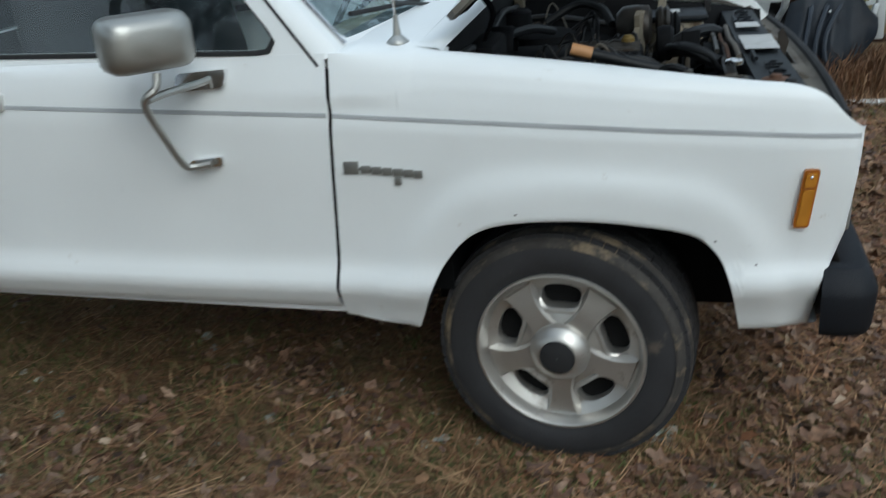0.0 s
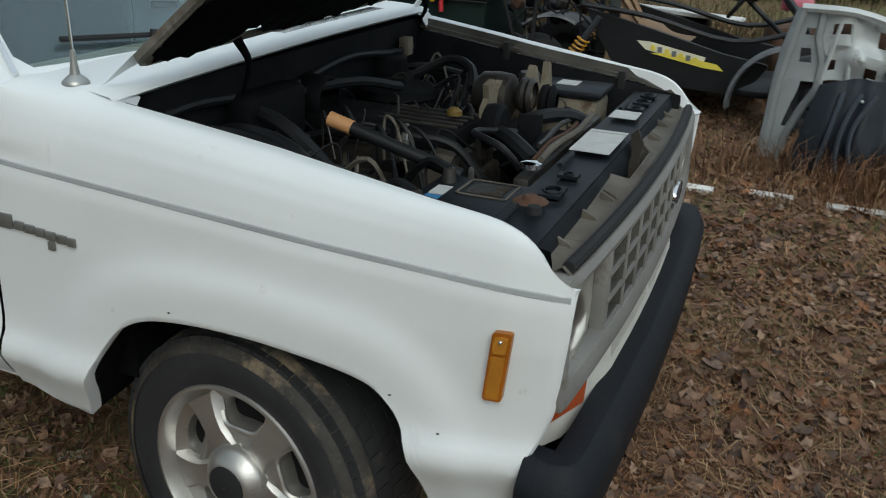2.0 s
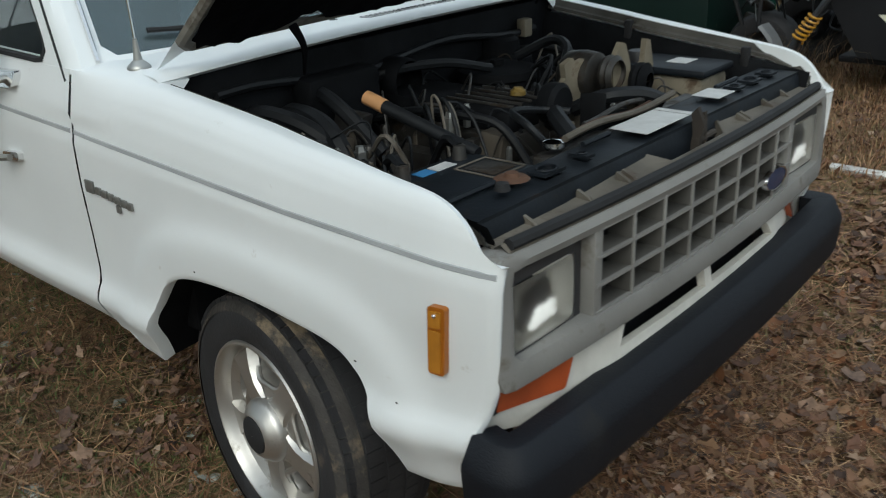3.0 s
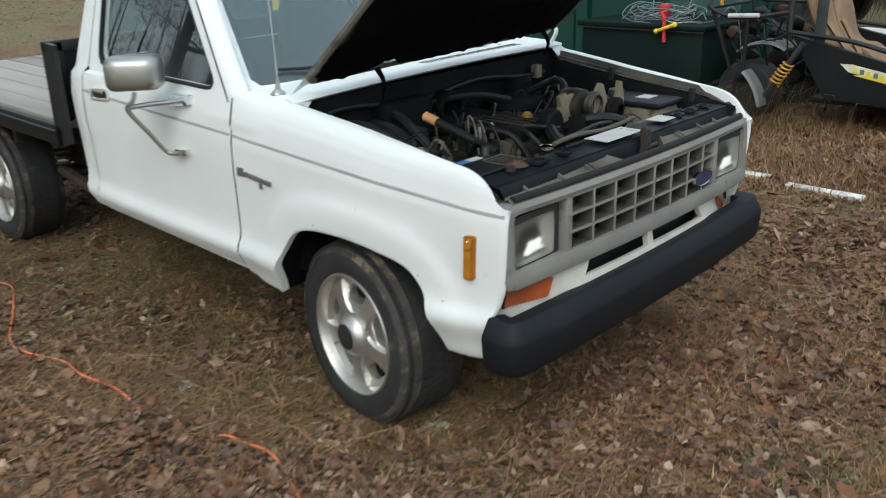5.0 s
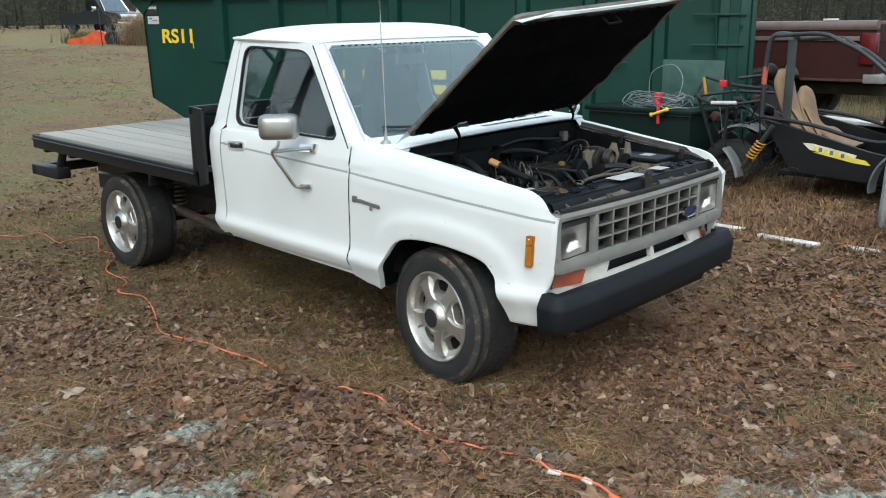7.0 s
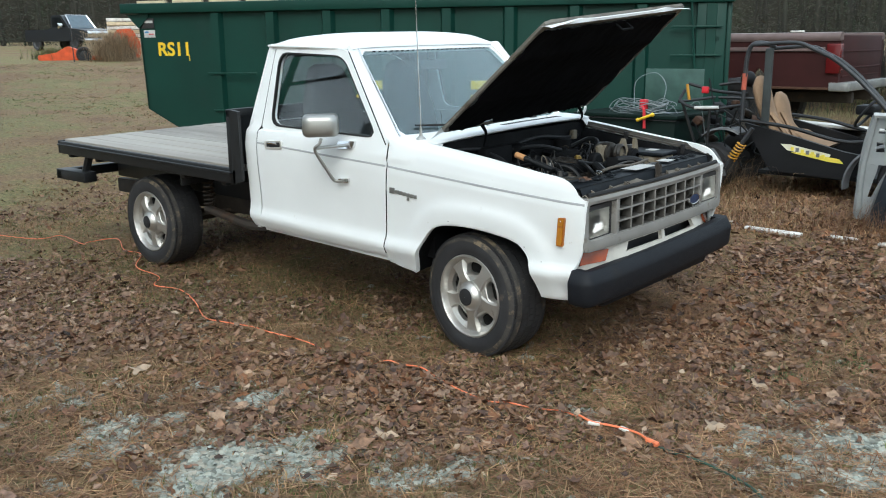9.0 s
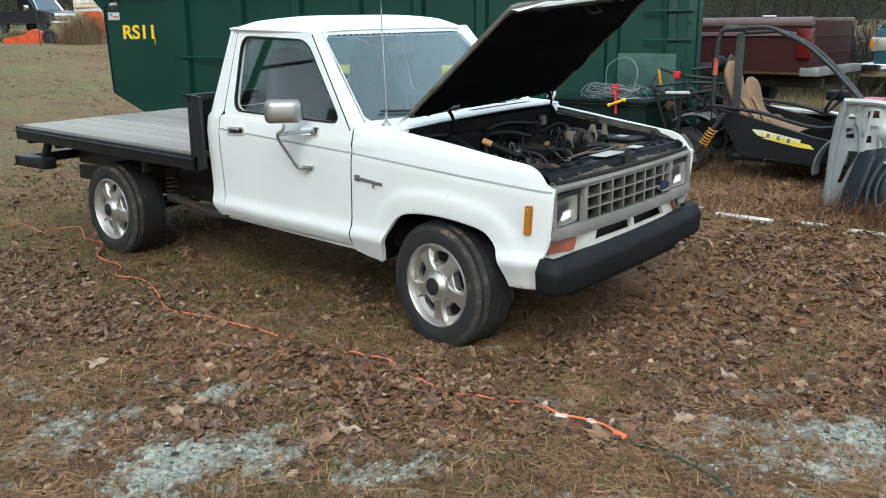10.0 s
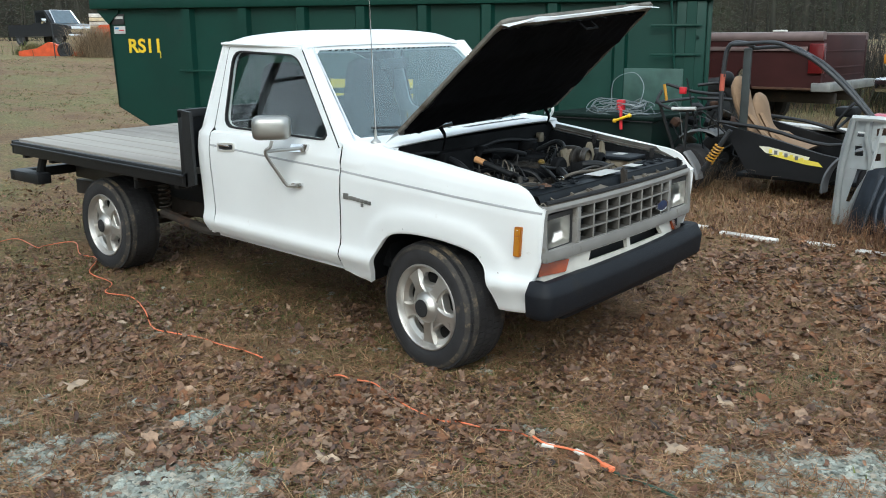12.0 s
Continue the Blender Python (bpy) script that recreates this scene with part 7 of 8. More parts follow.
# ---- dark green steel box with the cable coil ----
steel_box = thing("steel_box", "dark green steel box standing in dry grass", "metal box")
bm = bmesh.new()
box(bm, -2.12, -1.06, 3.56, 4.45, 0.22, 0.90, 0.015)
box(bm, -2.15, -1.03, 3.53, 4.48, 0.885, 0.925, 0.01)
part("box_body", bm, GREEN_DARK, steel_box)
part("box_lid_seam", boxed(-2.14, -1.04, 3.525, 3.532, 0.875, 0.883), SEAM, steel_box)
tagged(part("glass_sheet", boxed(-1.75, -1.12, 4.25, 4.262, 0.93, 1.33, 0.003, pose(0, 0, 0, 0, 0, 0)), mat("dusty_green_sheet", (0.05, 0.10, 0.085), 0.4, var=0.25)), "dusty grey-green sheet leaning behind the cable", "sheet")
coil = thing("cable_coil", "loose coil of thin grey cable on a steel box", "cable")
rng = random.Random(17)
for i in range(9):
    cx, cy = -1.50 + rng.uniform(-0.06, 0.06), 3.75 + rng.uniform(-0.05, 0.05)
    rx, ry = rng.uniform(0.2, 0.34), rng.uniform(0.10, 0.2)
    pts = [(cx + rx * math.cos(a), cy + ry * math.sin(a), 0.955 + 0.06 * rng.random() + 0.05 * math.sin(a + i)) for a in np.linspace(0, 6.1, 14)]
    part("cable_loop", tubed(pts, 0.004, 5, 3), WIRE, coil)
part("cable_arc", tubed([(-1.62, 3.8, 0.98), (-1.66, 3.9, 1.22), (-1.48, 3.95, 1.30), (-1.34, 3.9, 1.18), (-1.33, 3.8, 0.98)], 0.004, 5, 6), WIRE, coil)
part("cable_tail", tubed([(-1.25, 3.6, 0.95), (-1.0, 3.55, 0.96), (-0.85, 3.6, 1.05), (-0.8, 3.7, 0.6)], 0.004, 5, 6), WIRE, coil)
clamp = thing("cable_tool", "red and yellow hand tool hanging over a steel box", "tool")
part("red_clip", boxed(-1.47, -1.40, 3.62, 3.68, 0.96, 1.06, 0.012, None), RED_TOOL, clamp)
part("red_arm", tubed([(-1.44, 3.62, 1.0), (-1.36, 3.52, 0.97), (-1.345, 3.505, 0.80)], 0.014, 8), RED_TOOL, clamp)
part("yellow_grip", tubed([(-1.40, 3.49, 0.88), (-1.33, 3.485, 0.905), (-1.26, 3.49, 0.93)], 0.013, 10), YELLOW_TOOL, clamp)
for x, z in ((-1.405, 0.878), (-1.255, 0.932)):
    bm = bmesh.new()
    bmesh.ops.create_uvsphere(bm, u_segments=10, v_segments=8, radius=0.02, matrix=Matrix.Translation((x, 3.488, z)))
    part("grip_end", bm, YELLOW_TOOL, clamp)

# ---- go-kart buggy with a roll cage ----
buggy = thing("buggy", "derelict black off-road buggy with grey roll cage in grass", "buggy")
NY, FY = 3.52, 4.45
bm = bmesh.new()
prism(bm, rounded([(-0.40, 0.90), (-0.14, 0.50), (0.50, 0.47), (0.66, 0.56), (0.72, 0.66), (0.45, 0.70), (0.05, 0.80)], 0.03, 3), lambda u, v, w: (u, NY + w + 0.04 * (v - 0.5), v), 0.05)
part("side_panel", bm, BLACK_PLASTIC, buggy, "black plastic side panel with yellow decal")
bm = bmesh.new()
prism(bm, rounded([(-0.40, 0.90), (-0.14, 0.50), (0.50, 0.47), (0.66, 0.56), (0.72, 0.66), (0.45, 0.70), (0.05, 0.80)], 0.03, 3), lambda u, v, w: (u, FY - w, v), 0.05)
part("side_panel", bm, BLACK_PLASTIC, buggy)
part("floor_pan", boxed(-0.25, 0.75, NY + 0.03, FY - 0.03, 0.46, 0.50, 0.01), BLACK_PLASTIC, buggy)
for i, (pts, ma) in enumerate((([(-0.06, 0.735), (0.02, 0.735), (0.36, 0.672), (0.34, 0.625), (0.0, 0.685)], STICKER_PALE), ([(0.03, 0.668), (0.34, 0.612), (0.47, 0.602), (0.43, 0.638), (0.16, 0.675)], STICKER))):
    bm = bmesh.new()
    prism(bm, pts, lambda u, v, w: (u, NY + 0.04 * (v - 0.5) - 0.003 - 0.002 * i - w, v), 0.002)
    part("decal", bm, ma, buggy, "yellow and cream decal")
rng = random.Random(4)
for k in range(7):
    x = 0.03 + 0.043 * k
    z = 0.70 - 0.19 * (x - 0.03)
    part("decal_bar", boxed(x, x + 0.026, NY - 0.003 + 0.04 * (z - 0.5) - 0.008, NY + 0.04 * (z - 0.5) - 0.005, z - 0.016, z + 0.016), GREY_PLASTIC if k % 2 else STICKER, buggy)
part("cage_hoop", tubed([(-0.41, NY, 0.92), (-0.41, NY, 1.2), (-0.39, NY, 1.50), (-0.33, NY + 0.04, 1.575), (-0.33, NY + 0.40, 1.545), (-0.37, NY + 0.44, 1.46), (-0.41, NY + 0.5, 0.6)], 0.019, 10, 4), GREY_TUBE, buggy, "grey roll hoop")
part("hoop_tape", tubed([(-0.412, NY, 1.18), (-0.408, NY, 1.32)], 0.0215, 10), mat("red_tape", (0.45, 0.1, 0.06), 0.6, var=0.2), buggy, "faded red wrap")
for y, wide, drop in ((NY, 0.0, 0.0), (FY, 0.42, 0.035)):
    part("cage_bar", tubed([(x, NY + wide * (1 - 0.75 * k / 6), z - drop) for k, (x, z) in enumerate(((-0.36, 1.56), (0.0, 1.575), (0.16, 1.52), (0.34, 1.43), (0.56, 1.25), (0.80, 1.0), (0.90, 0.88)))], 0.017, 10, 5), GREY_TUBE, buggy, "curved grey cage bar")
    part("cage_rail", tubed([(0.9, y, 0.88), (0.5, y, 0.78), (0.0, y, 0.88), (-0.41, y, 0.92)], 0.016, 8, 4), BLACK, buggy)
for x, z in ((0.08, 1.55), (0.22, 1.49)):
    part("cage_cross", tubed([(x, NY, z), (x, NY + 0.3, z - 0.03)], 0.014, 8), GREY_TUBE, buggy)
part("cage_plate", boxed(-0.255, -0.185, NY + 0.02, NY + 0.05, 0.72, 1.53, 0.012), mat("grey_green_foam", (0.035, 0.042, 0.042), 0.8, var=0.2), buggy, "grey padded upright")
for y, lift in ((NY + 0.20, 0.0), (FY - 0.25, -0.16)):
    line = smooth_path([(-0.36, 0, 1.29 + lift), (-0.33, 0, 1.18 + lift), (-0.28, 0, 1.02 + lift), (-0.21, 0, 0.88 + lift * 0.6), (-0.12, 0, 0.77), (0.0, 0, 0.69), (0.16, 0, 0.67)], 4)
    bm = bmesh.new()
    rows = []
    for i, p in enumerate(line):
        t = i / (len(line) - 1)
        half = 0.165 * min(1.0, (t * 5.0 + 0.12)) ** 0.5 * (1 - 0.22 * math.sin(math.pi * t) ** 4)
        thick = 0.045 * min(1.0, t * 8 + 0.3)
        rows.append([(p.x + thick * math.cos(a) * 0.9, y + half * math.copysign(abs(math.sin(a)) ** 0.6, math.sin(a)), p.z + thick * math.cos(a) * 0.6) for a in np.linspace(0, 2 * math.pi, 15)[:-1]])
    grid(bm, rows, True, 0, True)
    seat = part("bucket_seat", bm, TAN, buggy, "worn tan vinyl bucket seat")
bm = bmesh.new()
bmesh.ops.create_uvsphere(bm, u_segments=16, v_segments=10, radius=0.085, matrix=Matrix.Translation((-0.52, NY + 0.35, 1.26)) @ Matrix.Diagonal((0.75, 1.0, 0.85, 1)))
part("headrest", bm, BLACK_PLASTIC, buggy, "black rounded headrest")
for y, z in ((NY + 0.1, 0.80), (NY + 0.35, 0.74)):
    part("seat_belt", tubed([(-0.2, y, 0.98), (-0.05, y, z), (0.12, y - 0.02, 0.66)], 0.02, 4), TAN, buggy)
part("steering_column", tubed([(0.80, 3.95, 0.75), (0.52, 3.95, 0.98)], 0.015, 8), BLACK, buggy)
ringp = [pose(0.5, 3.95, 1.0, 0, -55, 0) @ Vector((0.15 * math.cos(a), 0.15 * math.sin(a), 0)) for a in np.linspace(0, 6.2832, 25)]
part("steering_wheel", tubed(ringp, 0.014, 6), BLACK, buggy, "black steering wheel")
part("dash_pod", boxed(0.42, 0.58, 3.85, 4.05, 0.98, 1.06, 0.02), BLACK_PLASTIC, buggy)
part("pink_flag", boxed(0.72, 0.90, 3.70, 3.90, 0.96, 1.02, 0.02, None), mat("faded_pink_plastic", (0.45, 0.1, 0.14), 0.5, var=0.2), buggy, "faded pink nose piece")


def small_wheel(parent, x, y, z, r, w):
    bm = bmesh.new()
    lathe(bm, [(r * 0.5, -w * 0.42), (r * 0.62, -w * 0.5), (r * 0.9, -w * 0.5), (r, -w * 0.32), (r, w * 0.32), (r * 0.9, w * 0.5), (r * 0.62, w * 0.5), (r * 0.5, w * 0.42)], (x, y, z), "y", 32)
    wheel_ob = part("wheel", bm, TYRE, parent, "knobbly black tyre")
    bm = bmesh.new()
    lathe(bm, [(0.001, -w * 0.2), (r * 0.2, -w * 0.2), (r * 0.3, -w * 0.08), (r * 0.5, -w * 0.1), (r * 0.56, -w * 0.44), (r * 0.6, -w * 0.44)], (x, y, z), "y", 24)
    part("rim", bm, GREY_TUBE, wheel_ob)


small_wheel(buggy, 0.98, 3.55, 0.50, 0.24, 0.20)
small_wheel(buggy, 0.98, 4.45, 0.50, 0.24, 0.20)
small_wheel(buggy, -0.78, 3.80, 0.46, 0.22, 0.22)
small_wheel(buggy, -0.72, 4.45, 0.50, 0.26, 0.26)


def guard(parent, cx, cz, r, a0, a1, y0, y1, material):
    bm = bmesh.new()
    rows = []
    for a in np.linspace(radians(a0), radians(a1), 14):
        c, s = math.cos(a), math.sin(a)
        rows.append([(cx + r * c, y0, cz + r * s), (cx + (r + 0.018) * c, y0 + 0.015, cz + (r + 0.018) * s), (cx + (r + 0.018) * c, y1 - 0.015, cz + (r + 0.018) * s), (cx + r * c, y1, cz + r * s), (cx + (r - 0.012) * c, (y0 + y1) / 2, cz + (r - 0.012) * s)])
    grid(bm, rows, True, 0, True)
    return part("mudguard", bm, material, parent, "grey plastic mudguard")


guard(buggy, 0.86, 0.45, 0.33, 95, 185, 3.34, 3.50, GREY_PLASTIC)
guard(buggy, -0.90, 0.36, 0.38, 10, 50, 3.36, 3.50, GREY_PLASTIC)
guard(buggy, -0.62, 0.52, 0.30, 60, 130, 3.6, 3.85, GREY_PLASTIC)
for x, y in ((-0.46, 3.46), (-0.52, 4.3)):
    bm = bmesh.new()
    m = pose(x, y, 0.58, 0, 32, 0)
    tube(bm, [m @ Vector((0.036 * math.cos(a), 0.036 * math.sin(a), 0.17 * a / 38)) for a in np.linspace(0, 38, 90)], 0.0075, 5)
    part("shock_spring", bm, SPRING, buggy, "yellow shock-absorber spring")
    part("shock_body", tubed([m @ Vector((0, 0, -0.1)), m @ Vector((0, 0, 0.33))], 0.02, 8), GREY_TUBE, buggy)
# engine rack at the back
for pts in ([(-0.41, 3.55, 1.05), (-0.75, 3.50, 1.0), (-0.98, 3.50, 1.06), (-1.0, 3.60, 1.16)], [(-1.0, 3.5, 1.06), (-1.02, 4.3, 1.06)], [(-0.41, 4.4, 1.05), (-0.98, 4.3, 1.06)], [(-0.7, 3.5, 1.0), (-0.72, 3.52, 0.6)], [(-0.41, 3.6, 1.14), (-0.7, 3.6, 1.16), (-0.95, 3.58, 1.22)], [(-0.98, 3.52, 1.06), (-0.85, 3.6, 0.62)], [(-0.8, 3.9, 1.2), (-0.6, 3.95, 1.22), (-0.42, 3.9, 1.15)]):
    part("rack_tube", tubed(pts, 0.014, 8, 4), BLACK, buggy)
part("rack_label", tubed([(-0.62, 3.492, 1.022), (-0.84, 3.488, 1.012)], 0.0155, 8), PAPER, buggy, "pale worn tube sleeve")
part("yellow_handle", tubed([(-0.90, 3.5, 1.08), (-0.93, 3.5, 1.22)], 0.013, 8), SPRING, buggy, "yellow lever")
part("red_switch", boxed(-0.80, -0.74, 3.52, 3.56, 1.14, 1.20, 0.008), RED_TOOL, buggy)
rng = random.Random(23)
for i in range(24):
    bm = bmesh.new()
    s = rng.uniform(0.02, 0.06)
    box(bm, -s, s, -s * 0.6, s, -s * 0.7, s * 0.7, s * 0.4, pose(rng.uniform(-1.0, -0.5), rng.uniform(3.65, 4.3), rng.uniform(0.55, 1.08), rng.uniform(0, 40), rng.uniform(0, 40), rng.uniform(0, 90)))
    part("engine_piece", bm, rng.choice((BLACK_PLASTIC, BAY, BAY_METAL, RUST)), buggy)
for i in range(14):
    a = Vector((rng.uniform(-1.05, -0.4), rng.uniform(3.5, 4.2), rng.uniform(0.5, 1.0)))
    pts = [a + Vector((rng.uniform(-0.2, 0.2), rng.uniform(-0.15, 0.15), rng.uniform(-0.15, 0.2))) * k for k in range(3)]
    part("loose_cable", tubed(pts, 0.007, 6, 5), HOSE, buggy)

# white sheet and scrap behind the buggy
tagged(part("white_sheet", boxed(-0.45, 0.45, -0.28, 0.28, -0.014, 0.014, 0.012, pose(0.0, 4.75, 0.80, -4, 3, 0)), PVC), "white plastic sheet lying on scrap", "sheet")
for i, (x, y, z, s, ma, lab) in enumerate(((-0.05, 4.85, 0.50, 0.25, BLACK_PLASTIC, "black plastic crate under the sheet"), (0.85, 5.1, 0.5, 0.25, RUST, "rusty scrap metal lump"), (1.35, 4.9, 0.50, 0.22, BLACK_PLASTIC, "dark scrap part in the grass"))):
    bm = bmesh.new()
    box(bm, -s, s, -s * 0.7, s * 0.7, -s, s, 0.04, pose(x, y, z, 0, 0, 20 * i))
    for v in bm.verts:
        v.co += Vector((0.03, 0.03, 0.03)) * noise.noise(v.co * 5)
    tagged(part("scrap_piece", bm, ma), lab, "scrap")

# ---- sheet-metal front clip of another vehicle, leaning in the grass ----
clip = thing("front_clip", "grey-white sheet metal vehicle front section with black wheel liner", "car part")
CY = 2.86


def lean_y(z):
    return CY - 0.05 * (z - 0.6)


# folded front post with a pointed foot
post = [(0.782, 0.21), (0.786, 0.34), (0.79, 0.52), (0.80, 0.70), (0.822, 0.86), (0.862, 1.06)]
bm = bmesh.new()
rows = []
for i, (x, z) in enumerate(post):
    w = 0.012 if i == 0 else 0.03 + 0.004 * math.sin(i * 2.1)
    rows.append([(x - w, lean_y(z) + 0.03, z), (x - w * 0.8, lean_y(z) - 0.012, z), (x, lean_y(z) - 0.03, z), (x + w * 0.7, lean_y(z) - 0.018, z), (x + w, lean_y(z) + 0.012, z + 0.01), (x + w * 1.3, lean_y(z) + 0.03, z + 0.01)])
grid(bm, rows)
bmesh.ops.solidify(bm, geom=bm.faces[:], thickness=0.006)
part("front_post", bm, GALV, clip, "folded grey-white post with a pointed foot", sharp=25)
# inner rail and the bridges between, leaving open slots
rail = [(0.855, 0.27), (0.875, 0.42), (0.93, 0.56), (0.985, 0.67), (0.99, 0.80), (0.95, 0.92), (0.955, 1.05)]
bm = bmesh.new()
grid(bm, [[(x - 0.018, lean_y(z) + 0.02, z), (x - 0.010, lean_y(z) - 0.012, z), (x + 0.014, lean_y(z) - 0.008, z), (x + 0.026, lean_y(z) + 0.02, z)] for x, z in rail])
bmesh.ops.solidify(bm, geom=bm.faces[:], thickness=0.005)
part("inner_rail", bm, GALV, clip, sharp=25)
for z0, z1, u0, u1 in ((0.25, 0.46, 0, 1), (0.46, 0.70, 0, 0.55), (0.70, 0.795, 0, 1), (0.795, 0.865, 0, 0.35), (0.795, 0.865, 0.7, 1), (0.865, 0.93, 0, 1), (0.93, 0.965, 0, 0.4), (0.965, 1.06, 0, 1)):
    rows = []
    for z in np.linspace(z0, z1, 5):
        x0, x1 = lerp_table([(c, d) for d, c in post], z) + 0.012, lerp_table([(c, d) for d, c in rail], z)
        rows.append([(x0 + (x1 - x0) * (u0 + (u1 - u0) * t), lean_y(z) + 0.004 + 0.008 * noise.noise((z * 14, t * 3, 6.0)), z) for t in np.linspace(0, 1, 5)])
    bm = bmesh.new()
    grid(bm, rows)
    bmesh.ops.solidify(bm, geom=bm.faces[:], thickness=0.005)
    part("web_plate", bm, GALV, clip)
# crumpled inner apron with a bulge and holes
bm = bmesh.new()
rows = []
for u in np.linspace(0, 1, 18):
    row = []
    for v in np.linspace(0, 1, 14):
        x, z = 0.975 + 0.33 * u, 0.70 + 0.02 * math.sin(5 * u) + 0.33 * v
        y = lean_y(z) + 0.02 + 0.02 * noise.noise((x * 9, z * 9, 2.0)) - 0.05 * math.exp(-((x - 1.16) ** 2 + (z - 0.84) ** 2) / 0.004) + 0.025 * math.sin(22 * x) * (v > 0.5)
        row.append((x, y, z))
    rows.append(row)
grid(bm, rows)
doomed = [f for f in bm.faces if any(abs(f.calc_center_median().x - x) < w and abs(f.calc_center_median().z - z) < h for x, z, w, h in ((1.03, 0.80, 0.03, 0.025), (1.06, 0.97, 0.05, 0.025), (1.21, 0.76, 0.03, 0.03), (1.25, 0.93, 0.02, 0.04)))]
bmesh.ops.delete(bm, geom=doomed, context="FACES")
bmesh.ops.solidify(bm, geom=bm.faces[:], thickness=0.005)
panel = part("apron_panel", bm, GALV, clip, "dented grey-white inner apron with openings", sharp=35)
part("apron_back", boxed(0.98, 1.30, CY + 0.10, CY + 0.12, 0.66, 1.02, 0.01), RUST, clip)
part("top_flange", tubed([(0.855, CY - 0.03, 1.06), (1.10, CY - 0.04, 1.055), (1.32, CY - 0.03, 1.00), (1.55, CY - 0.02, 0.945)], 0.022, 6, 3), GALV, clip)
for x0, z0, x1, z1 in ((1.0, 0.70, 1.05, 1.02), (1.12, 0.72, 1.10, 1.03)):
    part("pressed_rib", tubed([(x0, CY - 0.006, z0), (x1, CY - 0.02, z1)], 0.011, 6), GALV, panel)
# lamp frame with two open windows
for z0, z1 in ((0.80, 0.93), (0.68, 0.785)):
    bm = bmesh.new()
    ring(bm, resample([(1.29, z0 - 0.02), (1.47, z0 - 0.02), (1.47, z1 + 0.015), (1.29, z1 + 0.015)], 40), resample(rounded([(1.35, z0), (1.445, z0), (1.445, z1), (1.35, z1)], 0.02, 3), 40), lambda u, v, w: (u, CY - 0.01 + w, v), 0.012)
    part("lamp_frame", bm, GALV, clip)
for i, (x, z) in enumerate(((1.31, 0.90), (1.31, 0.75), (1.46, 0.62), (1.52, 0.86))):
    bm = bmesh.new()
    box(bm, -0.014, 0.014, -0.02, 0.02, -0.05, 0.05, 0.006, pose(x, CY - 0.025, z, 0, 12 * (-1) ** i, 0))
    part("bent_tab", bm, GALV, clip)
# the black liner, a ribbed sheet draped over the wheel opening
bm = bmesh.new()
rows = []
for u in np.linspace(0, 1, 34):
    x_top, x_low = 1.00 + 0.47 * u, 0.90 + 0.55 * u
    z_top = 0.60 + 0.15 * math.sin(math.pi * min(1, 0.18 + 0.75 * u)) ** 0.6 - 0.06 * max(0, u - 0.8) / 0.2
    z_low = 0.25 + 0.01 * math.sin(9 * u) + 0.26 * max(0.0, (u - 0.55) / 0.45) ** 1.6
    fold = 0.022 * math.sin(u * 13 + 0.6) * (1 - u * 0.3) + 0.004 * math.sin(u * 41)
    row = []
    for v in np.linspace(0, 1, 16):
        x, z = x_low + (x_top - x_low) * v, z_low + (z_top - z_low) * v
        row.append((x, CY - 0.05 - 0.20 * math.cos(v * 1.5) ** 0.8 * (0.55 + 0.45 * math.sin(math.pi * u)) - fold * (1.15 - 0.6 * v) - 0.03 * noise.noise((x * 5, z * 5, 3.0)), z + 0.02 * noise.noise((u * 7, v * 2, 9.0))))
    rows.append(row)
grid(bm, rows)
bmesh.ops.solidify(bm, geom=bm.faces[:], thickness=0.006)
part("wheel_liner", bm, LINER, clip, "crumpled blue-black plastic wheel liner", sharp=70)
for k, (u0, r0) in enumerate(((0.25, 0.0), (0.45, 0.05), (0.62, 0.09))):  # moulded ribs
    pts = []
    for v in np.linspace(0.12, 0.92, 12):
        x = (0.90 + 0.55 * u0) * (1 - v) + (1.00 + 0.47 * u0) * v - r0 * math.sin(math.pi * v)
        z = 0.27 + 0.45 * v
        pts.append((x, CY - 0.06 - 0.20 * math.cos(v * 1.5) ** 0.8 * (0.55 + 0.45 * math.sin(math.pi * u0)) - 0.02, z))
    part("liner_rib", tubed(pts, 0.012, 6), LINER, clip)
for x, z in ((1.20, 0.66), (1.05, 0.42), (1.30, 0.50)):
    bm = bmesh.new()
    bmesh.ops.create_uvsphere(bm, u_segments=8, v_segments=6, radius=0.008, matrix=Matrix.Translation((x, CY - 0.18, z)))
    part("liner_clip", bm, GALV, clip)
part("upper_beam", boxed(1.45, 3.1, CY - 0.02, CY + 0.05, 0.885, 0.945, 0.012), GALV, clip, "cross beam with bolt holes")
part("lower_beam", boxed(1.45, 3.1, CY - 0.02, CY + 0.05, 0.45, 0.49, 0.012), RUST, clip)
for x in (1.50, 1.64):
    part("upright", boxed(x - 0.025, x + 0.025, CY - 0.03, CY + 0.04, 0.47, 0.90, 0.01), GALV, clip)
part("lamp_bracket", boxed(1.53, 1.61, CY - 0.02, CY + 0.0, 0.55, 0.80, 0.006), GALV, clip)
rad = part("radiator_core", boxed(1.70, 2.40, CY - 0.05, CY - 0.02, 0.49, 0.82, 0.005), FINS, clip, "finned grey radiator")
for i in range(16):
    z = 0.495 + i * 0.0195
    part("radiator_fin", boxed(1.715, 2.385, CY - 0.062, CY - 0.05, z, z + 0.010, 0.002), FINS, rad)
part("radiator_pipe", tubed([(1.62, CY - 0.06, 0.84), (2.45, CY - 0.06, 0.835)], 0.012, 8), GALV, rad)
part("radiator_side", boxed(1.675, 1.705, CY - 0.06, CY - 0.01, 0.46, 0.82, 0.005), GALV, rad)

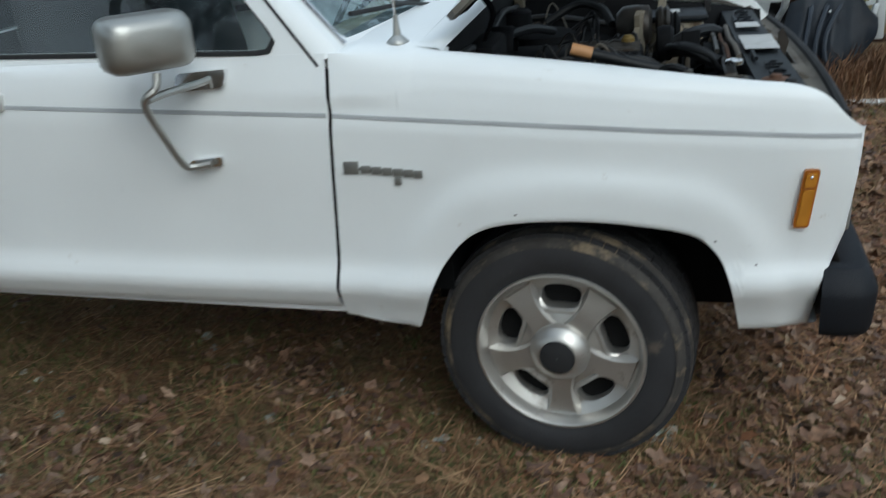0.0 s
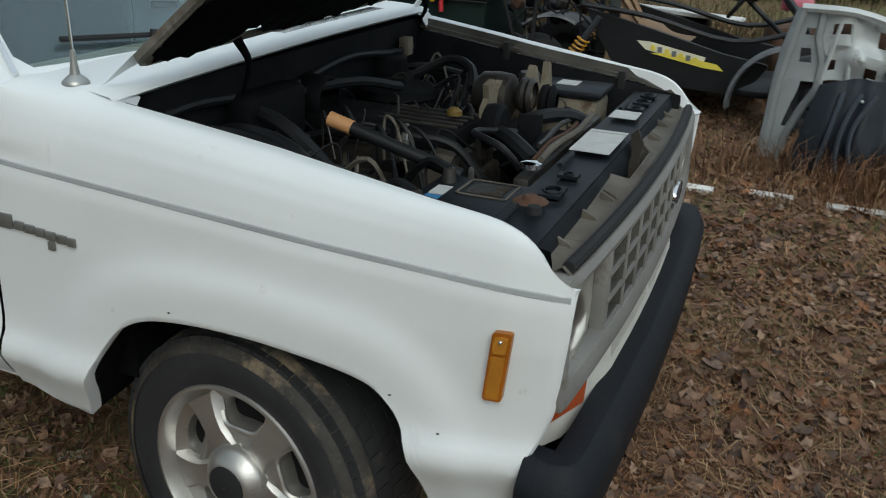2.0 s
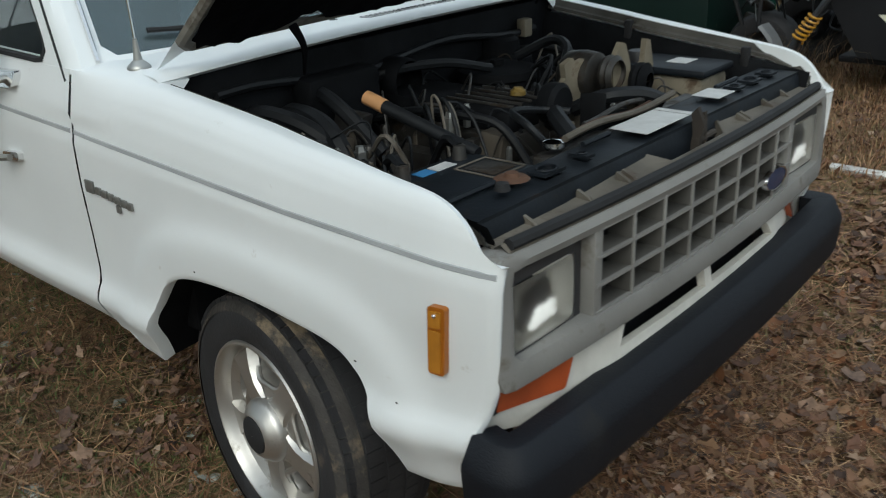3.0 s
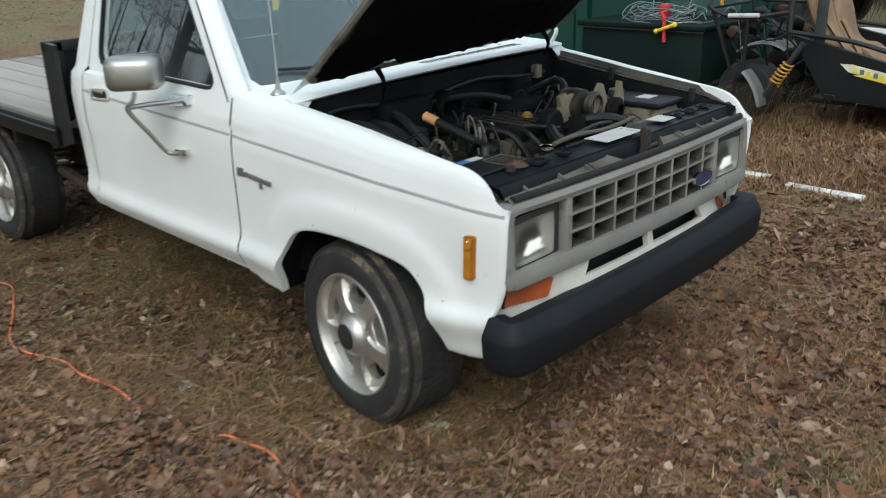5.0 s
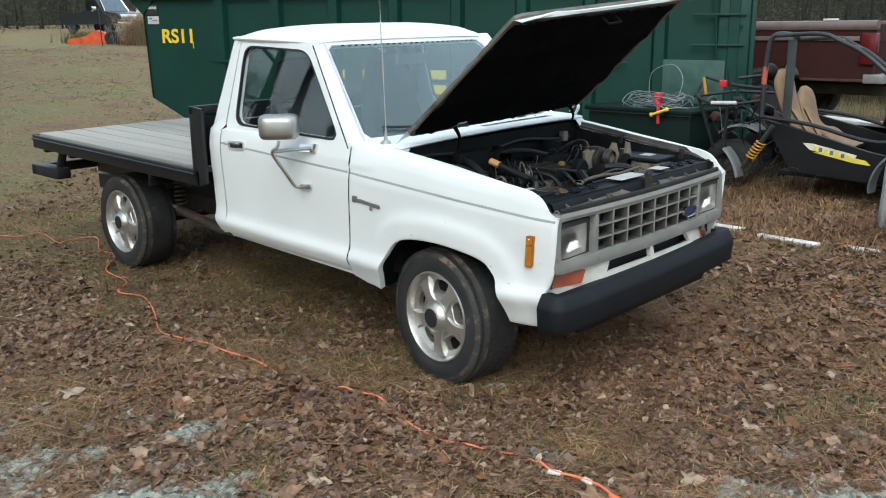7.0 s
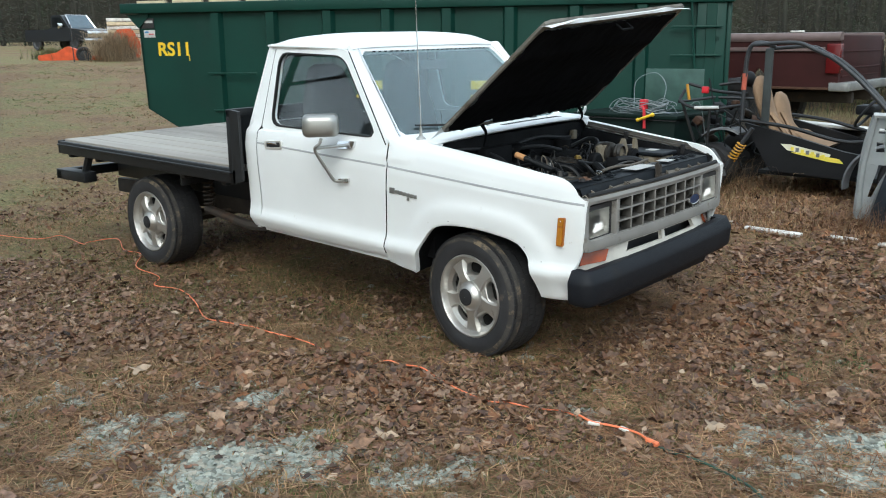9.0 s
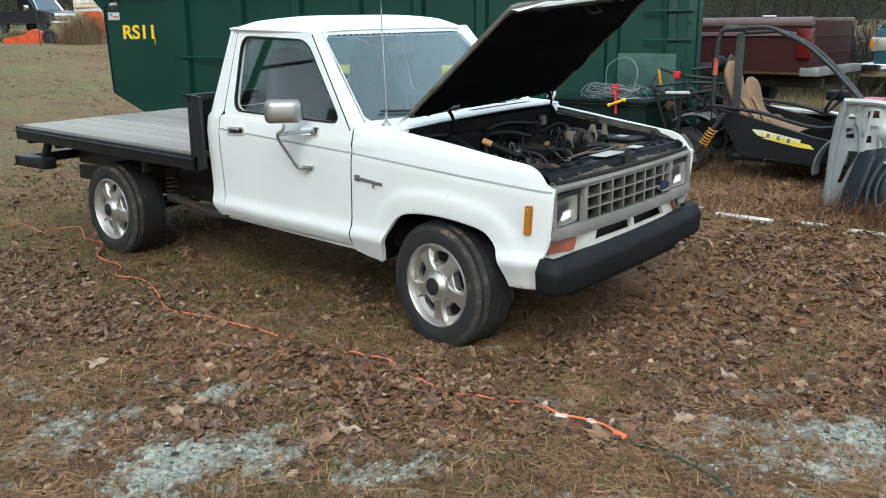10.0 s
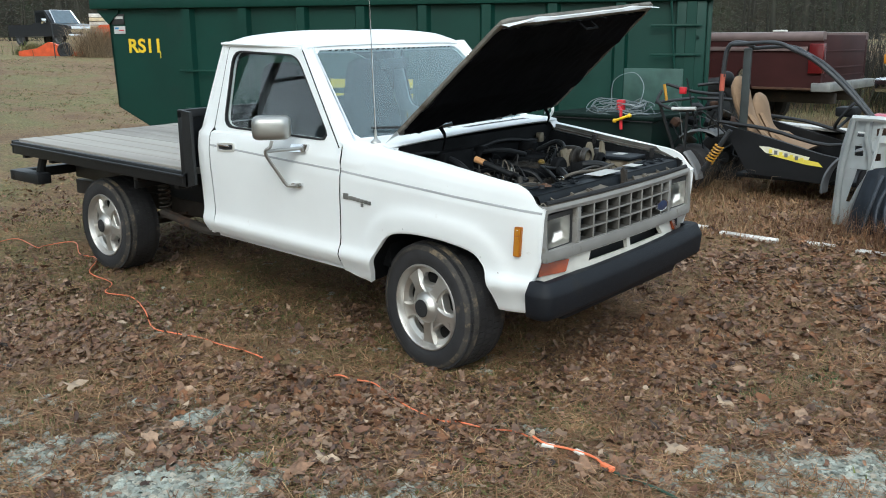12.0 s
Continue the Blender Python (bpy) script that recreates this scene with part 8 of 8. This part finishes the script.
# ---- maroon pickup box, teal truck, black pickup and red machine beyond ----
def far_wheel(parent, x, y, z, r, w=0.22):
    bm = bmesh.new()
    lathe(bm, [(0.001, -w * 0.3), (r * 0.5, -w * 0.3), (r * 0.6, -w * 0.45), (r * 0.9, -w * 0.5), (r, -w * 0.3), (r, w * 0.3), (r * 0.9, w * 0.5), (r * 0.6, w * 0.45)], (x, y, z), "y", 28)
    ob = part("wheel", bm, TYRE, parent)
    bm = bmesh.new()
    lathe(bm, [(0.001, -w * 0.36), (r * 0.25, -w * 0.4), (r * 0.5, -w * 0.32), (r * 0.6, -w * 0.47)], (x, y, z), "y", 20)
    part("rim", bm, GREY_TUBE, ob)


maroon = thing("maroon_pickup", "faded maroon pickup truck parked behind the junk", "pickup truck", at=(-0.82, 7.35, 0), turn=0)
arch = [(-1.30 + 0.47 * math.cos(a), 1.0 + 0.36 * math.sin(a)) for a in np.linspace(0, math.pi, 15)]
bed = [(0.0, 1.0), (0.0, 1.60), (-2.3, 1.60), (-2.3, 1.0)] + arch[::-1]
for y0, way in ((-0.02, 1), (1.75, -1)):
    bm = bmesh.new()
    prism(bm, bed, lambda u, v, w, y0=y0, way=way: (u, y0 + way * (w - 0.03 * math.sin(math.pi * (v - 1.0) / 0.6)), v), 0.07)
    side = part("bed_side", bm, MAROON, maroon, "maroon bed side with a wheel arch")
    bm = bmesh.new()
    grid(bm, [[(x, y0 + way * dy, z) for dy, z in ((-0.015, 1.585), (-0.03, 1.61), (-0.028, 1.655), (-0.005, 1.685), (0.05, 1.692), (0.09, 1.685), (0.09, 1.6))] for x in np.linspace(-2.3, 0.0, 5)], True, 0, True)
    # Rail cap lightened in colour for the sky's light on its rounded top.
    part("bed_rail", bm, TRIM_AND_SKYLIT_RAIL, side, "maroon bed rail coloured pinkish-grey as lit by the sky")
    part("lower_edge", boxed(-0.82, -0.01, y0 - 0.012, y0 + 0.012, 1.0, 1.03, 0.004), RUST, side)
part("side_moulding", boxed(-2.3, -0.17, -0.062, -0.048, 1.465, 1.515, 0.004), TRIM_AND_SKYLIT_RAIL, maroon)
part("fuel_cap_lid", boxed(-0.62, -0.46, -0.02, 0.06, 1.69, 1.715, 0.01), PVC, maroon, "pale lump on the bed rail")
part("tailgate", boxed(-0.04, 0.0, 0.06, 1.69, 1.07, 1.655, 0.015), MAROON, maroon, "dark maroon tailgate")
for z in (1.16, 1.26, 1.46):
    part("tailgate_crease", boxed(-0.004, 0.008, 0.1, 1.65, z - 0.012, z + 0.012, 0.006), MAROON, maroon)
part("tail_lamp", boxed(-0.15, 0.02, -0.062, 0.05, 1.20, 1.555, 0.012), RED_LENS, maroon, "red wrap-round tail lamp")
part("bed_floor", boxed(-2.3, 0.0, 0.05, 1.7, 1.02, 1.06, 0.01), MAROON, maroon)
part("rear_bumper", boxed(-0.10, 0.13, -0.05, 1.80, 0.985, 1.09, 0.015), STICKER_DULL, maroon, "dented pale step bumper")
bm = bmesh.new()
grid(bm, [[(-2.4, y, z) for y, z in ((0.0, 1.0), (0.0, 1.65), (0.12, 2.25), (1.63, 2.25), (1.75, 1.65), (1.75, 1.0))], [(-3.9, y, z) for y, z in ((0.0, 1.0), (0.0, 1.65), (0.12, 2.25), (1.63, 2.25), (1.75, 1.65), (1.75, 1.0))]], True, 0, True)
part("cab", bm, MAROON, maroon)
part("cab_window", boxed(-2.43, -2.40, 0.2, 1.55, 1.72, 2.15, 0.02), GLASS, maroon)
for x in (-1.3, -4.4):
    for y in (0.12, 1.6):
        far_wheel(maroon, x, y, 0.75, 0.38)
part("frame_rail", boxed(-4.8, 0.05, 0.4, 0.5, 0.82, 0.95, 0.01), CHASSIS, maroon)
part("frame_rail", boxed(-4.8, 0.05, 1.25, 1.35, 0.82, 0.95, 0.01), CHASSIS, maroon)

teal = thing("teal_pickup", "teal pickup truck parked at the yard's far side", "pickup truck", at=(-0.55, 10.3, 0), turn=0)
part("front_body", boxed(-0.3, 1.6, 0, 1.8, 0.9, 1.55, 0.08), TEAL, teal)
part("hood", boxed(-0.25, 1.6, 0.05, 1.75, 1.5, 1.65, 0.06), TEAL, teal)
part("front_bumper", boxed(-0.45, -0.05, -0.05, 1.85, 0.85, 1.05, 0.04), CHROME, teal)
part("headlight", boxed(-0.34, -0.05, -0.02, 0.28, 1.22, 1.42, 0.03), LENS, teal)
part("turn_lamp", boxed(-0.35, -0.28, -0.03, 0.05, 1.25, 1.40, 0.02), AMBER, teal)
for x in (0.5, 3.2):
    for y in (0.05, 1.75):
        far_wheel(teal, x, y, 0.75, 0.36)

black_truck = thing("black_pickup", "black pickup truck parked far off by the woods", "pickup truck", at=(-42.2, 17.5, 0), turn=6)
bz = 1.5
black_truck.matrix_basis = pose(-41.96, 17.8, ground_z(-42, 18) - 1.0 * (bz - 0.08), 0, 0, 6)
bm = bmesh.new()
prism(bm, rounded([(-2.6, bz + 0.45), (2.5, bz + 0.45), (2.55, bz + 0.95), (1.1, bz + 1.08), (-0.35, bz + 1.1), (-0.4, bz + 1.02), (-2.6, bz + 1.02)], 0.08, 3), lambda u, v, w: (u, w, v), 1.8)
part("body", bm, NAVY, black_truck)
bm = bmesh.new()
prism(bm, rounded([(-0.35, bz + 1.05), (1.15, bz + 1.05), (0.55, bz + 1.7), (-0.3, bz + 1.7)], 0.08, 3), lambda u, v, w: (u, 0.12 + w, v), 1.56)
part("cab", bm, NAVY, black_truck)
bm = bmesh.new()
prism(bm, [(-0.22, bz + 1.12), (0.9, bz + 1.12), (0.5, bz + 1.6), (-0.22, bz + 1.6)], lambda u, v, w: (u, 0.10 + w, v), 0.03)
part("side_window", bm, GLASS, black_truck)
bm = bmesh.new()
prism(bm, [(0.25, 0.0), (1.55, 0.0), (1.45, 0.72), (0.35, 0.72)], lambda u, v, w: (1.19 - 0.75 * v + w, u, bz + 1.08 + 0.85 * v), 0.02)
# Opaque grey-blue: the sky's reflection is put into the pane's colour.
part("windshield", bm, mat("skylit_far_glass", (0.1, 0.135, 0.165), 0.2, var=0.1), black_truck, "grey-blue windshield")
for y0, y1 in (((0.22, 0.0), (0.33, 0.74)), ((1.58, 0.0), (1.47, 0.74)), ((0.33, 0.74), (1.47, 0.74))):
    part("windshield_trim", tubed([(1.21 - 0.75 * v, y, bz + 1.08 + 0.85 * v) for y, v in (y0, y1)], 0.025, 6), CHROME, black_truck)
part("grille", boxed(2.5, 2.6, 0.15, 1.65, bz + 0.62, bz + 0.92, 0.02), CHROME, black_truck)
part("front_bumper", boxed(2.5, 2.72, -0.02, 1.82, bz + 0.35, bz + 0.55, 0.03), CHROME, black_truck)
part("door_mirror", boxed(0.75, 0.9, -0.25, -0.05, bz + 1.05, bz + 1.3, 0.02), CHROME, black_truck)
for x in (-1.7, 1.6):
    for y in (0.14, 1.66):
        far_wheel(black_truck, x, y, bz + 0.36, 0.38)

red_car = thing("red_machine", "faded red orange machine overgrown with dead brush", "machine", at=(-26.65, 10.85, 0), turn=58.7)
rz = 1.22
red_car.matrix_basis = pose(-26.65, 10.85, ground_z(-26.4, 11.1) - 1.27 * (rz + 0.05), 0, 0, 58.7) @ Matrix.Diagonal((1.27, 1.27, 1.27, 1))
bm = bmesh.new()
prism(bm, rounded([(0.90, rz + 0.10), (1.72, rz + 0.10), (1.74, rz + 0.5), (1.55, rz + 0.86), (1.15, rz + 0.84), (0.98, rz + 0.5)], 0.08, 3), lambda u, v, w: (u, w, v), 0.9)
part("body", bm, RED, red_car, "rounded red body panel")
bm = bmesh.new()
prism(bm, rounded([(-0.85, rz + 0.05), (0.15, rz + 0.05), (0.12, rz + 0.32), (-0.1, rz + 0.42), (-0.4, rz + 0.25), (-0.85, rz + 0.18)], 0.05, 3), lambda u, v, w: (u, 0.1 + w, v), 0.8)
part("front_panel", bm, RED, red_car)
part("mower_deck", boxed(0.1, 1.0, 0.0, 0.9, rz + 0.05, rz + 0.16, 0.03), RED, red_car)
for x in (1.38, 0.3):
    far_wheel(red_car, x, -0.05, rz + 0.2, 0.2, 0.16)
part("sign_post", tubed([(0.12, -1.0, rz - 0.3), (0.10, -1.0, rz + 0.95)], 0.015, 6), GREY_TUBE, red_car)


def brush(name, count, centre, spread, height, seed, material, label, wide=0.012):
    rng = random.Random(seed)
    verts, faces = [], []
    for _ in range(count):
        x, y = centre[0] + rng.gauss(0, spread[0]), centre[1] + rng.gauss(0, spread[1])
        z = ground_z(x, y)
        a, h = rng.uniform(0, 6.28), height * rng.uniform(0.3, 1.0)
        lean = h * rng.uniform(0.1, 0.9)
        w = wide * rng.uniform(0.5, 1.3)
        b = len(verts)
        dx, dy = math.cos(a), math.sin(a)
        px, py = -0.5 * w, 0.85 * w
        verts += [(x - px, y - py, z), (x + px, y + py, z), (x + 0.4 * lean * dx + px, y + 0.4 * lean * dy + py, z + 0.65 * h), (x + 0.4 * lean * dx - px, y + 0.4 * lean * dy - py, z + 0.65 * h), (x + lean * dx, y + lean * dy, z + h * rng.uniform(0.7, 1.0))]
        faces += [(b, b + 1, b + 2, b + 3), (b + 3, b + 2, b + 4)]
    return stuff(name, verts, faces, material, label, "brush")


stack = thing("wood_stack", "weathered pale boards stacked beside a dumpster", "boards")
for i in range(7):
    part("board", boxed(-0.75, 0.75, -0.12, 0.12, 0.10 + 0.14 * i, 0.22 + 0.14 * i, 0.01, pose(-27.9, 13.75, ground_z(-27.9, 13.75) + 0.35, 0, 0, 55 + 5 * math.sin(3 * i))), WOOD_NEW if i % 2 else PVC, stack)
for d in (-0.6, 0.6):
    part("stack_leg", boxed(d - 0.06, d + 0.06, -0.1, 0.1, -0.4, 0.12, 0.01, pose(-27.9, 13.75, ground_z(-27.9, 13.75) + 0.35, 0, 0, 55)), BARK, stack)


brush("dead_brush", 1200, (-25.42, 11.75), (0.25, 0.34), 1.4, 61, BRUSH_TAN, "dead tan brush over a red machine", 0.008)
brush("green_weeds", 500, (-28.0, 11.1), (0.4, 0.45), 0.55, 62, GRASS, "low green weeds by a red machine", 0.012)
brush("yard_weeds", 3500, (-2.0, 14.5), (3.0, 2.2), 0.8, 66, STRAW, "dark dead weeds at the yard edge", 0.008)
brush("tall_weeds", 1500, (-0.6, 6.2), (0.8, 0.4), 0.65, 63, STRAW, "dry weeds between buggy and maroon truck", 0.006)
brush("dry_weeds", 900, (1.6, 6.4), (1.2, 0.8), 0.5, 64, GRASS, "green weeds behind the scrap", 0.006)
brush("straw_mound", 6000, (2.0, 2.62), (0.62, 0.17), 0.27, 67, REDSTRAW, "matted heap of red-brown straw at the foot of the scrap", 0.0035)
brush("thicket", 9000, (1.5, 13.5), (4.5, 1.2), 1.7, 68, BRUSH, "dark leafless thicket at the yard edge", 0.014)
brush("thicket_weeds", 4000, (1.0, 12.6), (4.0, 0.9), 0.8, 69, GRASS, "dull green weeds before the thicket", 0.01)
brush("scrap_grass", 700, (-0.75, 3.5), (0.35, 0.25), 0.4, 65, STRAW, "dry stalks round the buggy", 0.004)


# ---- woods ----
def needle_cloud(verts, faces, rng, centre, radius, count, size, slim=0.22):
    for _ in range(count):
        d = Vector((rng.gauss(0, 1), rng.gauss(0, 1), rng.gauss(0, 0.6)))
        p = Vector(centre) + d.normalized() * radius * rng.random() ** 0.5
        u = Vector((rng.uniform(-1, 1), rng.uniform(-1, 1), rng.uniform(-0.6, 0.6))).normalized() * size * rng.uniform(0.6, 1.5)
        v = u.cross(Vector((rng.uniform(-1, 1), rng.uniform(-1, 1), 1))).normalized() * size * slim
        b = len(verts)
        verts += [p - u, p + v, p + u, p - v]
        faces.append((b, b + 1, b + 2, b + 3))


def tree(x, y, height, pine, seed):
    rng = random.Random(seed)
    z = ground_z(x, y) - 0.1
    ob = thing("pine_tree" if pine else "bare_tree", "tall pine with dark green needles at the yard edge" if pine else "tall leafless hardwood at the yard edge", "tree", "trees round the yard")
    bm = bmesh.new()
    lean = Vector((rng.uniform(-0.05, 0.05), rng.uniform(-0.05, 0.05), 1))
    trunk = [Vector((x, y, z)) + lean * (height * t) + Vector((0.15 * math.sin(3 * t + seed), 0.15 * math.cos(2 * t + seed), 0)) for t in np.linspace(0, 1, 8)]
    r0 = height * 0.007 + 0.03
    tube(bm, trunk, r0, 8, 0, r0 * 0.25)
    nv, nf = [], []

    def limb(start, way, length, r, depth):
        pts = [start]
        for k in range(3):
            way = (way + Vector((rng.uniform(-0.25, 0.25), rng.uniform(-0.25, 0.25), rng.uniform(-0.05, 0.25)))).normalized()
            pts.append(pts[-1] + way * length / 3)
        tube(bm, pts, r, 5 if depth else 4, 0, r * 0.35)
        if depth:
            for p in pts[1:]:
                for _ in range(2):
                    w = (way + Vector((rng.uniform(-1, 1), rng.uniform(-1, 1), rng.uniform(-0.3, 0.7)))).normalized()
                    limb(p, w, length * 0.55, r * 0.5, depth - 1)
        if pine:
            needle_cloud(nv, nf, rng, pts[-1], 0.65, 130, 0.1, 0.16)
            needle_cloud(nv, nf, rng, pts[-2], 0.55, 90, 0.09, 0.16)

    for k in range(13 if pine else 11):
        t = (0.2 if pine else 0.35) + (0.77 if pine else 0.62) * k / 12
        i = min(6, int(t * 7))
        p = trunk[i].lerp(trunk[i + 1], t * 7 - i)
        a = rng.uniform(0, 6.28)
        limb(p, Vector((math.cos(a), math.sin(a), 0.15 if pine else 0.55)), height * (0.26 if pine else 0.30) * (1.15 - 0.6 * t), r0 * 0.4, 1 if pine else 2)
    part("trunk", bm, BARK, ob, "bark-covered trunk and limbs")
    if pine:
        me = bpy.data.meshes.new("crown")
        me.from_pydata(nv, [], nf)
        me.materials.append(PINE)
        crown = new("crown", me)
        crown.parent = ob


spots = [(6.5, 25, 16, 0), (7, 22, 18, 0), (12, 20, 16, 1), (-14, -9, 15, 1), (-10, -14, 17, 1), (-18, -13, 18, 0), (-5, -17, 16, 0), (4, -18, 15, 1), (11, -13, 16, 0), (17, -4, 17, 1), (18, 7, 16, 0), (-2, 26, 19, 1), (5, 27, 18, 1), (-7, -12, 13, 1), (-12, -7, 14, 1), (-3, -14, 14, 1), (-16, -5, 15, 1), (-20, -8, 15, 1), (1, -16, 15, 1), (-8, -19, 17, 1)]
for i, (x, y, h, pine) in enumerate(spots):
    tree(x, y, h, pine, 100 + i)


def woodland(seed):
    """The far edge of the woods: thin stems and a tangle of twigs and undergrowth, all round."""
    rng = random.Random(seed)
    verts, faces = [], []
    for _ in range(900):
        a = rng.uniform(0, 6.2832)
        r = rng.uniform(51, 74)
        x, y = r * math.cos(a), r * math.sin(a)
        z, h, w = ground_z(x, y) - 0.2, rng.uniform(7, 15), rng.uniform(0.06, 0.2)
        dx, dy = -math.sin(a) * w, math.cos(a) * w
        lx, ly = rng.uniform(-0.6, 0.6), rng.uniform(-0.6, 0.6)
        b = len(verts)
        verts += [(x - dx, y - dy, z), (x + dx, y + dy, z), (x + w * math.cos(a), y + w * math.sin(a), z), (x + lx, y + ly, z + h)]
        faces += [(b, b + 1, b + 3), (b + 1, b + 2, b + 3), (b + 2, b, b + 3)]
    stuff("woods_stems", verts, faces, WOODS, "crowded thin trunks of the far woods", "woods")
    for name, count, size, ma, lab, top in (("woods_twigs", 150000, 0.24, BRUSH, "brown leafless twigs of the far woods", 9.0), ("woods_undergrowth", 150000, 0.095, PINE, "dark evergreen undergrowth of the far woods", 4.5)):
        verts, faces = [], []
        while len(faces) < count:
            a = rng.uniform(0, 6.2832)
            r = rng.uniform(51, 68)
            x, y = r * math.cos(a), r * math.sin(a)
            if ma is PINE and noise.noise((x * 0.12, y * 0.12, 3.0)) < -0.1:
                continue
            needle_cloud(verts, faces, rng, (x, y, ground_z(x, y) + top * rng.random() ** 1.6), 1.2, 6, size, 0.08 if ma is BRUSH else 0.22)
        stuff(name, verts, faces, ma, lab, "woods")


woodland(77)

# the wooded distance behind the yard
bm = bmesh.new()
rows = []
for z in np.linspace(-2, 1, 4):
    rows.append([(78 * math.cos(a), 78 * math.sin(a), 2 + z * 6 + (3.0 * noise.noise((8 * math.cos(a), 8 * math.sin(a), 0)) + 2.0 * noise.noise((40 * math.cos(a), 40 * math.sin(a), 0)) if z > 0.5 else 0)) for a in np.linspace(0, 2 * math.pi, 361)[:-1]])
grid(bm, rows, True)
tagged(part("backdrop", bm, WOODS), "dense brown and green winter woods in the distance", "woods", kind="structure")
